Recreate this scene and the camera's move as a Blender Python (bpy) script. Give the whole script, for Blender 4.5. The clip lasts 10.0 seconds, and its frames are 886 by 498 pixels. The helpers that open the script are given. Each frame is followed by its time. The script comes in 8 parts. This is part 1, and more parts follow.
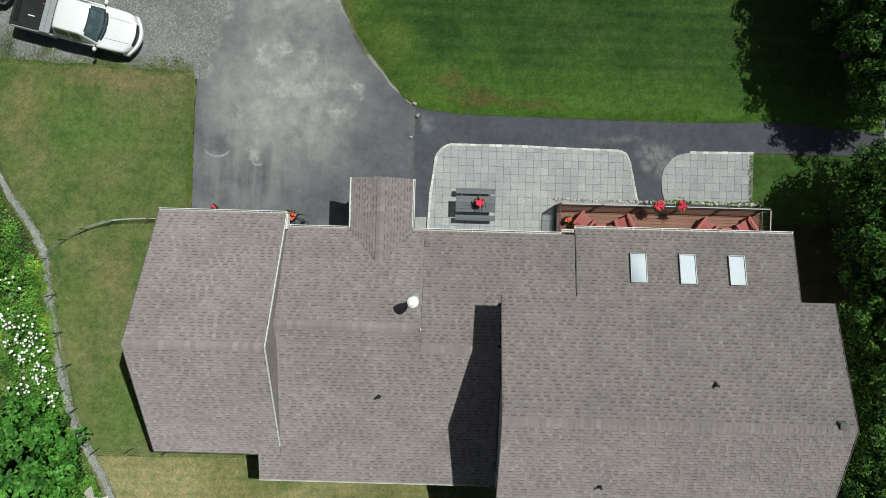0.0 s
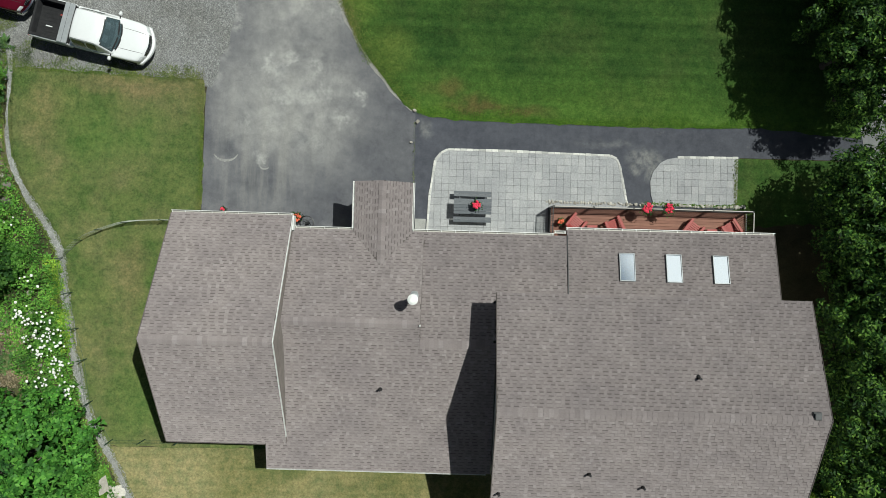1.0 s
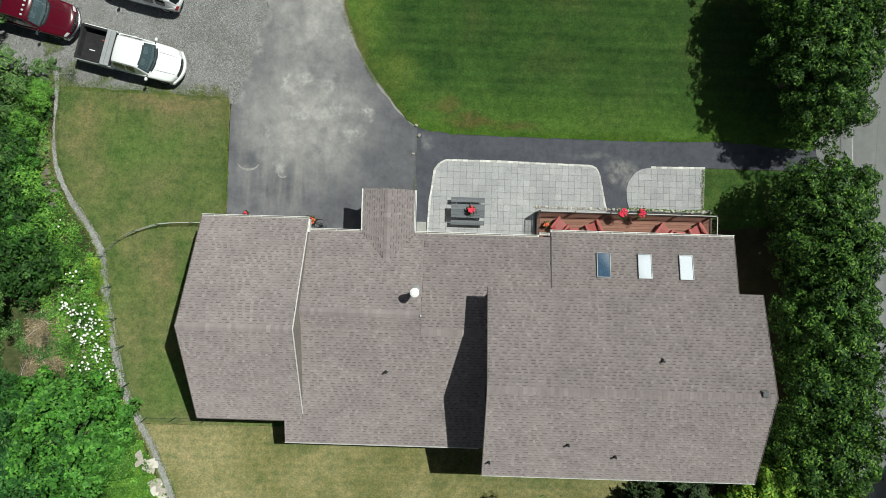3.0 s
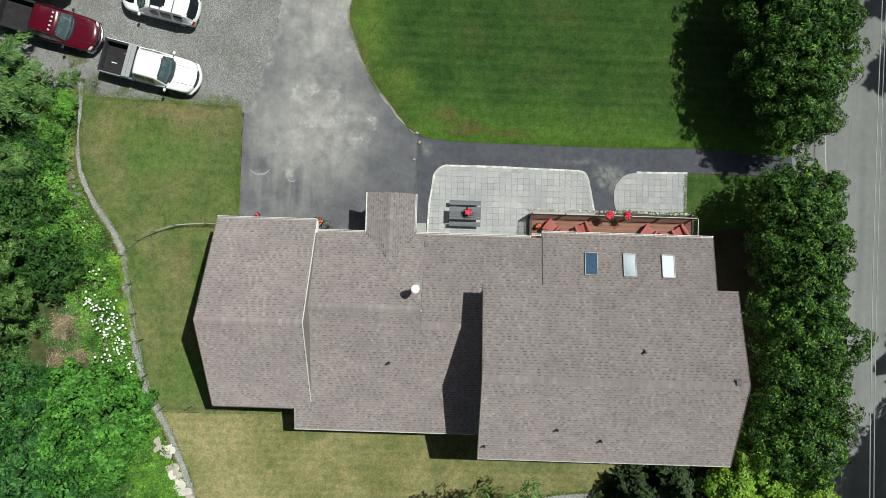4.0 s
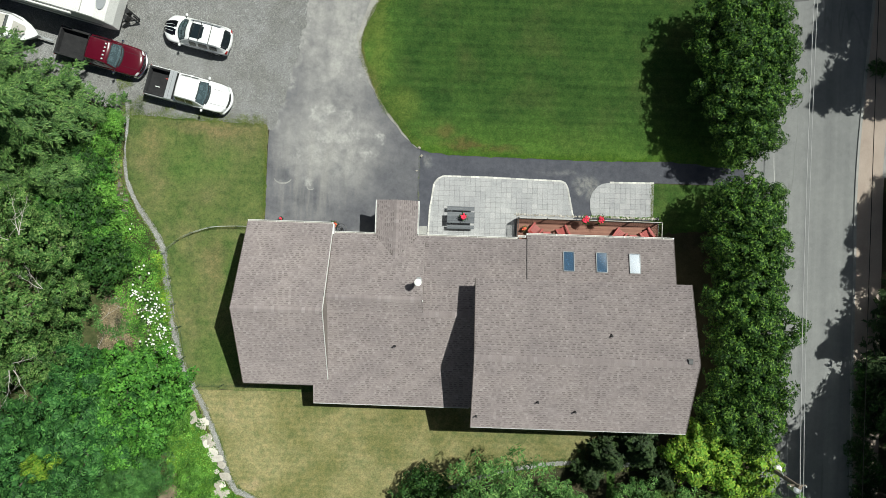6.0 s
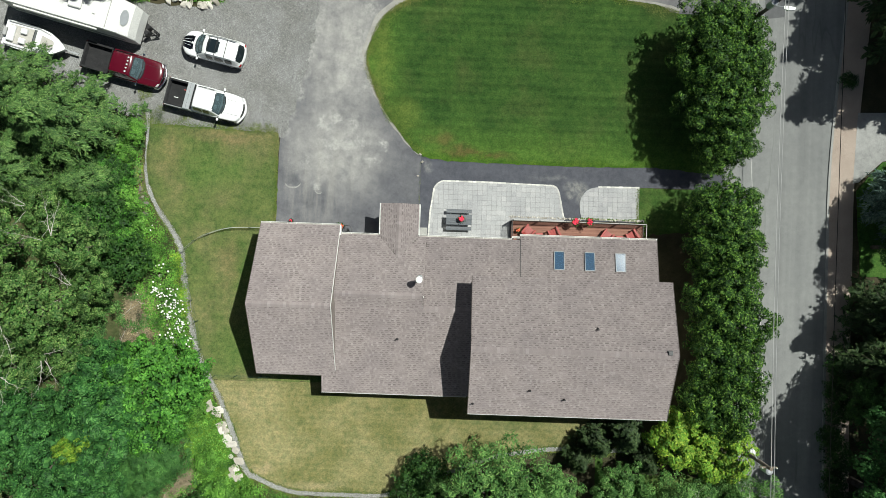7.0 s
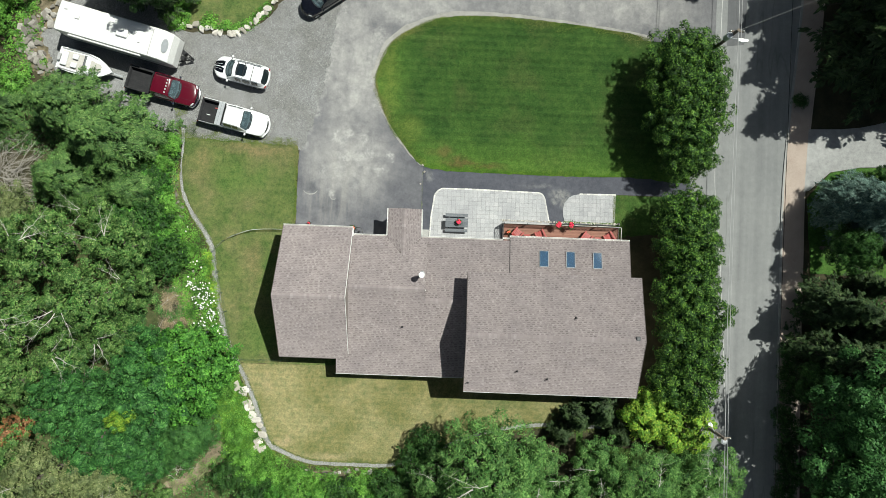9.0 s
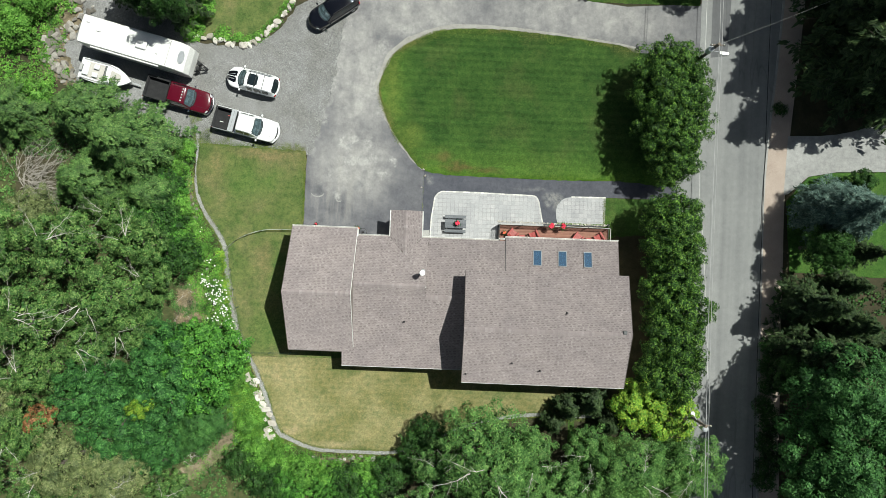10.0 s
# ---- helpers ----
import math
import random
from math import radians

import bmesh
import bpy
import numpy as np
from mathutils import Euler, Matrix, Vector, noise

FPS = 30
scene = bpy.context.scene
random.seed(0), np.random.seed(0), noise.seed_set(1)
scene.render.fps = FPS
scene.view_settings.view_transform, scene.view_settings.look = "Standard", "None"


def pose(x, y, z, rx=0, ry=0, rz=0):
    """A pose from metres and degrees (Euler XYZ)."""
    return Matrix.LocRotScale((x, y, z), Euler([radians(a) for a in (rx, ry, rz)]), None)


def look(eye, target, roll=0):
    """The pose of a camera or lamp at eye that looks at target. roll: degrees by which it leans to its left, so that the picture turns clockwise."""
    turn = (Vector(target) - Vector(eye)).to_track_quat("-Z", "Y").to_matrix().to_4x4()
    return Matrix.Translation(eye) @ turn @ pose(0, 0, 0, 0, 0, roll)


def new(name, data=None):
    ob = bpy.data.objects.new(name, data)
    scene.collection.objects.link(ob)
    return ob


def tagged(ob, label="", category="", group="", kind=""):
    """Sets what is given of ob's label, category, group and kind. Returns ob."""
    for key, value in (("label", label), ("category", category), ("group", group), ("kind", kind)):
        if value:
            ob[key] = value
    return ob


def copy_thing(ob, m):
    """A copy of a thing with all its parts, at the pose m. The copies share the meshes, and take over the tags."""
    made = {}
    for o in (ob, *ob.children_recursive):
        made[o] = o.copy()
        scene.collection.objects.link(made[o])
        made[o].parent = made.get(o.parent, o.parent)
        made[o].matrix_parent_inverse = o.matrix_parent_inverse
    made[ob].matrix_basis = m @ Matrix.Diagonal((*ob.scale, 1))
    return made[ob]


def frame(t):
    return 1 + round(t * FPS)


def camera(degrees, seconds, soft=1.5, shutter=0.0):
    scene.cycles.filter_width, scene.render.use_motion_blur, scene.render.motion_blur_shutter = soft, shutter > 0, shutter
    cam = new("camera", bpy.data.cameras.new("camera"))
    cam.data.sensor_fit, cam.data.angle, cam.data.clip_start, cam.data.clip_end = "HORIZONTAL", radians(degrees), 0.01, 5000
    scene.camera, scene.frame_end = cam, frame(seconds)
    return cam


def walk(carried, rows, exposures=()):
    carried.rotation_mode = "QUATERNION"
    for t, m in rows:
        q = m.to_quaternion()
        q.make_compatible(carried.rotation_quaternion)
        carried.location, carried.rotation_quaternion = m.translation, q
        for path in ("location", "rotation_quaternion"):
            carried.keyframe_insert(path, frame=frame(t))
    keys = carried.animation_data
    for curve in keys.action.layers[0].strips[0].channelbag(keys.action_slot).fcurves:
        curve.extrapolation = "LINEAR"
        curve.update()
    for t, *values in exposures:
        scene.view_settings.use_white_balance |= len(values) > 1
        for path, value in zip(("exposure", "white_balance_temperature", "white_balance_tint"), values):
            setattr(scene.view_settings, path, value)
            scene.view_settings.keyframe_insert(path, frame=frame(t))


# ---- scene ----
cam = camera(63.1, 10.0, soft=0.78)
METRES, EYE, TILT, LEAN, TURN = 29.16, 33.5, -90.0, 0.0, 1.6
ROWS = [
    (0.0, 0.0, 0.0, 0.0, 0.0, 0.0, 0.0),
    (0.5, 0.001, -0.025, 0.0006, 0.0, -0.02, -0.04),
    (1.0, 0.0023, -0.0543, 0.0004, -0.01, -0.0, -0.06),
    (1.5, 0.0035, -0.0865, 0.0001, -0.0, 0.01, -0.09),
    (2.0, 0.0042, -0.1225, -0.0008, 0.0, 0.04, -0.11),
    (2.5, 0.005, -0.1613, -0.0011, 0.02, 0.05, -0.15),
    (4.0, 0.0098, -0.295, -0.003, 0.08, 0.1, -0.22),
    (4.5, 0.0102, -0.3475, -0.0038, 0.08, 0.11, -0.24),
    (5.0, 0.0104, -0.4025, -0.0034, 0.04, 0.08, -0.27),
    (5.5, 0.0109, -0.4586, -0.0045, 0.02, 0.11, -0.33),
    (7.0, 0.012, -0.6348, -0.0048, -0.02, 0.1, -0.42),
    (7.5, 0.0131, -0.6953, -0.0051, -0.01, 0.11, -0.47),
    (8.0, 0.0133, -0.7556, -0.006, -0.01, 0.11, -0.49),
    (8.5, 0.0132, -0.8166, -0.0066, -0.0, 0.1, -0.53),
    (9.0, 0.0148, -0.878, -0.0071, 0.02, 0.11, -0.56),
    (9.5, 0.0151, -0.9391, -0.0075, 0.02, 0.1, -0.6),
    (10.0, 0.0166, -0.9997, -0.0082, 0.03, 0.1, -0.64),
]
walk(cam, [(t, pose(0, 0, EYE, TILT, LEAN, TURN) @ pose(METRES * x, METRES * y, METRES * z, 90 + pitch, roll, yaw)) for t, x, y, z, yaw, pitch, roll in ROWS],
     exposures=[(0.0, -0.34, 6300, 0), (2.5, -0.22, 6400, 1), (5.0, -0.04, 6450, 2), (7.5, 0.12, 6450, 2), (10.0, 0.23, 6450, 2)])

# ---- world and sun ----
SUN_WAY = Vector((0.45, 0.30, 1.0)).normalized()
world = bpy.data.worlds.new("world")
scene.world = world
world.use_nodes = True
wn = world.node_tree.nodes
sky = wn.new("ShaderNodeTexSky")
sky.sky_type, sky.sun_disc = "NISHITA", False
sky.sun_elevation = math.asin(SUN_WAY.z)
sky.sun_rotation = math.atan2(SUN_WAY.x, SUN_WAY.y)
sky.altitude, sky.air_density, sky.dust_density = 100, 1.0, 1.0
wn["Background"].inputs["Strength"].default_value = 0.0265
# scattered fair-weather clouds added out of view, drawn on a level sheet over the place
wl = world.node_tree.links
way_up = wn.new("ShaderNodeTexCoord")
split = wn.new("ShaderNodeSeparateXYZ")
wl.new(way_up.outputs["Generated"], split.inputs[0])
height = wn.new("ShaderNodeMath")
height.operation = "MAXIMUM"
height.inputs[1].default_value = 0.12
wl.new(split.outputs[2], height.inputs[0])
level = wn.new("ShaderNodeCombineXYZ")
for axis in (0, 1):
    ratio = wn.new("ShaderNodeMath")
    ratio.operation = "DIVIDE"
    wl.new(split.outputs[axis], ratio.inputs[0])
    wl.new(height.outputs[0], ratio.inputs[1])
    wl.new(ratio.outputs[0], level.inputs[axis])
# offset, cover and brightness picked so that the skylights mirror a white cloud
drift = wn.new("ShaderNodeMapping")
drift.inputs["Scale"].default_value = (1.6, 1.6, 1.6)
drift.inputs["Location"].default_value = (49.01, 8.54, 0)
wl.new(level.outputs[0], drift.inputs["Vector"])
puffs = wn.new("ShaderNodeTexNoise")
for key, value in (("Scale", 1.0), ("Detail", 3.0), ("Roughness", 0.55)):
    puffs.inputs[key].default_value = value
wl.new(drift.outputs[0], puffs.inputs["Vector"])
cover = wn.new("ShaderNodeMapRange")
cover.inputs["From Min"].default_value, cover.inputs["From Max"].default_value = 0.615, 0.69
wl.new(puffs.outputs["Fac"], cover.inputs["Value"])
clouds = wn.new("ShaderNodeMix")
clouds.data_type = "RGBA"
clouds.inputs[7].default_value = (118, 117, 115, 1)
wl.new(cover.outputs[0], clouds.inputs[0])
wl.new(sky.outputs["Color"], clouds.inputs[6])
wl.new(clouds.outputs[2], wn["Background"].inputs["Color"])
sun = new("sun", bpy.data.lights.new("sun", "SUN"))
sun.data.energy, sun.data.angle, sun.data.color = 5.5, radians(0.5), (1.0, 0.975, 0.92)
sun.matrix_world = look((0, 0, 60), Vector((0, 0, 60)) - SUN_WAY)


# ---- materials ----
def material(name, rough=0.8, metal=0.0, spec=0.3):
    m = bpy.data.materials.new(name)
    m.use_nodes = True
    b = m.node_tree.nodes["Principled BSDF"]
    b.inputs["Roughness"].default_value = rough
    b.inputs["Metallic"].default_value = metal
    b.inputs["Specular IOR Level"].default_value = spec
    if rough > 0.75:
        b.inputs["Diffuse Roughness"].default_value = 1.0
    return m, m.node_tree, b


def node(tree, kind, **values):
    n = tree.nodes.new(kind)
    for key, value in values.items():
        n.inputs[key].default_value = value
    return n


def wire(tree, a, b):
    tree.links.new(a, b)


def position(tree, stretch=(1, 1, 1), turn=0.0):
    g = tree.nodes.new("ShaderNodeNewGeometry")
    mp = tree.nodes.new("ShaderNodeMapping")
    mp.inputs["Scale"].default_value = stretch
    mp.inputs["Rotation"].default_value = (0, 0, turn)
    wire(tree, g.outputs["Position"], mp.inputs["Vector"])
    return mp.outputs["Vector"]


def ramp(tree, fac, stops):
    r = tree.nodes.new("ShaderNodeValToRGB")
    el = r.color_ramp.elements
    while len(el) < len(stops):
        el.new(0.5)
    for e, (p, c) in zip(el, stops):
        e.position = p
        e.color = (*c, 1) if len(c) == 3 else c
    wire(tree, fac, r.inputs["Fac"])
    return r.outputs["Color"]


def noise_tex(tree, vec, scale, detail=4, rough=0.6):
    n = node(tree, "ShaderNodeTexNoise", Scale=scale, Detail=detail, Roughness=rough)
    wire(tree, vec, n.inputs["Vector"])
    return n.outputs["Fac"]


def mix(tree, fac, a, b, how="MIX"):
    n = tree.nodes.new("ShaderNodeMix")
    n.data_type, n.blend_type = "RGBA", how
    for sock, v in ((n.inputs[0], fac), (n.inputs[6], a), (n.inputs[7], b)):
        if isinstance(v, (int, float)):
            sock.default_value = v
        elif isinstance(v, tuple):
            sock.default_value = (*v, 1)
        else:
            wire(tree, v, sock)
    return n.outputs[2]


def bump(tree, b, height, strength=0.4, distance=0.02):
    n = node(tree, "ShaderNodeBump", Strength=strength, Distance=distance)
    wire(tree, height, n.inputs["Height"])
    wire(tree, n.outputs["Normal"], b.inputs["Normal"])


def chance(tree):
    """A number from 0 to 1 for each piece, whether it is an object or an island."""
    oi, g = tree.nodes.new("ShaderNodeObjectInfo"), tree.nodes.new("ShaderNodeNewGeometry")
    add, fr = tree.nodes.new("ShaderNodeMath"), tree.nodes.new("ShaderNodeMath")
    add.operation, fr.operation = "ADD", "FRACT"
    wire(tree, oi.outputs["Random"], add.inputs[0])
    wire(tree, g.outputs["Random Per Island"], add.inputs[1])
    wire(tree, add.outputs[0], fr.inputs[0])
    return fr.outputs[0]


def mottled(name, c1, c2, scale=3.0, fine=40.0, rough=0.8, relief=0.3, metal=0.0, spec=0.3, depth=0.01):
    """Two colours in large patches, with fine grain and relief."""
    m, t, b = material(name, rough, metal, spec)
    v = position(t)
    big = ramp(t, noise_tex(t, v, scale, 5, 0.65), [(0.3, c1), (0.7, c2)])
    grain = ramp(t, noise_tex(t, v, fine, 3), [(0.25, (0.72, 0.72, 0.72)), (0.75, (1.2, 1.2, 1.2))])
    wire(t, mix(t, 1.0, big, grain, "MULTIPLY"), b.inputs["Base Color"])
    if relief:
        bump(t, b, noise_tex(t, v, fine, 4), relief, depth)
    return m


def plain(name, c, rough=0.5, metal=0.0, spec=0.5, coat=0.0, vary=1.0):
    """A smooth painted or moulded surface with a slight unevenness."""
    m, t, b = material(name, rough, metal, spec)
    v = position(t)
    col = ramp(t, noise_tex(t, v, 6.0, 5), [(0.3, tuple(x * (1 - 0.1 * vary) for x in c)), (0.7, tuple(min(1, x * (1 + 0.06 * vary)) for x in c))])
    wire(t, col, b.inputs["Base Color"])
    b.inputs["Coat Weight"].default_value = coat
    b.inputs["Coat Roughness"].default_value = 0.036
    return m


def stains(tree, vec, spots, wobble=0.8, scale=1.2, fall=1.0):
    """Where blots of uneven outline lie: 1 in their middle, 0 outside. A spot: x, y, its half lengths and its strength."""
    sub = node(tree, "ShaderNodeVectorMath")
    sub.operation = "MULTIPLY_ADD"
    wire(tree, n_col(tree, vec, scale), sub.inputs[0])
    sub.inputs[1].default_value = (wobble, wobble, 0)
    wire(tree, vec, sub.inputs[2])
    total = None
    for x, y, rx, ry, much in spots:
        mp = tree.nodes.new("ShaderNodeMapping")
        mp.inputs["Scale"].default_value = (1 / rx, 1 / ry, 0)
        mp.inputs["Location"].default_value = (-(x + wobble / 2) / rx, -(y + wobble / 2) / ry, 0)
        wire(tree, sub.outputs[0], mp.inputs["Vector"])
        ln = node(tree, "ShaderNodeVectorMath")
        ln.operation = "LENGTH"
        wire(tree, mp.outputs[0], ln.inputs[0])
        mr = node(tree, "ShaderNodeMapRange", **{"From Min": 1.0, "From Max": 1.0 - fall, "To Max": much})
        mr.interpolation_type = "SMOOTHSTEP"
        wire(tree, ln.outputs["Value"], mr.inputs["Value"])
        if total is None:
            total = mr.outputs[0]
        else:
            top = node(tree, "ShaderNodeMath")
            top.operation = "MAXIMUM"
            wire(tree, total, top.inputs[0])
            wire(tree, mr.outputs[0], top.inputs[1])
            total = top.outputs[0]
    return total


def lawn_material(name, dark, light, dry, dry_at, stripe=0.0, wave=0.55, lush=None, patches=()):
    """Mown grass: clumps, dry patches and faint mowing bands."""
    m, t, b = material(name, 0.9, 0, 0.15)
    v = position(t)
    base = ramp(t, noise_tex(t, v, 0.55, 6, 0.7), [(0.36, dark), (0.62, light)])
    patch = ramp(t, noise_tex(t, v, 0.22, 5, 0.6), [(dry_at - 0.08, (0, 0, 0)), (dry_at + 0.14, (1, 1, 1))])
    col = mix(t, patch, base, dry)
    if stripe:
        w = node(t, "ShaderNodeTexWave", Scale=wave, Distortion=1.2, Detail=2.0)
        w.bands_direction = "Y"
        wire(t, position(t, (0.15, 1, 1)), w.inputs["Vector"])
        col = mix(t, stripe, col, ramp(t, w.outputs["Fac"], [(0.2, (0.62, 0.66, 0.6)), (0.8, (1.25, 1.2, 1.2))]), "MULTIPLY")
    if lush:
        # brighter green towards the path on the south and towards the driveway on the west
        sx = t.nodes.new("ShaderNodeSeparateXYZ")
        wire(t, v, sx.inputs[0])
        for axis, far, near, wob, tint in ((1, 9.4, 6.4, 3.0, lush), (0, -2.4, -5.4, 2.5, lush)):
            ad = node(t, "ShaderNodeMath")
            ad.operation = "MULTIPLY_ADD"
            wire(t, noise_tex(t, v, 0.35, 5, 0.6), ad.inputs[0])
            ad.inputs[1].default_value = wob
            wire(t, sx.outputs[axis], ad.inputs[2])
            mr = node(t, "ShaderNodeMapRange", **{"From Min": far + wob / 2, "From Max": near + wob / 2})
            wire(t, ad.outputs[0], mr.inputs["Value"])
            col = mix(t, mr.outputs[0], col, tint)
        drag = ramp(t, noise_tex(t, position(t, (0.12, 1.6, 1)), 1.4, 5, 0.6), [(0.3, (0.84, 0.86, 0.84)), (0.7, (1.16, 1.14, 1.14))])
        col = mix(t, 1.0, col, drag, "MULTIPLY")
    for tint, spots in patches:
        col = mix(t, stains(t, v, spots, 1.6, 0.7), col, tint)
    hue = ramp(t, noise_tex(t, v, 2.6, 6, 0.7), [(0.34, (0.72, 0.82, 0.78)), (0.66, (1.30, 1.18, 1.20))])
    col = mix(t, 1.0, col, hue, "MULTIPLY")
    tuft = ramp(t, noise_tex(t, v, 9.0, 5, 0.75), [(0.3, (0.58, 0.61, 0.56)), (0.7, (1.36, 1.34, 1.28))])
    col = mix(t, 0.95, col, tuft, "MULTIPLY")
    wire(t, col, b.inputs["Base Color"])
    bump(t, b, noise_tex(t, v, 24.0, 5, 0.8), 0.8, 0.05)
    return m


def n_col(tree, vec, scale):
    n = node(tree, "ShaderNodeTexNoise", Scale=scale, Detail=4)
    wire(tree, vec, n.inputs["Vector"])
    return n.outputs["Color"]


def asphalt_material(name, dark, light, dust, dust_at, spots=(), tracks=False):
    """Worn asphalt with pale dusty stains and aggregate."""
    m, t, b = material(name, 0.85, 0, 0.25)
    v = position(t)
    base = ramp(t, noise_tex(t, v, 0.35, 6, 0.6), [(0.35, dark), (0.65, light)])
    n1 = noise_tex(t, mix(t, 0.12, v, n_col(t, v, 0.8)), 0.5, 10, 0.74)
    stain = ramp(t, n1, [(dust_at, (0, 0, 0)), (dust_at + 0.2, (0.85, 0.85, 0.85))])
    col = mix(t, stain, base, dust)
    if spots:
        thin = ramp(t, noise_tex(t, v, 3.0, 7, 0.7), [(0.34, (0, 0, 0)), (0.6, (0.9, 0.9, 0.9))])
        col = mix(t, mix(t, 1.0, stains(t, v, spots, 0.8, 1.4, 0.9), thin, "MULTIPLY"), col, dust)
    grain = ramp(t, noise_tex(t, v, 60.0, 3, 0.8), [(0.2, (0.7, 0.7, 0.7)), (0.8, (1.28, 1.28, 1.28))])
    if tracks:
        # wheel tracks and sealed cracks that run with the street
        ln = ramp(t, noise_tex(t, position(t, (1.1, 0.02, 1)), 1.0, 4, 0.55), [(0.32, (0.86, 0.86, 0.865)), (0.68, (1.13, 1.13, 1.12))])
        col = mix(t, 1.0, col, ln, "MULTIPLY")
        seam = ramp(t, noise_tex(t, position(t, (0.5, 0.05, 1)), 0.8, 3, 0.5), [(0.490, (1, 1, 1)), (0.4975, (0.78, 0.78, 0.78)), (0.505, (1, 1, 1))])
        col = mix(t, 1.0, col, seam, "MULTIPLY")
    lo, hi = (0.9, 1.1) if tracks else (0.76, 1.24)
    blot = ramp(t, noise_tex(t, v, 2.2, 9, 0.78), [(0.32, (lo, lo, lo)), (0.68, (hi, hi, hi * 0.99))])
    wire(t, mix(t, 1.0, mix(t, 1.0, col, grain, "MULTIPLY"), blot, "MULTIPLY"), b.inputs["Base Color"])
    bump(t, b, noise_tex(t, v, 70.0, 3), 0.25, 0.01)
    return m


def driveway_material(name):
    """Old asphalt, bluish where it is bare, with warm dust, pale blots and wheel streaks."""
    m, t, b = material(name, 0.85, 0, 0.25)
    v = position(t)
    col = ramp(t, noise_tex(t, v, 0.45, 7, 0.62), [(0.36, (0.105, 0.107, 0.123)), (0.64, (0.175, 0.175, 0.186))])
    dusty = stains(t, v, [(-7.6, 7.2, 5.2, 4.6, 1.0), (-7.4, 14.5, 4.4, 9.5, 1.0), (-2.5, 21.0, 9.0, 5.0, 1.0), (12, 21.0, 14.0, 4.4, 1.0)], 2.6, 0.5, 0.75)
    cloudy = ramp(t, noise_tex(t, v, 0.8, 8, 0.68), [(0.26, (0.28, 0.28, 0.28)), (0.62, (1, 1, 1))])
    drag = ramp(t, noise_tex(t, position(t, (1.3, 0.35, 1)), 0.9, 6, 0.6), [(0.3, (0.62, 0.62, 0.62)), (0.7, (1, 1, 1))])
    col = mix(t, mix(t, 1.0, mix(t, 1.0, dusty, cloudy, "MULTIPLY"), drag, "MULTIPLY"), col, (0.40, 0.392, 0.376))
    streak = ramp(t, noise_tex(t, position(t, (1.5, 0.14, 1)), 1.1, 5, 0.6), [(0.45, (0, 0, 0)), (0.68, (0.55, 0.55, 0.55))])
    low = stains(t, v, [(-8.6, 4.8, 4.2, 4.4, 1.0), (-9.9, 6.0, 0.7, 4.0, 1.0)], 0.5, 1.0, 0.6)
    col = mix(t, mix(t, 1.0, low, streak, "MULTIPLY"), col, (0.33, 0.322, 0.305))
    blots = stains(t, v, [(-8.6, 8.8, 0.75, 0.7, 1.0), (-7.6, 9.15, 0.5, 0.5, 0.8), (-6.4, 8.75, 0.5, 0.8, 0.8), (-7.8, 7.3, 1.3, 0.7, 0.75), (-6.7, 7.15, 0.8, 0.6, 0.9), (-4.05, 7.4, 0.55, 0.5, 1.0),
                          (-5.0, 6.2, 0.75, 0.6, 0.8), (-5.9, 7.6, 0.5, 0.6, 0.7), (-8.9, 4.15, 0.45, 0.55, 0.8), (-8.3, 6.2, 0.8, 0.9, 0.5), (-6.2, 5.0, 0.9, 0.6, 0.4), (-9.7, 5.9, 0.4, 0.7, 0.6), (-7.2, 12.5, 0.8, 1.0, 0.5)], 1.3, 2.3, 0.8)
    flecks = ramp(t, noise_tex(t, v, 3.4, 6, 0.7), [(0.40, (0.08, 0.08, 0.08)), (0.62, (0.8, 0.8, 0.8))])
    col = mix(t, mix(t, 1.0, blots, flecks, "MULTIPLY"), col, (0.50, 0.495, 0.475))
    border = stains(t, v, [(-11.3, 8.2, 0.5, 1.0, 0.9), (-10.9, 9.6, 0.55, 1.0, 0.9), (-10.4, 11.0, 0.6, 1.1, 1.0), (-10.1, 12.4, 0.6, 1.1, 0.9), (-9.7, 13.8, 0.6, 1.1, 1.0), (-9.35, 15.2, 0.6, 1.1, 0.9),
                           (-9.1, 16.6, 0.6, 1.1, 1.0), (-8.8, 18.0, 0.6, 1.1, 0.9), (-8.5, 19.4, 0.6, 1.1, 1.0), (-8.0, 21.0, 0.6, 1.2, 0.9), (-5.4, 11.6, 0.6, 1.0, 0.8), (-6.1, 13.4, 0.8, 1.3, 0.9), (-6.3, 15.4, 1.0, 1.4, 0.9), (-5.4, 17.2, 1.1, 1.2, 0.9), (-3.6, 18.8, 1.4, 0.9, 0.9), (-0.8, 19.9, 1.8, 0.8, 0.8)], 0.8, 0.9, 0.8)
    col = mix(t, mix(t, 1.0, border, flecks, "MULTIPLY"), col, (0.42, 0.415, 0.395))
    damp = stains(t, v, [(-7.1, 5.1, 0.5, 0.7, 0.5), (-2.4, 5.4, 0.9, 0.9, 0.5), (-10.6, 4.6, 0.75, 0.6, 0.75), (-8.0, 8.5, 0.4, 0.4, 0.6), (-6.9, 7.6, 0.45, 0.4, 0.5), (-9.5, 2.9, 0.6, 0.5, 0.5)], 0.9, 1.8, 0.9)
    col = mix(t, damp, col, mix(t, 1.0, col, (0.62, 0.64, 0.68), "MULTIPLY"))
    crack = ramp(t, noise_tex(t, position(t, (0.9, 0.55, 1)), 0.9, 6, 0.62), [(0.494, (1, 1, 1)), (0.4985, (0.66, 0.66, 0.67)), (0.503, (1, 1, 1))])
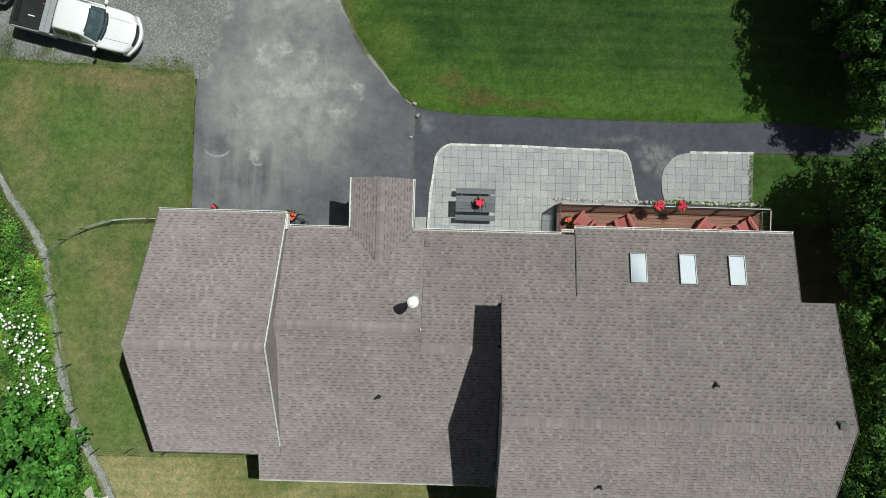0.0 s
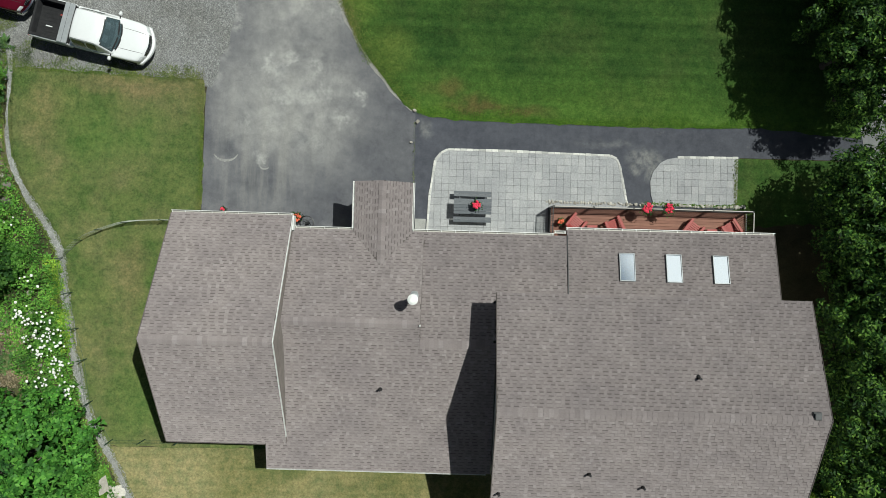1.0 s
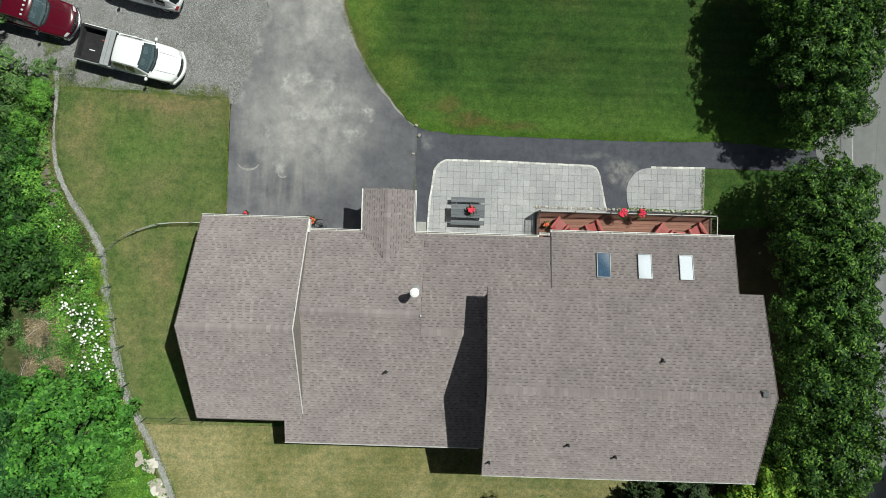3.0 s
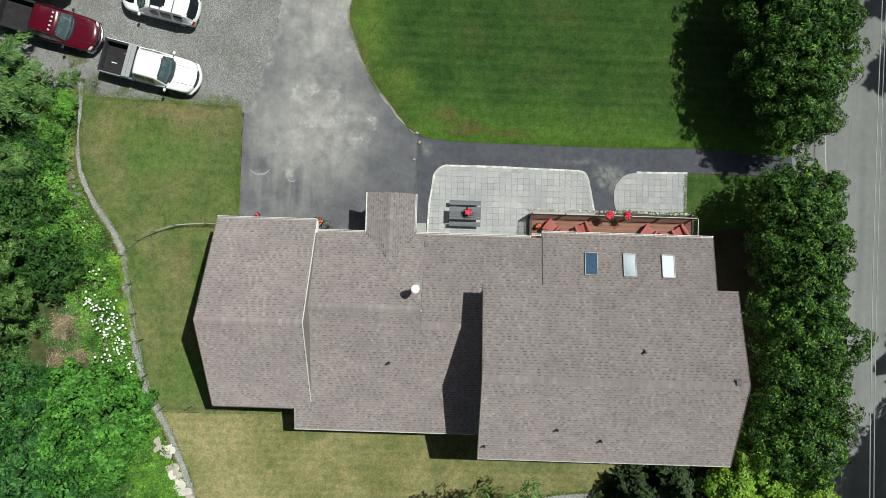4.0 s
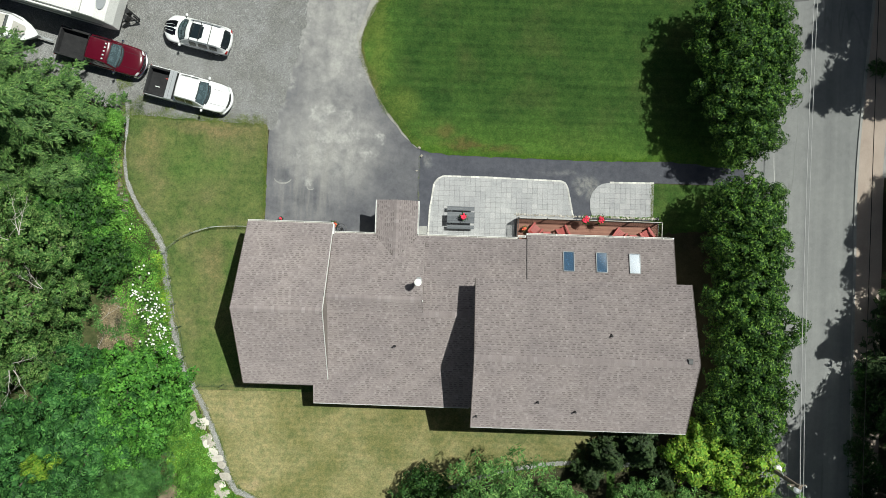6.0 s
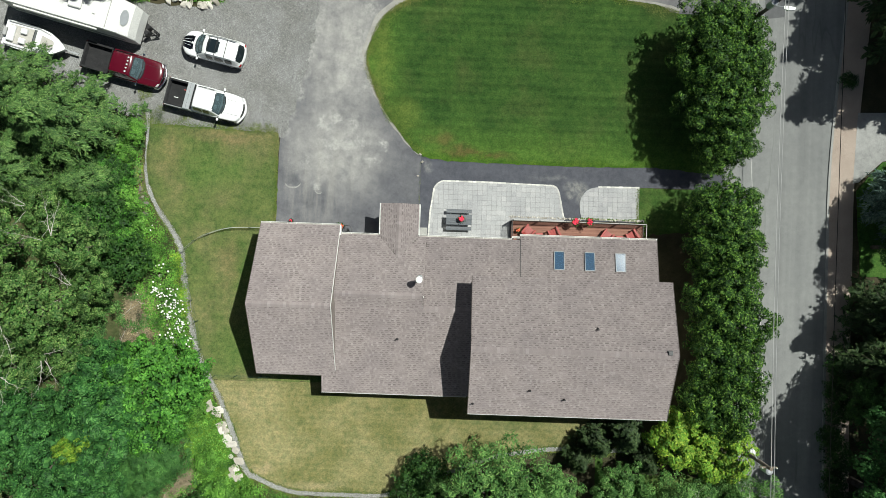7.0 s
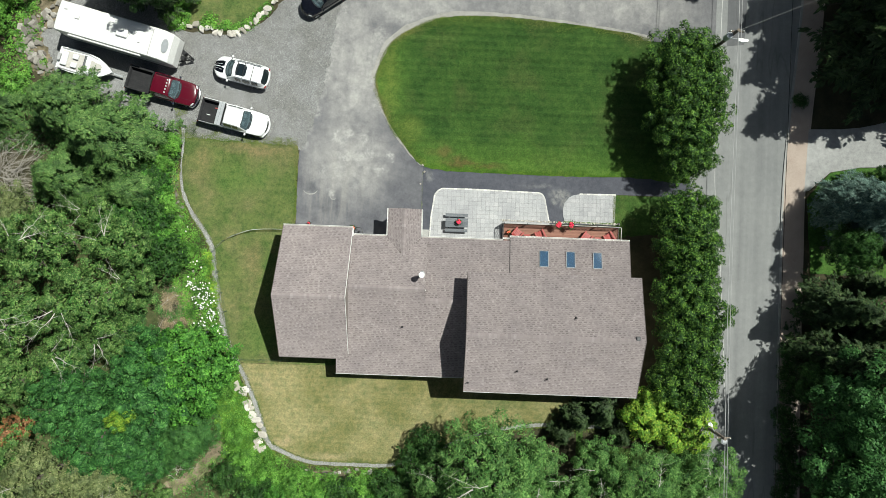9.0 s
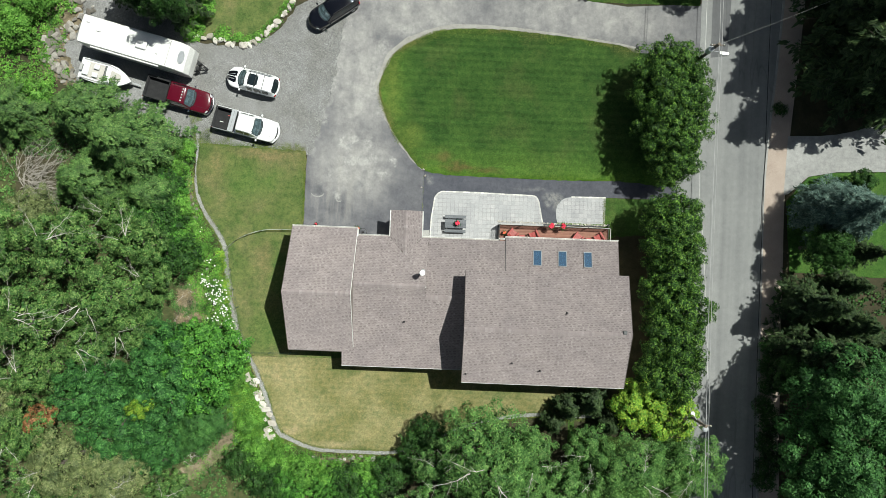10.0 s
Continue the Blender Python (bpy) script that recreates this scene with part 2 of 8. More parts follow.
    col = mix(t, 0.55, col, mix(t, 1.0, col, crack, "MULTIPLY"))
    blot = ramp(t, noise_tex(t, v, 2.4, 9, 0.78), [(0.32, (0.82, 0.82, 0.83)), (0.68, (1.18, 1.18, 1.17))])
    grain = ramp(t, noise_tex(t, v, 55.0, 3, 0.8), [(0.2, (0.72, 0.72, 0.72)), (0.8, (1.26, 1.26, 1.26))])
    wire(t, mix(t, 1.0, mix(t, 1.0, col, blot, "MULTIPLY"), grain, "MULTIPLY"), b.inputs["Base Color"])
    bump(t, b, noise_tex(t, v, 70.0, 3), 0.25, 0.01)
    return m


def gravel_material(name, c1, c2, scale):
    m, t, b = material(name, 0.9, 0, 0.25)
    v = position(t)
    vo = node(t, "ShaderNodeTexVoronoi", Scale=scale)
    wire(t, v, vo.inputs["Vector"])
    pick = ramp(t, vo.outputs["Color"], [(0.15, c1), (0.5, tuple((a + b) * 0.46 for a, b in zip(c1, c2))), (0.82, c2), (0.96, tuple(min(0.75, 1.5 * x) for x in c2))])
    gap = ramp(t, vo.outputs["Distance"], [(0.5, (1, 1, 1)), (0.85, (0.5, 0.5, 0.5))])
    big = node(t, "ShaderNodeTexVoronoi", Scale=scale * 0.3)
    wire(t, v, big.inputs["Vector"])
    patch = ramp(t, big.outputs["Color"], [(0.15, (0.88, 0.88, 0.88)), (0.85, (1.13, 1.13, 1.12))])
    stone = mix(t, 1.0, mix(t, 1.0, pick, gap, "MULTIPLY"), patch, "MULTIPLY")
    hue = ramp(t, noise_tex(t, v, 0.5, 6, 0.65), [(0.3, (0.80, 0.79, 0.76)), (0.66, (1.10, 1.10, 1.11))])
    wire(t, mix(t, 1.0, stone, hue, "MULTIPLY"), b.inputs["Base Color"])
    bump(t, b, vo.outputs["Distance"], 0.9, 0.03)
    return m


def leaf_material(name, c1, c2, c3):
    """Leaves that vary one by one and from bough to bough, and let some light through. The wide spread of tones
    imitates lit tips and shaded gaps.
    """
    m, t, b = material(name, 0.6, 0, 0.2)
    v = position(t)
    near = lambda c: tuple(0.9 * p + 0.1 * q for p, q in zip(c, c2))
    one = ramp(t, chance(t), [(0.0, near(c1)), (0.5, c2), (1.0, near(c3))])
    # bough patches darkened and lightened in colour to deepen the shaded gaps
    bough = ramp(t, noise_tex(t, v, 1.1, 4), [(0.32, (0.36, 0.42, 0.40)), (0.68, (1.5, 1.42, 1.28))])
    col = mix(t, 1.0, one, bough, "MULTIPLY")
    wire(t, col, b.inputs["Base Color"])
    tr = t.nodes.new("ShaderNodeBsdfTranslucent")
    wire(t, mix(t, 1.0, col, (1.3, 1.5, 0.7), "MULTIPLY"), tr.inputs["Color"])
    ms = t.nodes.new("ShaderNodeMixShader")
    ms.inputs[0].default_value = 0.08
    wire(t, b.outputs[0], ms.inputs[1])
    wire(t, tr.outputs[0], ms.inputs[2])
    wire(t, ms.outputs[0], t.nodes["Material Output"].inputs["Surface"])
    return m


def piece_material(name, stops, rough=0.85, fine=30.0, relief=0.3, spec=0.3, streak=None):
    """Pieces that differ one from the next, with grain and weathering across them."""
    m, t, b = material(name, rough, 0, spec)
    v = position(t)
    col = ramp(t, chance(t), stops)
    g = position(t, streak) if streak else v
    grain = ramp(t, noise_tex(t, g, fine, 4, 0.7), [(0.25, (0.75, 0.75, 0.75)), (0.75, (1.22, 1.22, 1.22))])
    old = ramp(t, noise_tex(t, v, 0.5, 6, 0.65), [(0.3, (0.86, 0.85, 0.86)), (0.7, (1.1, 1.09, 1.07))])
    col = mix(t, 1.0, mix(t, 1.0, col, grain, "MULTIPLY"), old, "MULTIPLY")
    wire(t, col, b.inputs["Base Color"])
    bump(t, b, noise_tex(t, g, fine * 1.5, 4), relief, 0.01)
    return m


def glass_material(name, tint, rough=0.03):
    m, t, b = material(name, rough, 0, 0.5)
    b.inputs["Base Color"].default_value = (*tint, 1)
    b.inputs["Coat Weight"].default_value = 0.4
    b.inputs["Coat Roughness"].default_value = 0.02
    return m


M = {}
M["soil"] = mottled("forest_floor", (0.035, 0.04, 0.018), (0.085, 0.07, 0.04), 0.8, 14, 0.95, 0.6, depth=0.05)
M["weeds"] = mottled("weedy_soil", (0.030, 0.050, 0.014), (0.105, 0.105, 0.045), 1.6, 7, 0.95, 0.6, depth=0.05)
M["litter"] = mottled("leaf_litter", (0.075, 0.065, 0.036), (0.29, 0.24, 0.165), 1.6, 9, 0.95, 0.6, depth=0.04)
M["lawn"] = lawn_material("mown_lawn", (0.036, 0.082, 0.018), (0.066, 0.128, 0.028), (0.11, 0.13, 0.045), 0.62, 0.22)
M["front_lawn"] = lawn_material("front_lawn_grass", (0.029, 0.071, 0.016), (0.050, 0.106, 0.023), (0.068, 0.098, 0.030), 0.58, 0.26, 0.5, (0.082, 0.160, 0.029),
    [((0.105, 0.098, 0.034), [(1.6, 7.1, 2.8, 0.6, 1.0), (0.0, 7.9, 1.8, 0.7, 0.8), (3.8, 6.75, 2.4, 0.4, 0.9)]), ((0.12, 0.165, 0.036), [(-4.6, 13.5, 1.3, 4.5, 0.7), (-2.8, 9.6, 1.6, 2.2, 0.6)])])
M["lawn_edge"] = lawn_material("lawn_margin", (0.085, 0.145, 0.028), (0.140, 0.190, 0.044), (0.165, 0.165, 0.066), 0.54)
M["lawn_lush"] = lawn_material("lush_grass", (0.070, 0.160, 0.020), (0.115, 0.215, 0.030), (0.13, 0.20, 0.04), 0.66)
M["far_grass"] = lawn_material("far_lawn_grass", (0.044, 0.112, 0.022), (0.074, 0.160, 0.032), (0.10, 0.16, 0.04), 0.64)
M["lawn_west"] = lawn_material("side_lawn", (0.070, 0.118, 0.034), (0.132, 0.166, 0.058), (0.180, 0.172, 0.085), 0.54, 0.08, 0.4, None,
    [((0.095, 0.162, 0.042), [(-16.6, 4.7, 2.6, 2.4, 0.75), (-14.6, 5.3, 1.6, 2.0, 0.7), (-13.6, -3.0, 1.4, 3.5, 0.35), (-13.8, -8.0, 2.2, 2.0, 0.5)]), ((0.215, 0.175, 0.095), [(-15.5, 7.6, 5.0, 0.7, 0.75), (-19.5, 6.5, 1.2, 2.5, 0.5), (-15.0, -1.5, 1.2, 2.5, 0.5)])])
M["lawn_back"] = lawn_material("dry_lawn", (0.148, 0.158, 0.062), (0.195, 0.190, 0.085), (0.265, 0.248, 0.130), 0.50, 0.12, 0.75, None,
    [((0.34, 0.285, 0.175), [(-12.0, -16.2, 1.2, 0.6, 0.8), (-8.0, -17.4, 3.5, 0.5, 0.6), (-13.6, -11.5, 0.8, 1.4, 0.4)]), ((0.10, 0.135, 0.046), [(6.0, -12.2, 5.0, 1.3, 0.7), (-7.5, -10.9, 3.0, 0.6, 0.5)])])
M["drive"] = driveway_material("worn_asphalt")
M["sand"] = mottled("sandy_grit", (0.29, 0.282, 0.262), (0.42, 0.41, 0.385), 1.2, 30, 0.95, 0.5, depth=0.02)
M["dust"] = mottled("dried_dust", (0.24, 0.24, 0.235), (0.40, 0.395, 0.38), 5, 40, 0.95, 0.1)
M["walk"] = asphalt_material("dark_asphalt", (0.078, 0.082, 0.102), (0.104, 0.108, 0.129), (0.30, 0.30, 0.29), 0.62, [(9.9, 4.75, 1.2, 0.7, 1.0), (10.35, 4.1, 0.5, 0.9, 0.9), (9.5, 4.3, 0.5, 0.5, 0.8), (-0.9, 5.9, 0.4, 0.6, 0.6), (8.2, 5.4, 2.4, 0.3, 0.4)])
M["road"] = asphalt_material("road_asphalt", (0.250, 0.256, 0.258), (0.285, 0.291, 0.290), (0.37, 0.37, 0.362), 0.66, tracks=True)
M["road_dark"] = asphalt_material("patched_asphalt", (0.135, 0.138, 0.146), (0.165, 0.168, 0.174), (0.26, 0.26, 0.255), 0.66, tracks=True)
M["pale_drive"] = asphalt_material("bleached_asphalt", (0.34, 0.342, 0.338), (0.40, 0.40, 0.395), (0.47, 0.465, 0.45), 0.6)
M["gravel"] = gravel_material("grey_gravel", (0.156, 0.157, 0.158), (0.352, 0.354, 0.352), 34)
M["path"] = gravel_material("crushed_stone", (0.235, 0.24, 0.235), (0.38, 0.38, 0.37), 30)
M["brick_walk"] = mottled("pinkish_pavement", (0.42, 0.345, 0.295), (0.50, 0.425, 0.37), 0.7, 30, 0.85, 0.2)
M["kerb"] = mottled("kerb_stone", (0.32, 0.32, 0.31), (0.46, 0.455, 0.44), 1.5, 40, 0.85, 0.3)
M["paint_line"] = mottled("road_paint", (0.34, 0.34, 0.33), (0.56, 0.56, 0.54), 4, 60, 0.7, 0.1)
M["shingle"] = piece_material("asphalt_shingles", [(0.0, (0.240, 0.209, 0.209)), (0.3, (0.262, 0.230, 0.230)), (0.9, (0.288, 0.254, 0.254)), (1.0, (0.325, 0.290, 0.291))], 0.9, 45, 0.4)
M["shingle_band"] = piece_material("shingle_shadow_band", [(0.0, (0.135, 0.115, 0.115)), (0.5, (0.178, 0.154, 0.154)), (1.0, (0.240, 0.210, 0.210))], 0.9, 45, 0.4)
M["felt"] = mottled("roof_underlay", (0.10, 0.085, 0.08), (0.15, 0.13, 0.12), 2, 40, 0.9, 0.2)
M["white"] = plain("white_trim", (0.78, 0.78, 0.76), 0.45)
M["siding"] = mottled("pale_siding", (0.60, 0.58, 0.53), (0.68, 0.66, 0.61), 1.0, 20, 0.6, 0.1)
M["slab"] = piece_material("concrete_slabs", [(0.0, (0.405, 0.412, 0.424)), (0.4, (0.430, 0.436, 0.448)), (0.8, (0.448, 0.453, 0.464)), (1.0, (0.49, 0.493, 0.500))], 0.85, 14, 0.25)
M["edging"] = piece_material("pale_edging", [(0.0, (0.50, 0.50, 0.485)), (1.0, (0.76, 0.755, 0.725))], 0.85, 25, 0.3)
M["joint"] = mottled("joint_sand", (0.13, 0.13, 0.125), (0.20, 0.195, 0.185), 3, 50, 0.95, 0.2)
M["board"] = piece_material("red_brown_decking", [(0.0, (0.155, 0.072, 0.052)), (0.5, (0.20, 0.094, 0.068)), (1.0, (0.25, 0.125, 0.09))], 0.7, 12, 0.2, streak=(0.3, 6, 6))
M["stone"] = piece_material("field_stone", [(0.0, (0.13, 0.12, 0.105)), (0.5, (0.23, 0.215, 0.19)), (1.0, (0.37, 0.355, 0.325))], 0.9, 9, 0.6)
M["pale_stone"] = piece_material("pale_stone", [(0.0, (0.31, 0.29, 0.25)), (0.5, (0.46, 0.435, 0.39)), (1.0, (0.64, 0.62, 0.575))], 0.9, 9, 0.5)
M["dark_metal"] = plain("black_metal", (0.018, 0.018, 0.02), 0.45, 0.3)
M["rail"] = plain("weathered_rail", (0.42, 0.40, 0.37), 0.6)
M["chair_red"] = plain("red_painted_wood", (0.30, 0.045, 0.038), 0.55)
M["table_grey"] = piece_material("grey_table_boards", [(0.0, (0.095, 0.105, 0.12)), (1.0, (0.14, 0.15, 0.165))], 0.6, 20, 0.2, streak=(0.5, 6, 6))
M["petal_red"] = plain("red_petals", (0.66, 0.028, 0.075), 0.6)
M["petal_orange"] = plain("orange_petals", (0.70, 0.13, 0.06), 0.6)
M["petal_white"] = plain("white_petals", (0.80, 0.80, 0.76), 0.7)
M["pot"] = plain("dark_pot", (0.05, 0.045, 0.045), 0.6)
M["glass"] = glass_material("vehicle_glass", (0.012, 0.018, 0.022))
# base colour lightened to stand in for the sky mirrored in the glass
M["clear_glass"] = glass_material("windscreen_glass", (0.085, 0.125, 0.140))
gt = M["clear_glass"].node_tree
see = gt.nodes.new("ShaderNodeBsdfTransparent")
see.inputs[0].default_value = (0.74, 0.88, 0.92, 1)
gm = gt.nodes.new("ShaderNodeMixShader")
gm.inputs[0].default_value = 0.4
wire(gt, gt.nodes["Principled BSDF"].outputs[0], gm.inputs[1])
wire(gt, see.outputs[0], gm.inputs[2])
wire(gt, gm.outputs[0], gt.nodes["Material Output"].inputs["Surface"])
M["interior"] = mottled("grey_upholstery", (0.17, 0.17, 0.175), (0.30, 0.30, 0.305), 5, 40, 0.9, 0.2)
M["frame_grey"] = plain("skylight_frame", (0.22, 0.23, 0.24), 0.4, 0.4)
M["leaf_willow"] = leaf_material("grey_green_leaves", (0.035, 0.110, 0.026), (0.086, 0.198, 0.053), (0.182, 0.314, 0.097))
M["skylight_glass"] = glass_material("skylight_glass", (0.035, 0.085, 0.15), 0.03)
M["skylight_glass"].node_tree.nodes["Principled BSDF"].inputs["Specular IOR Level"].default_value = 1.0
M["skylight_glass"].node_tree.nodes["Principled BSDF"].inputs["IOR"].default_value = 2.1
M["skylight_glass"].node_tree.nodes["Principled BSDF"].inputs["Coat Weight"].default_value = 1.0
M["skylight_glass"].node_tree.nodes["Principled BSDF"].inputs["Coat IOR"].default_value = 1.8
M["car_white"] = plain("white_car_paint", (0.74, 0.75, 0.76), 0.35, 0, 0.5, 0.8, 0.2)
M["car_red"] = plain("deep_red_car_paint", (0.078, 0.002, 0.010), 0.22, 0.0, 0.5, 0.5, 0.3)
M["car_black"] = plain("black_car_paint", (0.004, 0.0045, 0.007), 0.12, 0, 0.4, 0.9, 0.2)
M["silver"] = plain("silver_paint", (0.52, 0.54, 0.56), 0.35, 0.5)
M["chrome"] = plain("chrome", (0.72, 0.73, 0.75), 0.15, 1.0)
M["tyre"] = plain("tyre_rubber", (0.02, 0.02, 0.02), 0.85)
M["liner"] = mottled("bed_liner", (0.016, 0.016, 0.018), (0.032, 0.032, 0.034), 3, 40, 0.8, 0.2)
M["lamp_clear"] = glass_material("clear_lens", (0.55, 0.57, 0.58), 0.1)
M["lamp_red"] = glass_material("red_lens", (0.35, 0.01, 0.01), 0.1)
M["rv_white"] = mottled("trailer_skin", (0.68, 0.68, 0.665), (0.74, 0.74, 0.72), 0.8, 20, 0.5, 0.05)
M["hull"] = plain("white_hull", (0.78, 0.80, 0.80), 0.35, 0, 0.5, 0.5)
M["bark"] = mottled("grey_brown_bark", (0.05, 0.042, 0.033), (0.12, 0.105, 0.088), 3, 25, 0.95, 0.7, depth=0.03)
M["pale_bark"] = mottled("bleached_wood", (0.30, 0.28, 0.25), (0.56, 0.54, 0.50), 3, 25, 0.9, 0.4)
M["pole_wood"] = mottled("utility_pole_wood", (0.16, 0.13, 0.10), (0.26, 0.22, 0.18), 2, 20, 0.9, 0.4)
M["cable"] = plain("grey_cable", (0.34, 0.34, 0.34), 0.7)
M["netting"] = plain("pale_netting", (0.50, 0.53, 0.48), 0.6)
M["vent_grey"] = plain("vent_grey", (0.075, 0.077, 0.08), 0.6)
M["black_cable"] = plain("black_cable", (0.008, 0.008, 0.008), 0.95, 0, 0.05)
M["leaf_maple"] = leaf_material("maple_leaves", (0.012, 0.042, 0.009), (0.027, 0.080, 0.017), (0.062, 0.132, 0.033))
# near-black to bright tones put shaded gaps and lit tips into the colour
M["leaf_row"] = leaf_material("shaded_and_lit_row_leaves", (0.006, 0.024, 0.005), (0.024, 0.072, 0.012), (0.145, 0.265, 0.046))
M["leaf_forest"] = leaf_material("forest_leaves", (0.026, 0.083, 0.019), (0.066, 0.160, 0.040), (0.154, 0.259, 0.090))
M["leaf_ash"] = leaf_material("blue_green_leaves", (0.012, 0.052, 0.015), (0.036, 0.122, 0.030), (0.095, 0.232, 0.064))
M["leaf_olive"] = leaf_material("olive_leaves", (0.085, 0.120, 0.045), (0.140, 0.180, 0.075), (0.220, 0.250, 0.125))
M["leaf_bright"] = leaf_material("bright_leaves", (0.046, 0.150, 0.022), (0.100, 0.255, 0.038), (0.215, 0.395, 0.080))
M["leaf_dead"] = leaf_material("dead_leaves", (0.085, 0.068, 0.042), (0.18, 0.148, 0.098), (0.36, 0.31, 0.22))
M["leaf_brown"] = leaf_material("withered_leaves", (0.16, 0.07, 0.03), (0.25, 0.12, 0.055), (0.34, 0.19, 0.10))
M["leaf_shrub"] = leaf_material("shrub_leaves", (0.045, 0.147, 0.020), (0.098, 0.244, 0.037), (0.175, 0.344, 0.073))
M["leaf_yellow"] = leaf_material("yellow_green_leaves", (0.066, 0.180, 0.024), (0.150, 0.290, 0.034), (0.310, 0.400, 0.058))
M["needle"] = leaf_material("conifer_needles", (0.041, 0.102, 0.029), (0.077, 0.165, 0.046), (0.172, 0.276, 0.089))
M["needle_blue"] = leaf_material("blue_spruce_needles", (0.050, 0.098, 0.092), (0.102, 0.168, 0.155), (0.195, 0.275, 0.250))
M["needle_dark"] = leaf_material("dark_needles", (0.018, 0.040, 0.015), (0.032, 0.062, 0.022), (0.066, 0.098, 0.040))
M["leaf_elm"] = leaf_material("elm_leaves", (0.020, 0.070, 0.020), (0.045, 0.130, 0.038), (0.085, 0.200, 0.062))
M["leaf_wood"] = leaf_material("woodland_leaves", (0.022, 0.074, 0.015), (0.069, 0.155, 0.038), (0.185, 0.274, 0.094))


# ---- building helpers ----
def gz(x):
    """The ground falls gently towards the road."""
    return -0.02 * (x + 15)


SLOPE = math.degrees(math.atan(0.02))


def from_bm(name, bm, mat, smooth=False):
    me = bpy.data.meshes.new(name)
    bmesh.ops.recalc_face_normals(bm, faces=bm.faces)
    bm.to_mesh(me)
    bm.free()
    for m in (mat if isinstance(mat, (list, tuple)) else [mat]):
        me.materials.append(m)
    if smooth:
        me.shade_smooth()
        me.set_sharp_from_angle(angle=radians(42))
    return me


def part(name, bm, mat, parent, label="", smooth=False):
    ob = new(name, from_bm(name, bm, mat, smooth) if isinstance(bm, bmesh.types.BMesh) else bm)
    ob.parent = parent
    return tagged(ob, label)


def thing(name, label, category, m=None, group="", kind=""):
    ob = new(name)
    if m is not None:
        ob.matrix_world = m
    ob.empty_display_size = 0.2
    return tagged(ob, label, category, group, kind)


def add_box(bm, x0, x1, y0, y1, z0, z1, bevel=0.0):
    vs = [bm.verts.new((x, y, z)) for z in (z0, z1) for x, y in ((x0, y0), (x1, y0), (x1, y1), (x0, y1))]
    fs = [bm.faces.new([vs[i] for i in f]) for f in ((3, 2, 1, 0), (4, 5, 6, 7), (0, 1, 5, 4), (1, 2, 6, 5), (2, 3, 7, 6), (3, 0, 4, 7))]
    if bevel:
        es = list({e for f in fs for e in f.edges})
        bmesh.ops.bevel(bm, geom=es, offset=bevel, segments=1, affect="EDGES", profile=0.5)
    return bm


def box(x0, x1, y0, y1, z0, z1, bevel=0.0):
    return add_box(bmesh.new(), x0, x1, y0, y1, z0, z1, bevel)


def add_tube(bm, a, b, r0, r1, n=8):
    a, b = Vector(a), Vector(b)
    q = (b - a).to_track_quat("Z", "Y")
    rings = []
    for p, r in ((a, r0), (b, r1)):
        rings.append([bm.verts.new(p + q @ Vector((r * math.cos(2 * math.pi * i / n), r * math.sin(2 * math.pi * i / n), 0))) for i in range(n)])
    for i in range(n):
        bm.faces.new((rings[0][i], rings[0][(i + 1) % n], rings[1][(i + 1) % n], rings[1][i]))
    bm.faces.new(rings[0][::-1])
    bm.faces.new(rings[1])
    return bm


def tube(a, b, r0, r1=None, n=8):
    return add_tube(bmesh.new(), a, b, r0, r0 if r1 is None else r1, n)


def prism(points, z0, z1):
    """An upright block over an outline of (x, y)."""
    bm = bmesh.new()
    lo = [bm.verts.new((x, y, z0)) for x, y in points]
    hi = [bm.verts.new((x, y, z1)) for x, y in points]
    n = len(points)
    for i in range(n):
        bm.faces.new((lo[i], lo[(i + 1) % n], hi[(i + 1) % n], hi[i]))
    bm.faces.new(lo[::-1])
    bm.faces.new(hi)
    return bm


def curve_through(points, steps=6, closed=True):
    """A smooth line through control points."""
    out, n = [], len(points)
    for i in range(n if closed else n - 1):
        p = [Vector(points[(i + k) % n] if closed else points[max(0, min(n - 1, i + k))]) for k in (-1, 0, 1, 2)]
        for s in range(steps):
            u = s / steps
            out.append(tuple(0.5 * ((2 * p[1]) + (p[2] - p[0]) * u + (2 * p[0] - 5 * p[1] + 4 * p[2] - p[3]) * u * u + (3 * p[1] - p[0] - 3 * p[2] + p[3]) * u ** 3)))
    if not closed:
        out.append(tuple(points[-1]))
    return out


def ragged(points, amount, step=0.25):
    """An outline with an uneven edge, as grass against gravel has."""
    out, n = [], len(points)
    for i in range(n):
        a, b = Vector(points[i]), Vector(points[(i + 1) % n])
        k = max(1, int((b - a).length / step))
        for s in range(k):
            p = a.lerp(b, s / k)
            w = noise.noise_vector(Vector((p.x * 1.7, p.y * 1.7, 0))) + 0.6 * noise.noise_vector(Vector((p.x * 5, p.y * 5, 3)))
            out.append((p.x + amount * w.x, p.y + amount * w.y))
    return out


def region(name, outline, lift, mat, label, category="ground", thick=0.0):
    """A sheet of ground that follows the fall of the land."""
    bm = bmesh.new()
    vs = [bm.verts.new((x, y, gz(x) + lift)) for x, y in outline]
    f = bm.faces.new(vs)
    bmesh.ops.triangulate(bm, faces=[f])
    for f in bm.faces:
        if f.normal.z < 0:
            f.normal_flip()
    me = bpy.data.meshes.new(name)
    if thick:
        ex = bmesh.ops.extrude_edge_only(bm, edges=[e for e in bm.edges if e.is_boundary])
        for v in ex["geom"]:
            if isinstance(v, bmesh.types.BMVert):
                v.co.z -= thick
    bm.to_mesh(me)
    bm.free()
    me.materials.append(mat)
    return tagged(new(name, me), label, category, kind="structure")


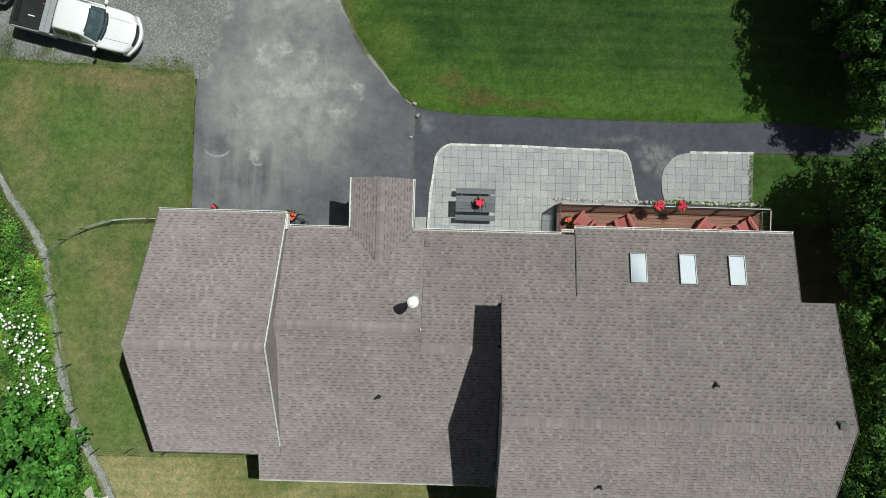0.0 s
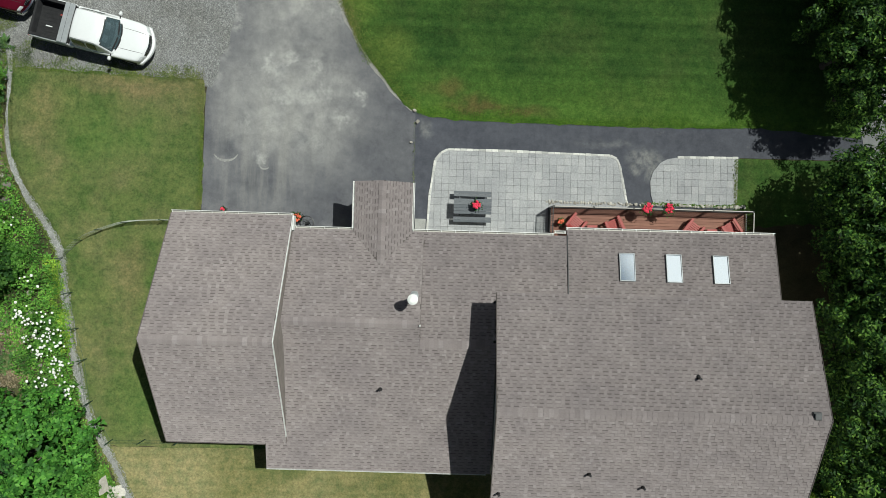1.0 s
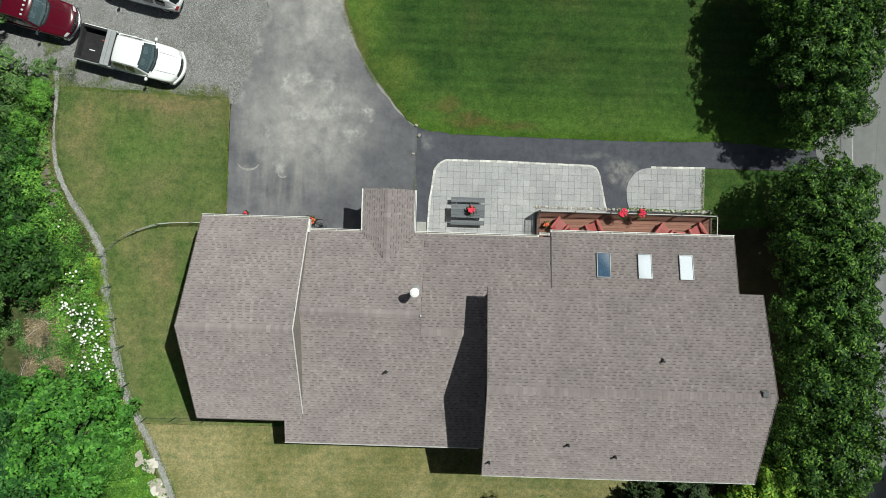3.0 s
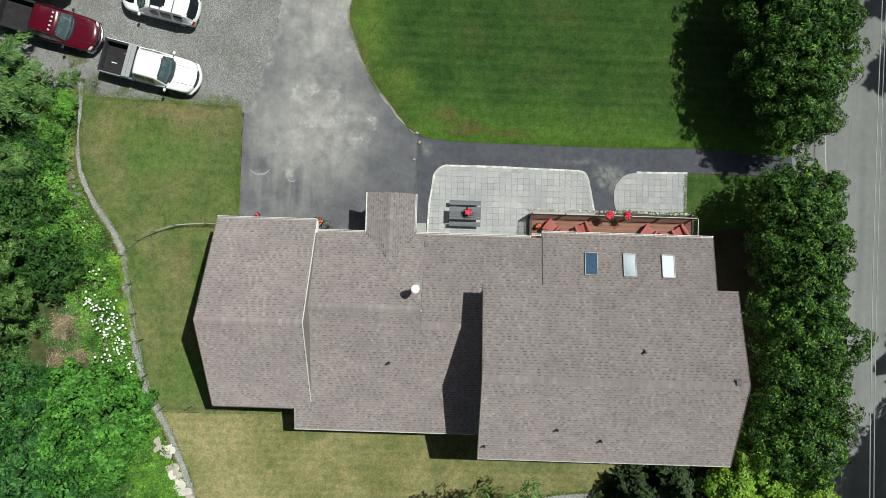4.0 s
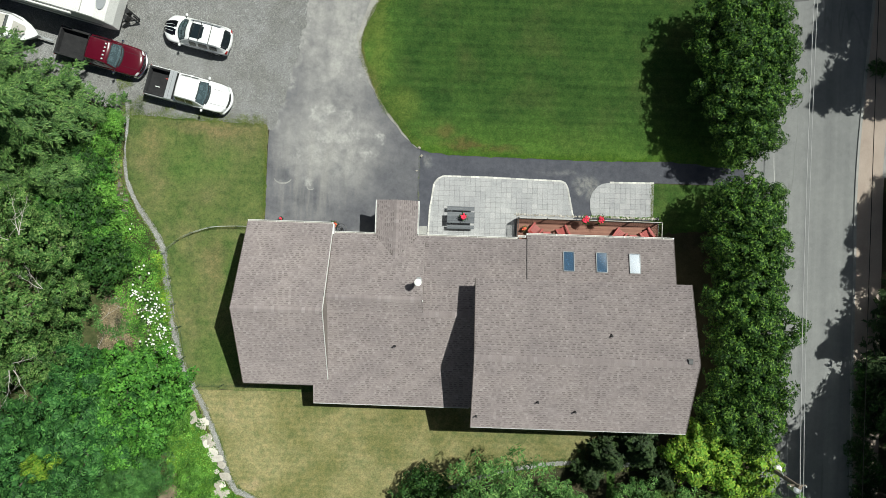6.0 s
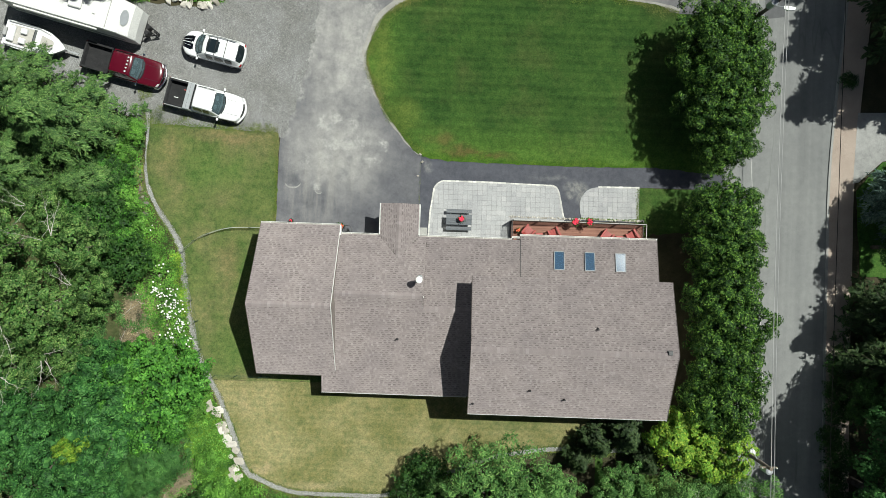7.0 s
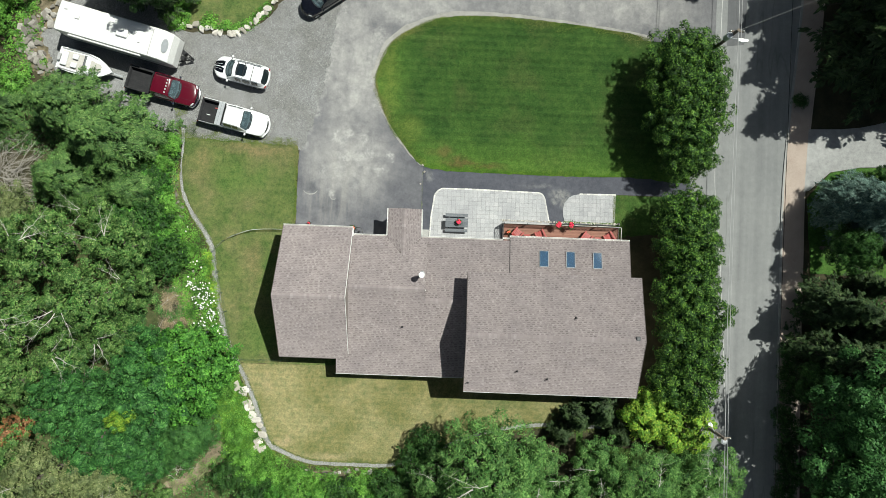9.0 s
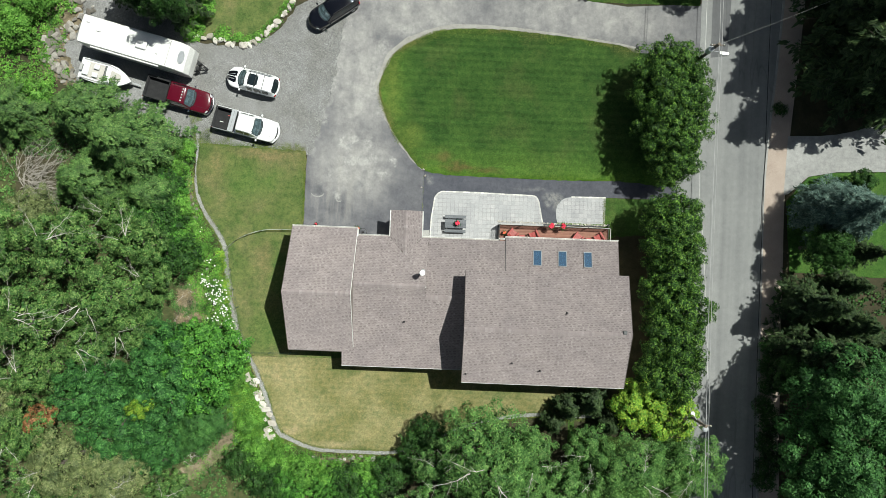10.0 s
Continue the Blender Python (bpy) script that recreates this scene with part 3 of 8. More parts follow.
def strip(name, left, right, lift, mat, label, category, thick=0.0):
    """A ribbon of ground between two lines of as many points, with edges of that thickness."""
    verts, faces, n = [], [], len(left)
    for p, q in zip(left, right):
        for x, y, d in ((*p, thick + 0.02), (*p, 0), (*q, 0), (*q, thick + 0.02)):
            verts.append((x, y, gz(x) + lift - d))
    for i in range(n - 1):
        for k in range(3):
            faces.append((4 * i + k, 4 * i + k + 1, 4 * i + k + 5, 4 * i + k + 4))
    me = mesh_from(name, verts, faces, mat)
    bm = bmesh.new()
    bm.from_mesh(me)
    bmesh.ops.recalc_face_normals(bm, faces=bm.faces)
    if sum(f.normal.z * f.calc_area() for f in bm.faces) < 0:
        bmesh.ops.reverse_faces(bm, faces=bm.faces)
    bm.to_mesh(me)
    bm.free()
    return tagged(new(name, me), label, category, kind="structure")


def offset_line(line, d):
    out = []
    for i, p in enumerate(line):
        a, b = Vector(line[max(0, i - 1)]), Vector(line[min(len(line) - 1, i + 1)])
        t = (b - a).normalized()
        out.append((p[0] - t.y * d, p[1] + t.x * d))
    return out


def mesh_from(name, verts, faces, mats):
    me = bpy.data.meshes.new(name)
    me.from_pydata([tuple(v) for v in verts], [], [tuple(f) for f in faces])
    for m in (mats if isinstance(mats, (list, tuple)) else [mats]):
        me.materials.append(m)
    return me


# ---- ground ----
gv, gf = [], []
for x in (-700, -60, 60, 700):
    for y in (-700, 700):
        gv.append((x, y, gz(max(-60, min(60, x)))))
gf = [(0, 2, 3, 1), (2, 4, 5, 3), (4, 6, 7, 5)]
tagged(new("ground", mesh_from("ground", gv, gf, M["soil"])), "shaded woodland ground with leaf litter and moss", "ground", kind="structure")

DRIVE_WEST = [(-11.75, 0.6), (-11.72, 4.87), (-11.61, 7.92), (-10.98, 10.55), (-9.92, 14.78), (-9.45, 17.76), (-8.89, 19.75), (-7.9, 23.2), (-6.5, 29.0)]
drive_edge = curve_through(DRIVE_WEST, 5, False)
region("driveway", drive_edge + [(0, 29), (2.0, 24.4), (5.3, 22.9), (10.3, 22.35), (13.3, 22.0), (15.8, 21.75), (22.6, 22.3), (22.6, 17.2), (10, 14), (-1.46, 6.5), (-1.42, 0.6)],
       0.008, M["drive"], "worn grey asphalt driveway with pale dusty stains", "driveway")
region("walkway", [(-1.42, 0.6), (-1.47, 6.9), (22.4, 6.55), (22.4, 4.97), (14.6, 4.93), (14.4, 2.35), (5.2, 2.3), (5.2, 0.6)],
       0.012, M["walk"], "smooth dark asphalt footpath beside the patio", "path")
region("gravel_yard", ragged([(-22.5, 7.6), (-16.5, 7.75), (-11.4, 7.6), (-10.5, 10.55), (-9.5, 14.78), (-9.1, 17.76), (-8.6, 19.9), (-11.0, 22.0), (-13.0, 20.4),
       (-14.4, 18.6), (-16.0, 17.3), (-17.7, 16.7), (-21.5, 16.9), (-24.0, 20.0), (-32.0, 21.0), (-33.6, 14.2), (-30.0, 10.5), (-25.5, 10.5)], 0.22),
       0.014, M["gravel"], "loose grey gravel parking area", "gravel")
OVAL = [(-1.5, 6.72), (0.5, 6.36), (5.94, 6.3), (10.9, 6.3), (15.87, 6.42), (21.4, 6.5), (21.9, 12.0), (21.6, 17.3), (16.93, 17.7), (15.41, 18.27), (10.41, 18.84), (5.43, 19.21),
        (0.49, 19.09), (-2.43, 18.07), (-4.35, 16.75), (-5.26, 14.99), (-5.6, 13.49), (-5.03, 11.54), (-4.07, 9.61), (-2.25, 7.32)]
region("front_lawn", ragged(curve_through(OVAL, 4), 0.09), 0.03, M["front_lawn"], "striped green mown front lawn", "lawn", 0.03)
PATH = [(-21.2, 9.2), (-21.14, 8.01), (-21.15, 4.48), (-20.18, 2.07), (-18.62, -0.32), (-18.18, -2.76), (-17.68, -5.68), (-16.83, -8.6), (-15.52, -11.0), (-14.44, -13.42),
        (-13.35, -16.32), (-12.35, -17.03), (-9.86, -17.92), (-5.93, -18.04), (-2.99, -17.94), (-0.09, -16.8), (4.0, -15.2), (8.23, -14.35), (11.7, -14.33), (16.0, -14.2)]
path_line = curve_through(PATH, 10, False)
cut = min(range(len(path_line)), key=lambda i: abs(path_line[i][1] + 10.0) + (0 if path_line[i][0] < -10 else 99))
north_end = min(range(len(path_line)), key=lambda i: abs(path_line[i][1] - 8.3) + (0 if path_line[i][0] < -20 else 99))
region("side_lawn", ragged([(-16.75, 8.1), (-11.72, 7.9), (-11.72, 1.0), (-7.4, 0.4), (-7.4, -9.97)] + path_line[north_end:cut + 1][::-1], 0.13),
       0.022, M["lawn_west"], "green and brown side lawn, freshly mown", "lawn", 0.03)
region("back_lawn", ragged(path_line[cut:] + [(16.0, -9.0), (-7.4, -9.0), (-7.4, -9.97)], 0.03), 0.026, M["lawn_back"], "dry yellowish back lawn", "lawn", 0.03)
region("east_lawn", ragged([(14.5, 4.9), (14.35, 2.3), (14.4, -9.2), (12.0, -14.6), (12.0, -24), (23.6, -24), (23.2, -9), (22.6, 0.3), (21.9, 4.9)], 0.06),
       0.022, M["lawn"], "shaded green grass under the street trees", "lawn", 0.02)
# dark sheet added so the strip between house and trees reads as deep shade
region("tree_shade_ground", ragged([(14.7, 1.2), (15.6, 1.6), (21.2, 1.8), (22.2, 0.3), (22.6, -9), (22.4, -16), (12.4, -16), (12.6, -13.2), (14.6, -10.4)], 0.25), 0.034, M["soil"], "dark ground that deepens the shade under the street trees", "ground")
region("north_lawn", ragged([(-22.5, 17.4), (-19.5, 17.5), (-17.5, 17.2), (-16.0, 17.9), (-14.6, 19.2), (-13.3, 21.2), (-13.5, 26), (-23, 26)], 0.1),
       0.03, M["lawn_west"], "sunlit patch of grass above a stone border", "lawn", 0.02)
region("verge", ragged([(7.0, 23.0), (10.3, 22.4), (13.3, 22.0), (22.2, 22.1), (22.2, 30), (5, 30)], 0.08), 0.03, M["lawn"], "green grass verge by the driveway", "lawn", 0.02)
trod = [0.07 if y > 3 else 0.15 if x > -12 else 0.23 for x, y in path_line]
trod = [sum(trod[max(0, i - 8):i + 9]) / len(trod[max(0, i - 8):i + 9]) for i in range(len(trod))]
path_sides = [[(x + 0.13 * noise.noise(Vector((x * 2.4, y * 2.4, seed))), y + 0.1 * noise.noise(Vector((x * 2.4, y * 2.4, seed + 3)))) for x, y in (offset_line(path_line, side * w)[i] for i, w in enumerate(trod))] for side, seed in ((-1, 1), (1, 5))]
strip("garden_path", *path_sides, 0.036, M["path"], "narrow crushed stone path along the lawn", "path")
region("bank", ragged([(-21.6, 8.3), (-21.6, 4.2), (-19.0, -0.5), (-18.0, -6.0), (-16.0, -10.7), (-13.8, -16.4), (-10, -18.4), (-2, -18.4), (-2, -40), (-60, -40), (-60, 12), (-26, 10)], 0.2),
       0.02, M["weeds"], "wild bank of soil and low plants", "ground")

region("bank_grass", ragged([(-17.6, -10.8), (-16.0, -11.0), (-15.0, -13.4), (-13.9, -16.4), (-12.6, -17.3), (-13.5, -18.6), (-17.0, -17.8), (-17.9, -14.0)], 0.25), 0.026, M["lawn_lush"], "bright rough grass on the bank beside the path", "ground")

# ---- road ----
ROAD_W = [(21.9, 45.0), (22.33, 22.66), (22.21, 12.71), (22.26, 6.25), (22.9, 0.32), (23.6, -9.1), (24.3, -20.99), (26.0, -50)]
ROAD_E = [(30.6, 45.0), (29.6, 22.8), (28.75, 11.5), (28.45, 5.51), (28.5, 0.0), (28.6, -8.0), (28.93, -20.84), (30, -50)]
road_w, road_e = curve_through(ROAD_W, 4, False), curve_through(ROAD_E, 4, False)
strip("road", road_w, road_e, 0.02, M["road"], "sunlit grey asphalt street", "road")
region("road_patch", [(23.3, 17.6), (24.75, 17.8), (25.0, 24.0), (25.3, 45.0), (23.1, 45.0), (23.3, 24.0)], 0.0245, M["road_dark"], "darker patched strip of the street", "road")
region("shoulder", [(21.0, 17.6), (22.6, 17.7), (22.7, 4.6), (20.9, 4.9), (20.6, 6.6), (21.4, 7.2), (21.8, 12.0)], 0.036, M["road"], "pale asphalt apron at the roadside", "road")
strip("pavement", offset_line(road_e, 0.06), offset_line(road_e, 1.85), 0.10, M["brick_walk"], "pinkish brick pavement along the street", "pavement", 0.1)
strip("kerb", offset_line(road_e, -0.10), offset_line(road_e, 0.06), 0.115, M["kerb"], "low pale kerb stones", "kerb", 0.1)
strip("road_line", offset_line(road_w, 0.45), offset_line(road_w, 0.49), 0.026, M["paint_line"], "worn white edge line on the street", "road marking")
side_road = curve_through([(30.4, 11.0), (34.7, 11.3), (39.1, 12.7), (46, 16.0)], 3, False)
region("neighbour_driveway", side_road + [(46, 8.4), (39.3, 8.2), (34.85, 8.0), (32.35, 7.5), (30.6, 5.9), (30.2, 5.8)], 0.106, M["pale_drive"], "pale asphalt driveway across the street", "driveway", 0.1)
region("far_lawn", ragged([(30.5, 5.3), (32.35, 7.45), (34.85, 7.95), (39.3, 8.15), (60, 8.3), (60, -1.5), (31, -1.0)], 0.08), 0.09, M["far_grass"], "green lawn across the street", "lawn", 0.08)

# sandy and overgrown margins of the front lawn and driveway
west_side = curve_through([(-1.45, 6.75), (-2.25, 7.32), (-4.07, 9.61), (-5.03, 11.54), (-5.6, 13.49), (-5.26, 14.99), (-4.35, 16.75), (-2.43, 18.07), (0.49, 19.09), (5.43, 19.21), (10.41, 18.84), (15.41, 18.27), (17.0, 17.9)], 8, False)


def wavy(line, d, amount, seed):
    off = offset_line(line, d) if isinstance(d, (int, float)) else [offset_line(line, w)[i] for i, w in enumerate(d)]
    return [(x + amount * noise.noise(Vector((x * 1.3, y * 1.3, seed))), y + amount * noise.noise(Vector((x * 1.3, y * 1.3, seed + 9)))) for x, y in off]


n_side = len(west_side)
grit_at = [0.08, 0.1, 0.12, 0.16, 0.3, 0.45, 0.5, 0.48, 0.4, 0.3, 0.25, 0.2, 0.2]
grit_off = [float(np.interp(i / (n_side - 1) * 12, range(13), grit_at)) for i in range(n_side)]
strip("sandy_edge", offset_line(west_side, -0.15), wavy(west_side, grit_off, 0.16, 4), 0.014, M["sand"], "pale sandy grit along the driveway's edge", "ground")
shoulder_line = [(22.0 + 0.012 * (5 - y) * (5 - y) ** 0.3 * 2, y) for y in np.linspace(4.9, -24, 30)]
strip("road_shoulder", [(x - 0.75, y) for x, y in shoulder_line], [(x + 1.0, y) for x, y in shoulder_line], 0.034, M["road"], "grey asphalt shoulder of the street", "road")

# ---- house ----
house = thing("house", "long low house with brown asphalt shingle roofs and white gutters", "house", pose(0, 0, 0))
shingle_meshes = {}


def shingle_shape(w, d=0.175):
    """A laminated shingle: a thick tooth and beside it a thin tab with a dark band of granules. The last face is the band."""
    k, b = w * 0.4, 0.098
    v = [(0.001, 0, 0.0), (k, 0, 0.0), (0.001, 0, 0.022), (k, 0, 0.022), (0.001, d, 0.005), (k, d, 0.005),
         (k, 0, 0.012), (w - 0.001, 0, 0.012), (k, b, 0.009), (w - 0.001, b, 0.009), (k, d, 0.004), (w - 0.001, d, 0.004)]
    return v, [(2, 3, 5, 4), (0, 1, 3, 2), (0, 2, 4), (1, 5, 3), (6, 7, 9, 8), (8, 9, 11, 10)]


def slope(origin, along, up, width, length, seed, keep=None, loose=0, overhang_thick=0.14):
    """One plane of the roof: a deck with courses of shingles on it. origin is the eave's start; along runs on the eave, up to the ridge."""
    rnd = random.Random(seed)
    along, up = Vector(along).normalized(), Vector(up).normalized()
    nrm = along.cross(up)
    m = Matrix((along, up, nrm)).transposed().to_4x4()
    m.translation = origin
    roof = new("roof", None)
    v = [(0, 0, -overhang_thick), (width, 0, -overhang_thick), (width, length, -overhang_thick), (0, length, -overhang_thick), (0, 0, 0), (width, 0, 0), (width, length, 0), (0, length, 0)]
    me = mesh_from("roof", v, [(3, 2, 1, 0), (4, 5, 6, 7), (0, 1, 5, 4), (1, 2, 6, 5), (2, 3, 7, 6), (3, 0, 4, 7)], M["felt"])
    if keep is None:
        bpy.data.objects.remove(roof)
        roof = new("roof", me)
    else:
        bpy.data.objects.remove(roof)
        bm = bmesh.new()
        cell = 0.25
        for i in range(int(width / cell) + 1):
            for j in range(int(length / cell) + 1):
                s, t = i * cell, j * cell
                if keep(m @ Vector((s + 0.12, t + 0.12, 0))):
                    add_box(bm, s, min(width, s + cell), t, min(length, t + cell), -0.1, 0)
        roof = new("roof", from_bm("roof", bm, M["felt"]))
    roof.parent = house
    roof.matrix_world = m
    cells, row, t = [], 0, 0.0
    while t < length - 0.03:
        s = -rnd.uniform(0, 0.3)
        while s < width:
            w = rnd.choice((0.28, 0.33, 0.38))
            a, b = max(0, s), min(width, s + w)
            if b - a > 0.06 and (keep is None or keep(m @ Vector(((a + b) / 2, t + 0.07, 0)))):
                cells.append((a, t, b - a, abs(b - a - w) < 1e-6))
            s += w
        t += 0.145
        row += 1
    full = [c for c in cells if c[3] and c[1] + 0.176 < length]
    full.sort(key=lambda c: (m @ Vector((c[0], c[1], 0))).xy.length)
    chosen = set(full[:loose])
    for a, t, w, _ in full[:loose]:
        key = round(w, 2)
        if key not in shingle_meshes:
            shingle_meshes[key] = mesh_from("shingle", *shingle_shape(key), [M["shingle"], M["shingle_band"]])
            shingle_meshes[key].polygons[5].material_index = 1
        ob = new("shingle", shingle_meshes[key])
        ob.parent = roof
        ob.matrix_basis = Matrix.Translation((a, t, 0.002))
    verts, faces = [], []
    for c in cells:
        if c in chosen:
            continue
        sv, sf = shingle_shape(c[2])
        k = len(verts)
        lift = rnd.uniform(0, 0.004)
        verts += [(c[0] + x, min(c[1] + y, length + 0.02), z + 0.002 + (lift if y == 0 else 0)) for x, y, z in sv]
        faces += [tuple(k + i for i in f) for f in sf]
    field = new("shingle_field", mesh_from("shingle_field", verts, faces, [M["shingle"], M["shingle_band"]]))
    for i in range(5, len(faces), 6):
        field.data.polygons[i].material_index = 1
    field.parent = roof
    tagged(field, kind="stuff")
    return roof


def ridge_caps(a, b, drop, parent, seed, across=(0, 1, 0)):
    """Bent cap shingles over a ridge from a to b. drop: the fall of the roof to each side, per metre."""
    rnd = random.Random(seed)
    a, b, across = Vector(a), Vector(b), Vector(across)
    way, n = (b - a).normalized(), int((b - a).length / 0.2)
    verts, faces = [], []
    for i in range(n):
        p, q = a + way * (0.2 * i), a + way * (0.2 * i + 0.215)
        k, h = len(verts), 0.024 + rnd.uniform(0, 0.005)
        for c, up in ((p, h + 0.012), (q, h)):
            verts += [c + across * -0.17 + Vector((0, 0, up - 0.17 * drop[0])), c + Vector((0, 0, up + 0.012)), c + across * 0.17 + Vector((0, 0, up - 0.17 * drop[1]))]
        faces += [(k, k + 1, k + 4, k + 3), (k + 1, k + 2, k + 5, k + 4), (k, k + 2, k + 1)]
    ob = new("ridge_cap", mesh_from("ridge_cap", verts, faces, M["shingle"]))
    ob.parent = parent
    return tagged(ob, "row of bent cap shingles", kind="stuff")


def gutter(x0, x1, y, z, out, hangers=True, wide=0.09, mat="white"):
    """A white trough along an eave that runs east and west. out: +1 where the eave faces north."""
    bm = bmesh.new()
    w = wide * out
    for ya, yb, za, zb in ((w, w + 0.24 * wide * out, -0.11, 0.015), (-0.012 * out, 0, -0.11, 0.0)):
        add_box(bm, x0, x1, y + min(ya, yb), y + max(ya, yb), z + za, z + zb)
    g = part("gutter", bm, M[mat], house, "white metal rain gutter" if mat == "white" else "brown metal rain gutter")
    part("trough", box(x0, x1, y + min(0, w), y + max(0, w), z - 0.11, z - 0.10), M["rail"], g, "darker grey trough bottom")
    if hangers:
        n = max(1, int((x1 - x0) / 0.6))
        for i in range(n + 1):
            x = x0 + 0.05 + (x1 - x0 - 0.12) * i / n
            part("gutter_hanger", box(x, x + 0.02, y + min(0, w), y + max(0, w), z + 0.0, z + 0.012), M["white"], g)
    return g


def rake(a, b, mat, w=0.05, h=0.2, name="rake_board"):
    """A board along a sloping gable edge."""
    a, b = Vector(a), Vector(b)
    q = (b - a).to_track_quat("Y", "Z")
    bm = box(-w / 2, w / 2, 0, (b - a).length, -h, 0.035)
    ob = part(name, bm, mat, house)
    ob.matrix_world = Matrix.Translation(a) @ q.to_matrix().to_4x4()
    return ob


def gable_wall(x, y0, y1, zb, ze0, ze1, yr, zr, thick=0.18):
    bm = bmesh.new()
    pts = [(y0, zb), (y1, zb), (y1, ze1), (yr, zr), (y0, ze0)]
    a = [bm.verts.new((x, y, z)) for y, z in pts]
    b = [bm.verts.new((x + thick, y, z)) for y, z in pts]
    bm.faces.new(a)
    bm.faces.new(b[::-1])
    for i in range(5):
        bm.faces.new((a[i], a[(i + 1) % 5], b[(i + 1) % 5], b[i]))
    return part("wall", bm, M["siding"], house)


def wall_box(x0, x1, y0, y1, z0, z1):
    return part("wall", box(x0, x1, y0, y1, z0, z1), M["siding"], house)


# garage wing
GX0, GX1, GYN, GZN, GYR, GZR, GYS, GZS = -12.05, -6.66, 1.31, 2.98, -3.92, 6.25, -8.9, 2.82
def slope_ns(x0, x1, ye, ze, yr, zr, seed, keep=None, loose=300):
    north = yr < ye
    up = Vector((0, yr - ye, zr - ze))
    return slope((x1 if north else x0, ye, ze), (-1 if north else 1, 0, 0), up, x1 - x0, up.length, seed, keep, loose)


slope_ns(GX0, GX1, GYN, GZN, GYR, GZR, 1)
slope_ns(GX0, GX1, GYS, GZS, GYR, GZR, 2)
# middle wing, west half, with its own ridge
MYN, MZN, MYR, MZR, MYS, MZS = 0.76, 2.65, -3.2, 4.70, -10.1, 2.45
slope_ns(-6.75, -0.8, MYN, MZN, MYR, MZR, 3)
# middle wing, east half, whose ridge stands further south
EYR, EZR = -4.1, 4.0
slope_ns(-0.8, 5.62, MYN, MZN, EYR, EZR, 5, keep=lambda p: p.x < 2.5 or p.y > -1.95)
slope_ns(-7.62, 2.5, MYS, MZS, EYR, EZR, 4, keep=lambda p: p.x > -6.95 or p.y < -8.2)
# short steeper pitch below the higher ridge
slope_ns(-6.75, -0.8, EYR, EZR, MYR, MZR, 6, loose=120)
# two-storey wing
BX0, BX1, BYN, BZN, BYR, BZR, BYS, BZS = 2.32, 15.26, -1.7, 5.5, -6.19, 7.32, -10.63, 5.22
slope_ns(BX0, BX1, BYN, BZN, BYR, BZR, 7)
slope_ns(BX0, BX1, BYS, BZS, BYR, BZR, 8)
# sun room
SX0, SX1, SYN, SZN, SYS, SZS = 5.64, 15.02, 1.05, 2.5, -2.0, 3.4
slope_ns(SX0, SX1, SYN, SZN, SYS, SZS, 9)
# entrance porch, whose ridge runs north
PX0, PX1, PXR, PYN, PZE, PZR = -3.95, -1.35, -2.65, 2.95, 2.72, 3.46


def over_main(p):
    return p.z > MZN + (MYN - p.y) * (MZR - MZN) / (MYN - MYR) - 0.02


pu = Vector((PXR - PX0, 0, PZR - PZE))
slope((PX0, PYN, PZE), (0, -1, 0), pu, 4.0, pu.length, 10, over_main, 150)
pu = Vector((PXR - PX1, 0, PZR - PZE))
slope((PX1, PYN - 4.0, PZE), (0, 1, 0), pu, 4.0, pu.length, 11, over_main, 150)

ridge_caps((GX0, GYR, GZR), (GX1, GYR, GZR), (0.66, 0.63), house, 21)
ridge_caps((-6.75, MYR, MZR), (-0.8, MYR, MZR), (0.78, 0.52), house, 22)
ridge_caps((-0.8, EYR, EZR), (2.3, EYR, EZR), (0.26, 0.28), house, 23)
ridge_caps((BX0, BYR, BZR), (BX1, BYR, BZR), (0.47, 0.41), house, 24)
ridge_caps((PXR, -0.7, PZR), (PXR, PYN, PZR), (0.57, 0.57), house, 25, (1, 0, 0))

# end of the higher ridge
sb = bmesh.new()
sb.faces.new([sb.verts.new(p) for p in ((-0.8, MYN, MZN - 0.1), (-0.8, MYR, MZR - 0.01), (-0.8, EYR, EZR - 0.1))])
sf = bmesh.ops.extrude_face_region(sb, geom=sb.faces[:])
for v in sf["geom"]:
    if isinstance(v, bmesh.types.BMVert):
        v.co.x -= 0.1
part("wall", sb, M["felt"], house, "narrow step between two roof planes")
part("ridge_vent", box(-0.83, -0.78, MYR - 0.08, MYR + 0.0, MZR - 0.05, MZR + 0.08, 0.008), M["white"], house, "small white metal flashing")

# walls
for x in (-11.72, -7.1):
    gable_wall(x, -8.5, 0.9, gz(-9) - 0.3, 2.95, 3.1, GYR, GZR - 0.2)
wall_box(-11.72, -6.92, 0.7, 0.9, gz(-9) - 0.3, 3.05)
wall_box(-11.72, -6.92, -8.5, -8.3, gz(-9) - 0.3, 2.9)
wall_box(-6.92, 5.9, 0.15, 0.33, -0.7, 2.7)
wall_box(-7.3, 2.6, -9.7, -9.5, -0.7, 2.42)
wall_box(-7.3, -7.1, -9.5, -8.5, -0.7, 2.42)
for x in (2.55, 14.75):
    gable_wall(x, -10.2, -2.1, -0.9, 5.2, 5.45, BYR, BZR - 0.2)
wall_box(2.73, 14.75, -2.28, -2.1, -0.9, 5.4)
wall_box(2.73, 14.75, -10.2, -10.02, -0.9, 5.1)
wall_box(5.9, 14.6, 0.55, 0.73, -0.8, 2.45)
wall_box(14.42, 14.6, -2.1, 0.55, -0.8, 2.55)
wall_box(-3.7, -3.5, 0.33, 2.6, -0.5, 2.7)
wall_box(-1.8, -1.6, 0.33, 2.6, -0.5, 2.7)
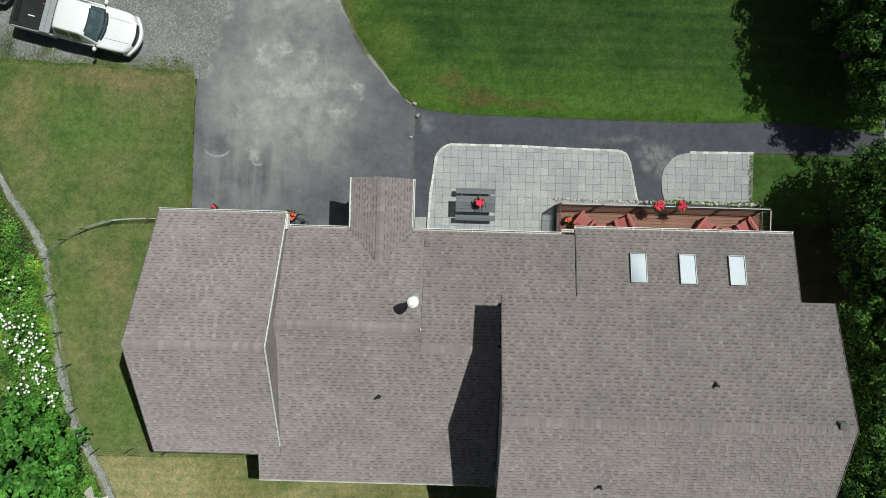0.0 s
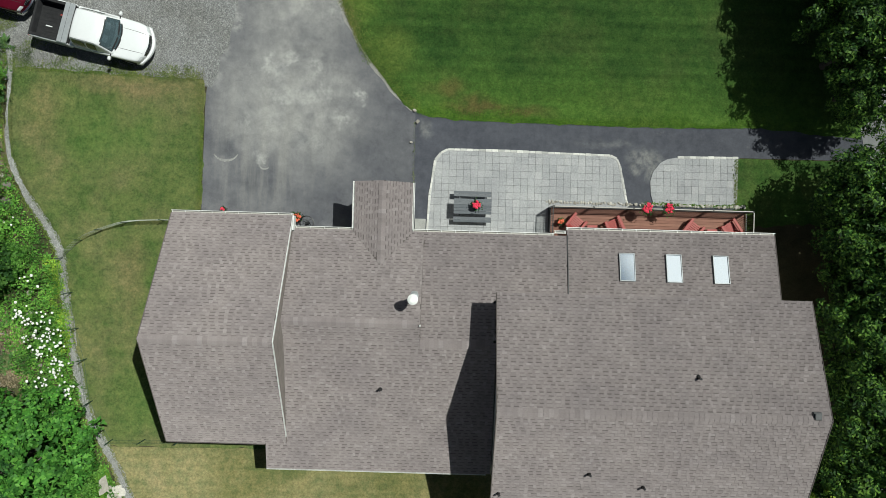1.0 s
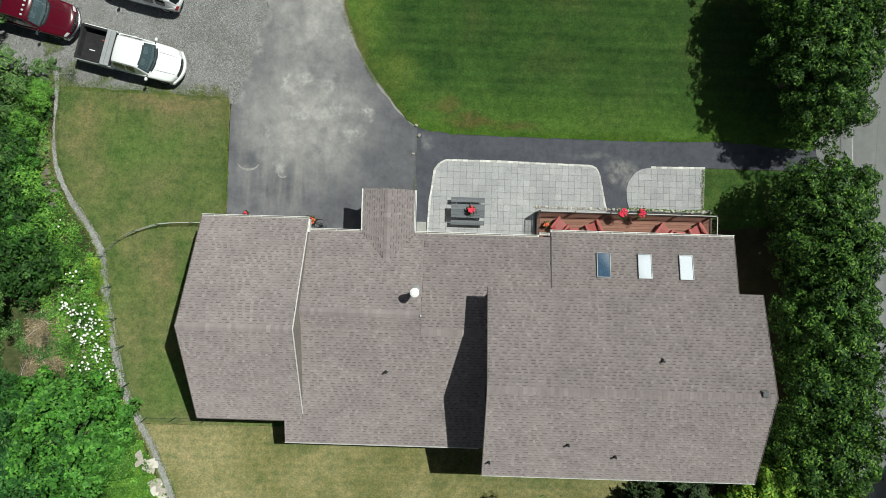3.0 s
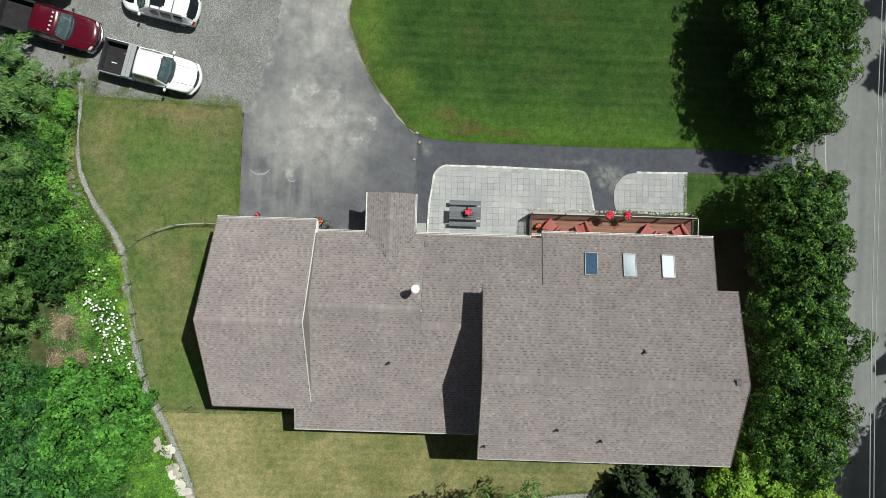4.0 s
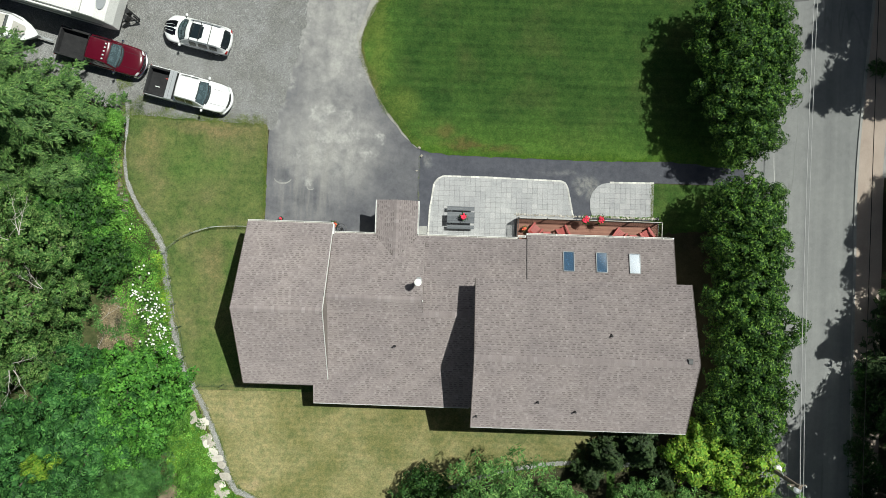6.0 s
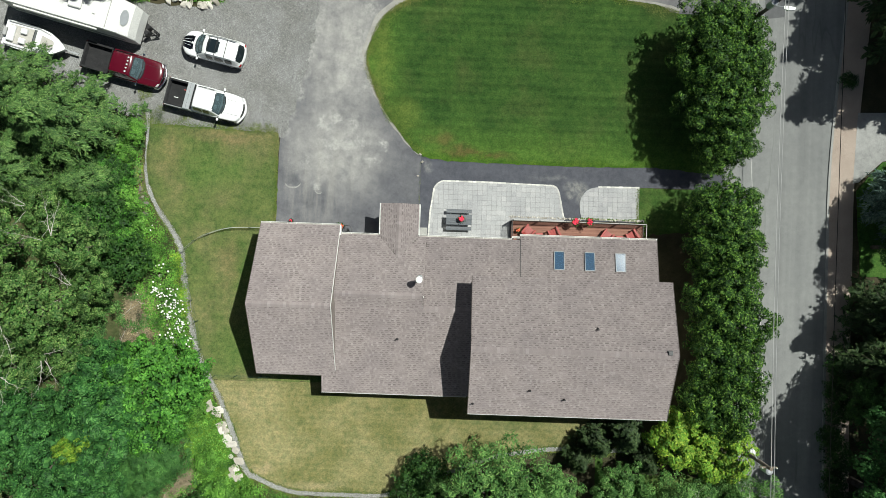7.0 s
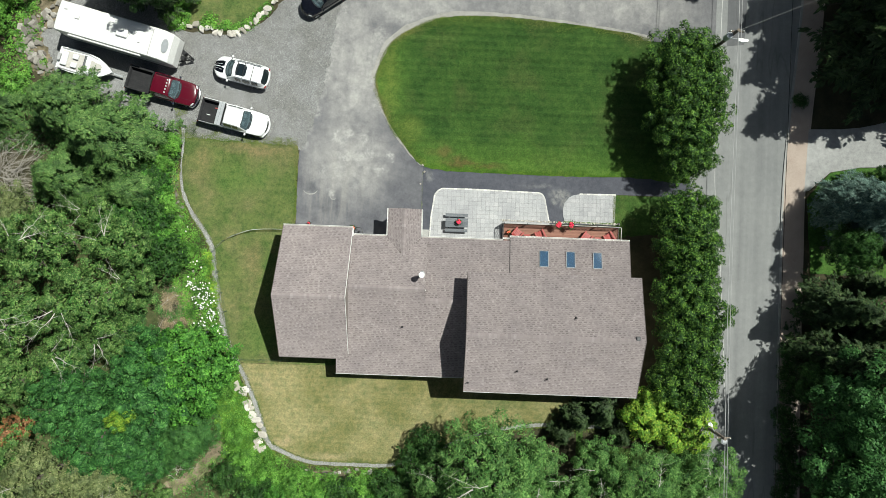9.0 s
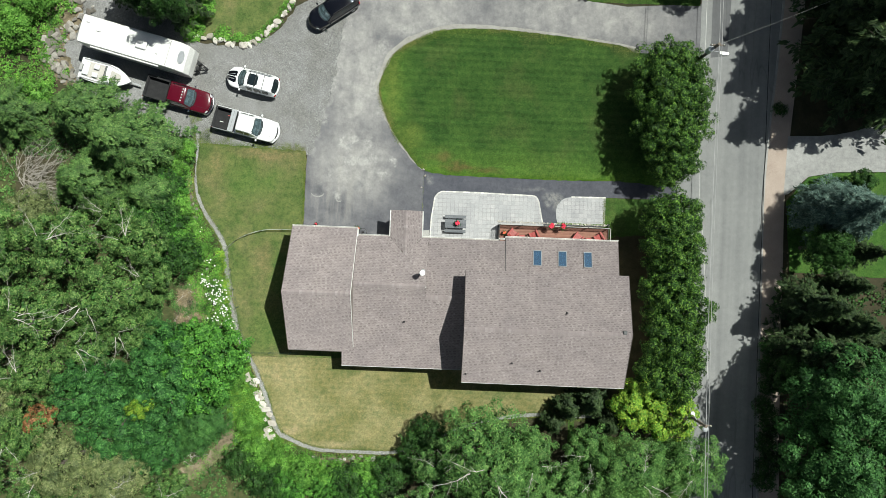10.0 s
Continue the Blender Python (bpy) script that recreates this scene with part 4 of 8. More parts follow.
wall_box(-3.5, -1.8, 2.4, 2.6, -0.5, 2.75)

# gutters and gable boards
gutter(GX0 - 0.02, GX1 + 0.02, GYN, GZN, 1)
gutter(GX1 + 0.05, PX0 - 0.02, MYN, MZN, 1)
gutter(PX1 + 0.02, 5.05, MYN, MZN, 1)
gutter(5.05, 5.6, MYN + 0.12, MZN - 0.05, 1)
gutter(SX0 - 0.03, SX1 + 0.03, SYN, SZN, 1)
gutter(-7.64, 2.3, MYS, MZS, -1, True, 0.05)
gutter(BX0, BX1, BYS, BZS, -1, True, 0.045)
gutter(GX0, -7.65, GYS, GZS, -1, False, 0.05, "felt")
for x, name in ((PX0, "gutter"), (PX1, "gutter")):
    s = -1 if x < -2 else 1
    gb = bmesh.new()
    for xa, xb, za, zb in ((0.07 * s, 0.092 * s, -0.11, 0.015), (-0.012 * s, 0, -0.11, 0.0), (0, 0.07 * s, -0.11, -0.1)):
        add_box(gb, x + min(xa, xb), x + max(xa, xb), MYN + 0.1, PYN, PZE + za, PZE + zb)
    part(name, gb, M["white"], house, "white metal rain gutter")
rake((GX1 + 0.02, GYN, GZN), (GX1 + 0.02, GYR, GZR), M["white"], 0.026, 0.09)
rake((GX1 + 0.02, -8.5, GZS + 0.262), (GX1 + 0.02, GYR, GZR), M["white"], 0.026, 0.08)
part("wall", box(GX1 - 0.02, GX1 + 0.05, MYN - 0.1, GYN, 2.5, 2.98), M["white"], house, "white boxed eave end")
sw = bmesh.new()
sw.faces.new([sw.verts.new((GX1 - 0.02, y, z)) for y, z in ((0.6, 2.5), (GYN - 0.05, GZN - 0.12), (GYR, GZR - 0.12), (-8.4, GZS + 0.2), (-8.4, 2.6), (MYR, MZR - 0.3))])
for v in [v for v in bmesh.ops.extrude_face_region(sw, geom=sw.faces[:])["geom"] if isinstance(v, bmesh.types.BMVert)]:
    v.co.x -= 0.2
part("step_face", sw, M["felt"], house, "dark brown upright face where the lower roof meets the garage")
for x, yn, zn, yr, zr, ys, zs in ((GX0, GYN, GZN, GYR, GZR, GYS, GZS), (BX0, BYN, BZN, BYR, BZR, BYS, BZS), (BX1, BYN, BZN, BYR, BZR, BYS, BZS)):
    rake((x, yn, zn), (x, yr, zr), M["felt"], 0.03, 0.18)
    rake((x, ys, zs), (x, yr, zr), M["felt"], 0.03, 0.18)
# black strip that stands in for the shaded step at the sun room
rake((5.64, MYN, MZN + 0.04), (5.64, -1.95, MZN + 0.04 + 2.71 * (EZR - MZN) / (MYN - EYR)), M["dark_metal"], 0.035, 0.18, "flashing")
rake((SX1, SYN, SZN), (SX1, SYS, SZS), M["felt"], 0.03, 0.18)


# skylights, flue and vents
def roof_point(y):
    return SZN + (SYN - y) * (SZS - SZN) / (SYN - SYS)


for x in (8.28, 10.36, 12.45):
    sk = new("skylight")
    sk.parent = house
    tilt = math.degrees(math.atan((SZS - SZN) / (SYN - SYS)))
    sk.matrix_world = pose(x, -0.58, roof_point(-0.58), -tilt, 0, 0)
    tagged(sk, "roof skylight with a silver frame")
    fb = bmesh.new()
    for x0, x1, y0, y1 in ((-0.35, -0.31, -0.65, 0.65), (0.31, 0.35, -0.65, 0.65), (-0.31, 0.31, -0.65, -0.61), (-0.31, 0.31, 0.61, 0.65)):
        add_box(fb, x0, x1, y0, y1, 0.0, 0.12, 0.006)
    part("skylight_frame", fb, M["frame_grey"], sk)
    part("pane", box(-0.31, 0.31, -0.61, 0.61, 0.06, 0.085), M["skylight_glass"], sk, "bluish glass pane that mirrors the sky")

flue = new("flue_pipe")
flue.parent = house
flue.matrix_world = Matrix.Translation((-1.1, -2.08, 3.95))
tagged(flue, "round white metal flue with a flat cap")
part("pipe", tube((0, 0, -0.1), (0, 0, 1.72), 0.11, n=20), M["silver"], flue, smooth=False)
part("collar", tube((0, 0, 1.44), (0, 0, 1.58), 0.2, 0.2, 24), M["white"], flue, "white metal collar below the cap")
part("flashing", tube((0, 0, 0.0), (0, 0, 0.22), 0.30, 0.15, 20), M["silver"], flue)
cap = tube((0, 0, 1.70), (0, 0, 1.78), 0.22, 0.22, 24)
add_tube(cap, (0, 0, 1.78), (0, 0, 1.83), 0.22, 0.12, 24)
part("cap", cap, M["white"], flue, "white disc cap")


def plumbing_vent(x, y, z):
    v = new("plumbing_vent")
    v.parent = house
    v.matrix_world = Matrix.Translation((x, y, z))
    tagged(v, "short black plumbing vent pipe")
    part("pipe", tube((0, 0, -0.1), (0, 0, 0.32), 0.05, n=12), M["dark_metal"], v)
    part("flashing", tube((0, 0, -0.06), (0, 0, 0.06), 0.13, 0.06, 12), M["dark_metal"], v)


plumbing_vent(-2.5, -6.2, 3.47)
plumbing_vent(10.25, -4.75, 6.74)
plumbing_vent(6.2, -8.85, 6.06)
plumbing_vent(8.45, -9.4, 5.8)
plumbing_vent(2.62, -9.9, 5.55)
rv = new("roof_vent")
rv.parent = house
rv.matrix_world = Matrix.Translation((14.68, -6.02, 7.27))
tagged(rv, "square grey roof vent box")
part("base", box(-0.16, 0.16, -0.16, 0.16, -0.06, 0.06, 0.01), M["vent_grey"], rv)
part("hood", box(-0.13, 0.13, -0.13, 0.13, 0.07, 0.14, 0.02), M["vent_grey"], rv)
# downspout at the corner of the two-storey wing
part("downspout", tube((2.28, -10.1, -0.4), (2.28, -10.1, 2.4), 0.04), M["white"], house)


# ---- trees ----
def leaf_cloud(name, centres, normals, sizes, aspect, mat, rng, lengthwise=None):
    """Many small folded leaves, each an island of two triangles."""
    n = len(centres)
    nrm = normals / np.maximum(np.linalg.norm(normals, axis=1, keepdims=True), 1e-6)
    ref = rng.normal(size=(n, 3)) if lengthwise is None else lengthwise
    u = ref - nrm * np.sum(ref * nrm, axis=1, keepdims=True)
    u /= np.maximum(np.linalg.norm(u, axis=1, keepdims=True), 1e-6)
    v = np.cross(nrm, u)
    L, W = sizes[:, None], (sizes * aspect)[:, None]
    verts = np.empty((n, 4, 3), np.float32)
    verts[:, 0] = centres - u * L * 0.5
    verts[:, 1] = centres + v * W * 0.5 - nrm * W * 0.12
    verts[:, 2] = centres + u * L * 0.5 - nrm * L * 0.1
    verts[:, 3] = centres - v * W * 0.5 - nrm * W * 0.12
    me = bpy.data.meshes.new(name)
    me.vertices.add(4 * n)
    me.vertices.foreach_set("co", verts.ravel())
    k = np.arange(n)[:, None] * 4
    loops = np.concatenate([k, k + 1, k + 2, k, k + 2, k + 3], axis=1).astype(np.int32).ravel()
    me.loops.add(6 * n)
    me.loops.foreach_set("vertex_index", loops)
    me.polygons.add(2 * n)
    me.polygons.foreach_set("loop_start", np.arange(0, 6 * n, 3, dtype=np.int32))
    me.update(calc_edges=True)
    me.validate()
    me.materials.append(mat)
    return me


def limbs(bm, height, reach, rng, count, r0, start=0.35):
    """A tapered trunk with limbs that rise and fork."""
    p, pts = Vector((0, 0, -0.25)), []
    for i in range(6):
        q = Vector((rng.normal(0, 0.05) * i, rng.normal(0, 0.05) * i, height * 0.72 * (i + 1) / 6))
        add_tube(bm, p, q, r0 * (1 - i / 7), r0 * (1 - (i + 1) / 7), 7)
        p = q
        pts.append(q)
    for i in range(count):
        a = 2 * math.pi * i / count + rng.uniform(-0.4, 0.4)
        z = height * (start + (0.55 - start) * rng.random())
        s = Vector((0, 0, z))
        m = s + Vector((math.cos(a), math.sin(a), 0)) * reach * 0.45 + Vector((0, 0, height * 0.1))
        e = s + Vector((math.cos(a + 0.2), math.sin(a + 0.2), 0)) * reach * rng.uniform(0.6, 0.75) + Vector((0, 0, height * 0.14))
        add_tube(bm, s, m, r0 * 0.35, r0 * 0.2, 5)
        add_tube(bm, m, e, r0 * 0.2, r0 * 0.05, 5)
        b = m + Vector((math.cos(a - 0.7), math.sin(a - 0.7), 0.5)) * reach * 0.25
        add_tube(bm, m, b, r0 * 0.15, r0 * 0.04, 4)


def bough_leaves(tips, outs, leaf, aspect, per, size, mat, rng, frond=False):
    """Leaves in sprays: each spray shares one tilt, so that boughs show as lit tufts with dark gaps. frond: leaflets in two rows on a stalk."""
    n = len(tips)
    nrm = outs / np.linalg.norm(outs, axis=1, keepdims=True)
    ref = rng.normal(size=(n, 3)) + nrm * np.array([1.2, 1.2, -1.0])
    u = ref - nrm * np.sum(ref * nrm, axis=1, keepdims=True)
    u /= np.linalg.norm(u, axis=1, keepdims=True)
    v = np.cross(nrm, u)
    if frond:
        t = np.tile(np.linspace(-0.5, 0.5, per // 2), 2)[None, :] * np.ones((n, 1))
        side = np.repeat([-1.0, 1.0], per // 2)[None, :] * np.ones((n, 1))
        a, b = t * size * rng.uniform(0.8, 1.3, (n, 1)), side * leaf * 0.45 * (1 - 0.5 * np.abs(t))
        drop = -0.35 * size * (t + 0.5) ** 2
        way = v[:, None] * side[..., None] + u[:, None] * 0.55
    else:
        r, an = size * np.sqrt(rng.random((n, per))), rng.uniform(0, 2 * math.pi, (n, per))
        a, b = r * np.cos(an), r * np.sin(an)
        drop = -0.3 * r ** 2 / size + rng.normal(0, 0.025, (n, per))
        way = u[:, None] * a[..., None] + v[:, None] * b[..., None] + rng.normal(0, 0.5 * size, (n, per, 3))
    k = a.shape[1]
    c = tips[:, None] + u[:, None] * a[..., None] + v[:, None] * b[..., None] + nrm[:, None] * drop[..., None]
    ln = nrm[:, None] + rng.normal(0, 0.2, (n, k, 3))
    sz = leaf * rng.uniform(0.7, 1.25, n * k)
    return leaf_cloud("crown", c.reshape(-1, 3), ln.reshape(-1, 3), sz, aspect, mat, rng, way.reshape(-1, 3))


def inner_leaves(reach, mid, rz, lobes, leaf, mat, rng):
    """Oversized leaves added deep in a crown, which block the light, close its gaps and keep them dark."""
    n = int(260 + 130 * reach * reach)
    d = rng.normal(size=(n, 3))
    d /= np.linalg.norm(d, axis=1, keepdims=True)
    ang = (np.arctan2(d[:, 1], d[:, 0]) / (2 * math.pi) % 1) * 7
    k = ang.astype(int) % 7
    far = rng.uniform(0.35, 1.0, n) ** 0.4 * (lobes[k] * (1 - ang % 1) + lobes[(k + 1) % 7] * (ang % 1))
    c = d * far[:, None] * np.array([reach, reach, rz * 0.95])
    c[:, 2] = np.where(c[:, 2] < 0, c[:, 2] * 0.6, c[:, 2]) + mid
    nrm = d * 0.8 + np.array([0, 0, 0.5]) + rng.normal(0, 0.5, (n, 3))
    size = leaf * rng.uniform(1.6, 2.8, n) * min(1.0, 0.35 + 0.25 * reach)
    return leaf_cloud("inner_crown", c, nrm, size, 0.7, mat, rng)


def broadleaf(name, label, mat, height, reach, clumps, sprays, leaf, seed, flat=0.7, clump=0.6, aspect=0.62, base=0.25, dead=0, group="trees", category="tree", per=9, size=0.24, frond=False, up=0.16, core=0.55, deep=0.58):
    """A broad-leaved tree: trunk, limbs and boughs of separate leaves with gaps between."""
    rng = np.random.default_rng(seed)
    tree = thing(name, label, category, group=group)
    bm = bmesh.new()
    limbs(bm, height, reach, rng, 9, max(0.05, 0.03 * height))
    part("trunk", bm, M["bark"], tree)
    mid = height * (base + (1 - base) * 0.42)
    rz = height - mid
    cs, ns, taken = [], [], []
    lobes = rng.uniform(0.74, 1.14, 7)
    for i in range(clumps):
        # each bough keeps away from its neighbours, so that gaps stay between them
        best, wide = None, -1.0
        for attempt in range(9):
            d = rng.normal(size=3)
            d[2] = abs(d[2]) * 1.1 - 0.35
            d /= np.linalg.norm(d)
            free = min((float(np.sum((d - e) ** 2)) for e in taken), default=9.0)
            if free > wide:
                best, wide = d, free
        d = best
        taken.append(d)
        ang = (math.atan2(d[1], d[0]) / (2 * math.pi) % 1) * 7
        lobe = lobes[int(ang) % 7] * (1 - ang % 1) + lobes[(int(ang) + 1) % 7] * (ang % 1)
        far = rng.uniform(deep, 1.06) * lobe
        c = np.array([d[0] * reach * far, d[1] * reach * far, mid + d[2] * rz * far * (1 if d[2] > 0 else 0.7)])
        r = clump * rng.uniform(0.65, 1.35)
        k = max(3, int(sprays * (r / clump) ** 2 * rng.uniform(0.85, 1.15)))
        q = rng.normal(size=(k, 3))
        q /= np.linalg.norm(q, axis=1, keepdims=True)
        q[:, 2] = np.where(q[:, 2] < -0.1, -q[:, 2], q[:, 2])
        cs.append(c + q * rng.uniform(0.7, 1.05, (k, 1)) * r * np.array([1, 1, flat]))
        ns.append(q + d * 0.3 + np.array([0, 0, up]) + rng.normal(0, 0.22, (k, 3)))
    part("crown", bough_leaves(np.concatenate(cs), np.concatenate(ns), leaf, aspect, per, size, mat, rng, frond), None, tree)
    part("inner_crown", inner_leaves(reach * core, mid, rz * core, lobes, leaf, mat, rng), None, tree, "shaded leaves inside the crown")
    if dead:
        for i in range(dead):
            db = bmesh.new()
            a = rng.uniform(0, 6.28)
            p = Vector((math.cos(a), math.sin(a), 0)) * reach * rng.uniform(0.05, 0.4) + Vector((0, 0, height * rng.uniform(0.9, 1.0)))
            way = Vector((math.cos(a), math.sin(a), 0.25))
            r = rng.uniform(0.02, 0.042)
            for j in range(6):
                way = (way + Vector((rng.normal(0, 0.24), rng.normal(0, 0.24), 0.03))).normalized()
                q = p + way * rng.uniform(0.3, 0.55)
                add_tube(db, p, q, r, r * 0.75, 5)
                for twig in range(2):
                    t = (way + Vector((rng.normal(0, 0.9), rng.normal(0, 0.9), 0.1))).normalized()
                    add_tube(db, q, q + t * rng.uniform(0.3, 0.8), r * 0.45, 0.005, 4)
                p, r = q, r * 0.72
            part("dead_branch", db, M["pale_bark"], tree, "bare bleached branch")
    return tree


def conifer(name, label, mat, height, reach, tiers, seed, leaf=0.2, droop=0.25, twigs=6.0, group="trees", wild=0.3):
    """A conifer: tiers of radiating boughs, each with side twigs whose needles share one tilt and droop at the tips."""
    rng = np.random.default_rng(seed)
    tree = thing(name, label, "tree", group=group)
    bm = bmesh.new()
    add_tube(bm, (0, 0, -0.25), (0, 0, height), max(0.08, 0.022 * height), 0.02, 8)
    cs, ns, ways = [], [], []
    q = 9
    for i in range(tiers):
        f = i / (tiers - 1)
        z0 = height * (0.2 + 0.78 * f)
        r = reach * (1 - f) ** 0.8 + 0.12
        k = max(5, int(5 + 6 * (1 - f)))
        for j in range(k):
            a = 2 * math.pi * (j + 0.5 * (i % 2)) / k + rng.uniform(-wild, wild) * 1.6
            z = z0 + rng.normal(0, wild * 0.5)
            rr = r * rng.uniform(1 - 1.5 * wild, 1 + 0.5 * wild)
            way = np.array([math.cos(a), math.sin(a), 0])
            side = np.array([-math.sin(a), math.cos(a), 0])
            if rr > 0.8:
                add_tube(bm, (0, 0, z), tuple(way * rr * 0.85 + np.array([0, 0, z - droop * rr * 0.6])), 0.03, 0.008, 4)
            m = int(1.25 * twigs * rr) + 4
            t = rng.uniform(0.12, 1.0, m) ** 0.7
            sg = rng.choice([-1.0, 1.0], m)
            ln = 0.24 * rr * (1.15 - t) * rng.uniform(0.6, 1.3, m) + 0.22
            foot = way * (t * rr)[:, None]
            foot[:, 2] = z - droop * rr * t ** 2 + rng.normal(0, 0.06, m)
            d = way * rng.uniform(0.4, 0.9, (m, 1)) + side * (sg * rng.uniform(0.5, 1.0, m))[:, None] + np.array([0, 0, -0.2])
            d /= np.linalg.norm(d, axis=1, keepdims=True)
            tilt = np.array([0, 0, 1.0]) + way * 0.45 + side * (sg * 0.3)[:, None] + rng.normal(0, 0.2, (m, 3))
            u = rng.uniform(0, 1, (m, q))
            p = foot[:, None] + d[:, None] * (u * ln[:, None])[..., None] + rng.normal(0, 0.06, (m, q, 3))
            p[..., 2] -= 0.25 * (u ** 2) * ln[:, None]
            cs.append(p.reshape(-1, 3))
            ns.append((tilt[:, None] + rng.normal(0, 0.14, (m, q, 3))).reshape(-1, 3))
            ways.append((d[:, None] + rng.normal(0, 0.28, (m, q, 3))).reshape(-1, 3))
    part("trunk", bm, M["bark"], tree)
    c = np.concatenate(cs)
    me = leaf_cloud("crown", c, np.concatenate(ns), leaf * rng.uniform(0.7, 1.35, len(c)), 0.26, mat, rng, np.concatenate(ways))
    part("crown", me, None, tree)
    # oversized inner needles added to block light and keep the gaps dark
    n = int(70 * reach * height / 4)
    f, a = rng.uniform(0.1, 0.85, n), rng.uniform(0, 2 * math.pi, n)
    far = 0.62 * reach * (1 - f) ** 0.8 * np.sqrt(rng.uniform(0.1, 1.0, n))
    inner = np.stack([far * np.cos(a), far * np.sin(a), height * f - droop * far], 1)
    part("inner_crown", leaf_cloud("inner_crown", inner, rng.normal(0, 0.5, (n, 3)) + np.array([0, 0, 1.0]), leaf * rng.uniform(1.6, 2.6, n), 0.6, mat, rng), None, tree, "shaded needles inside the crown")
    return tree


def plant(proto, spots, seed):
    """Set copies of a tree at (x, y, size, turn), the first being the tree itself."""
    rnd = random.Random(seed)
    for i, spot in enumerate(spots):
        x, y, size = spot[:3]
        tall = spot[3] if len(spot) > 3 else 1.0
        m = pose(x, y, gz(x) + 0.02, 0, 0, (137.5 * i + 47 * seed) % 360)
        ob = proto if i == 0 else copy_thing(proto, m)
        ob.matrix_basis = m @ Matrix.Diagonal((size, size, size * tall, 1))


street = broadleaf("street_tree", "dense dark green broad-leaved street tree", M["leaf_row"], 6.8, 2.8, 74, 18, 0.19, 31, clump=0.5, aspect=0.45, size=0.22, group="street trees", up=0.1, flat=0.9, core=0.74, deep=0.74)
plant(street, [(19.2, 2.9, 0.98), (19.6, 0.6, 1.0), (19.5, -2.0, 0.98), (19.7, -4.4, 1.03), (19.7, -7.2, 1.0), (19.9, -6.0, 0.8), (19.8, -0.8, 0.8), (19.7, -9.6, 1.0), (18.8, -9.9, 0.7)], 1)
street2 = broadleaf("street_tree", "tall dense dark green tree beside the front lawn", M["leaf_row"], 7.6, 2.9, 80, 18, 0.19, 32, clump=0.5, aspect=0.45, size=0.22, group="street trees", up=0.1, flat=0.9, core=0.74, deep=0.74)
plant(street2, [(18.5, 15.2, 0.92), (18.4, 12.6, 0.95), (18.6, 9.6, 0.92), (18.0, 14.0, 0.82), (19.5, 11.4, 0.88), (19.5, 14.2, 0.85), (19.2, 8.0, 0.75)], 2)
yellow = broadleaf("yellow_green_tree", "small tree with bright yellow-green leaves", M["leaf_yellow"], 5.6, 2.4, 46, 20, 0.2, 33, clump=0.52)
plant(yellow, [(17.0, -12.4, 0.95), (19.8, -13.2, 1.0)], 3)
grey = broadleaf("garden_tree", "grey-green leafy tree with bare twigs showing", M["leaf_forest"], 7.2, 3.2, 52, 19, 0.21, 34, clump=0.55, dead=2, size=0.24, aspect=0.5)
willow = broadleaf("garden_tree", "loose grey-green tree with pale bare twigs", M["leaf_willow"], 7.0, 3.1, 84, 18, 0.2, 49, clump=0.46, dead=3, size=0.34, aspect=0.28, up=0.1)
plant(willow, [(4.6, -16.4, 1.35), (16.6, -17.8, 1.0), (21.6, -17.2, 0.9), (7.6, -19.6, 0.9)], 17)
plant(grey, [(8.2, -16.9, 0.8), (0.8, -18.2, 0.75), (13.2, -16.4, 0.66), (11.6, -19.6, 0.8), (-0.4, -22.5, 0.9), (4.5, -21.5, 0.9)], 4)
ash = broadleaf("ash_tree", "wide blue-green tree with feathery leaves", M["leaf_ash"], 8.0, 4.3, 92, 12, 0.25, 35, flat=0.55, clump=0.52, aspect=0.42, per=12, size=0.62, frond=True, up=0.05, core=0.5)
plant(ash, [(-21.6, -11.6, 1.0), (-24.5, -14.8, 0.95), (-27.5, -12.6, 0.85), (-22.6, -17.4, 0.6), (-22.8, -8.8, 0.55)], 5)
wood = broadleaf("woodland_tree", "woodland tree with olive green leaves and pale dead twigs", M["leaf_wood"], 8.6, 3.2, 50, 20, 0.19, 36, clump=0.56, dead=3, size=0.24, aspect=0.5, flat=0.6)
plant(wood, [(-29.6, -0.8, 1.0), (-36.5, -19.0, 0.9), (-31.5, -22.0, 0.8), (-24.0, -0.4, 0.85), (-26.5, -5.2, 1.0), (-31.8, -6.6, 1.0), (-23.4, -3.4, 0.62), (-35.0, -1.5, 1.0), (-36.5, -10.5, 1.0), (-37.6, 1.4, 0.8), (-28.0, -9.0, 0.75), (-32.0, -11.2, 0.8), (-33.0, -16.5, 0.8), (-21.0, -21.0, 0.6), (-26.6, 1.8, 0.6), (-25.0, -7.8, 0.72)], 6)
olive = broadleaf("woodland_tree", "olive woodland tree with dry greyish leaves", M["leaf_olive"], 6.6, 3.0, 60, 24, 0.15, 37, clump=0.6, dead=2)
plant(olive, [(-29.8, -18.8, 1.0), (-25.4, -19.9, 0.95), (-35.5, -14.5, 0.8), (-33.4, 1.6, 0.7)], 7)
M["leaf_dense"] = leaf_material("dense_green_leaves", (0.026, 0.100, 0.015), (0.062, 0.195, 0.030), (0.140, 0.335, 0.058))
dense = broadleaf("leafy_tree", "low dense tree with large fresh green leaves", M["leaf_dense"], 4.8, 2.9, 125, 15, 0.165, 51, clump=0.36, base=0.05, size=0.24, aspect=0.6, up=0.1, flat=0.9, core=0.74, deep=0.7)
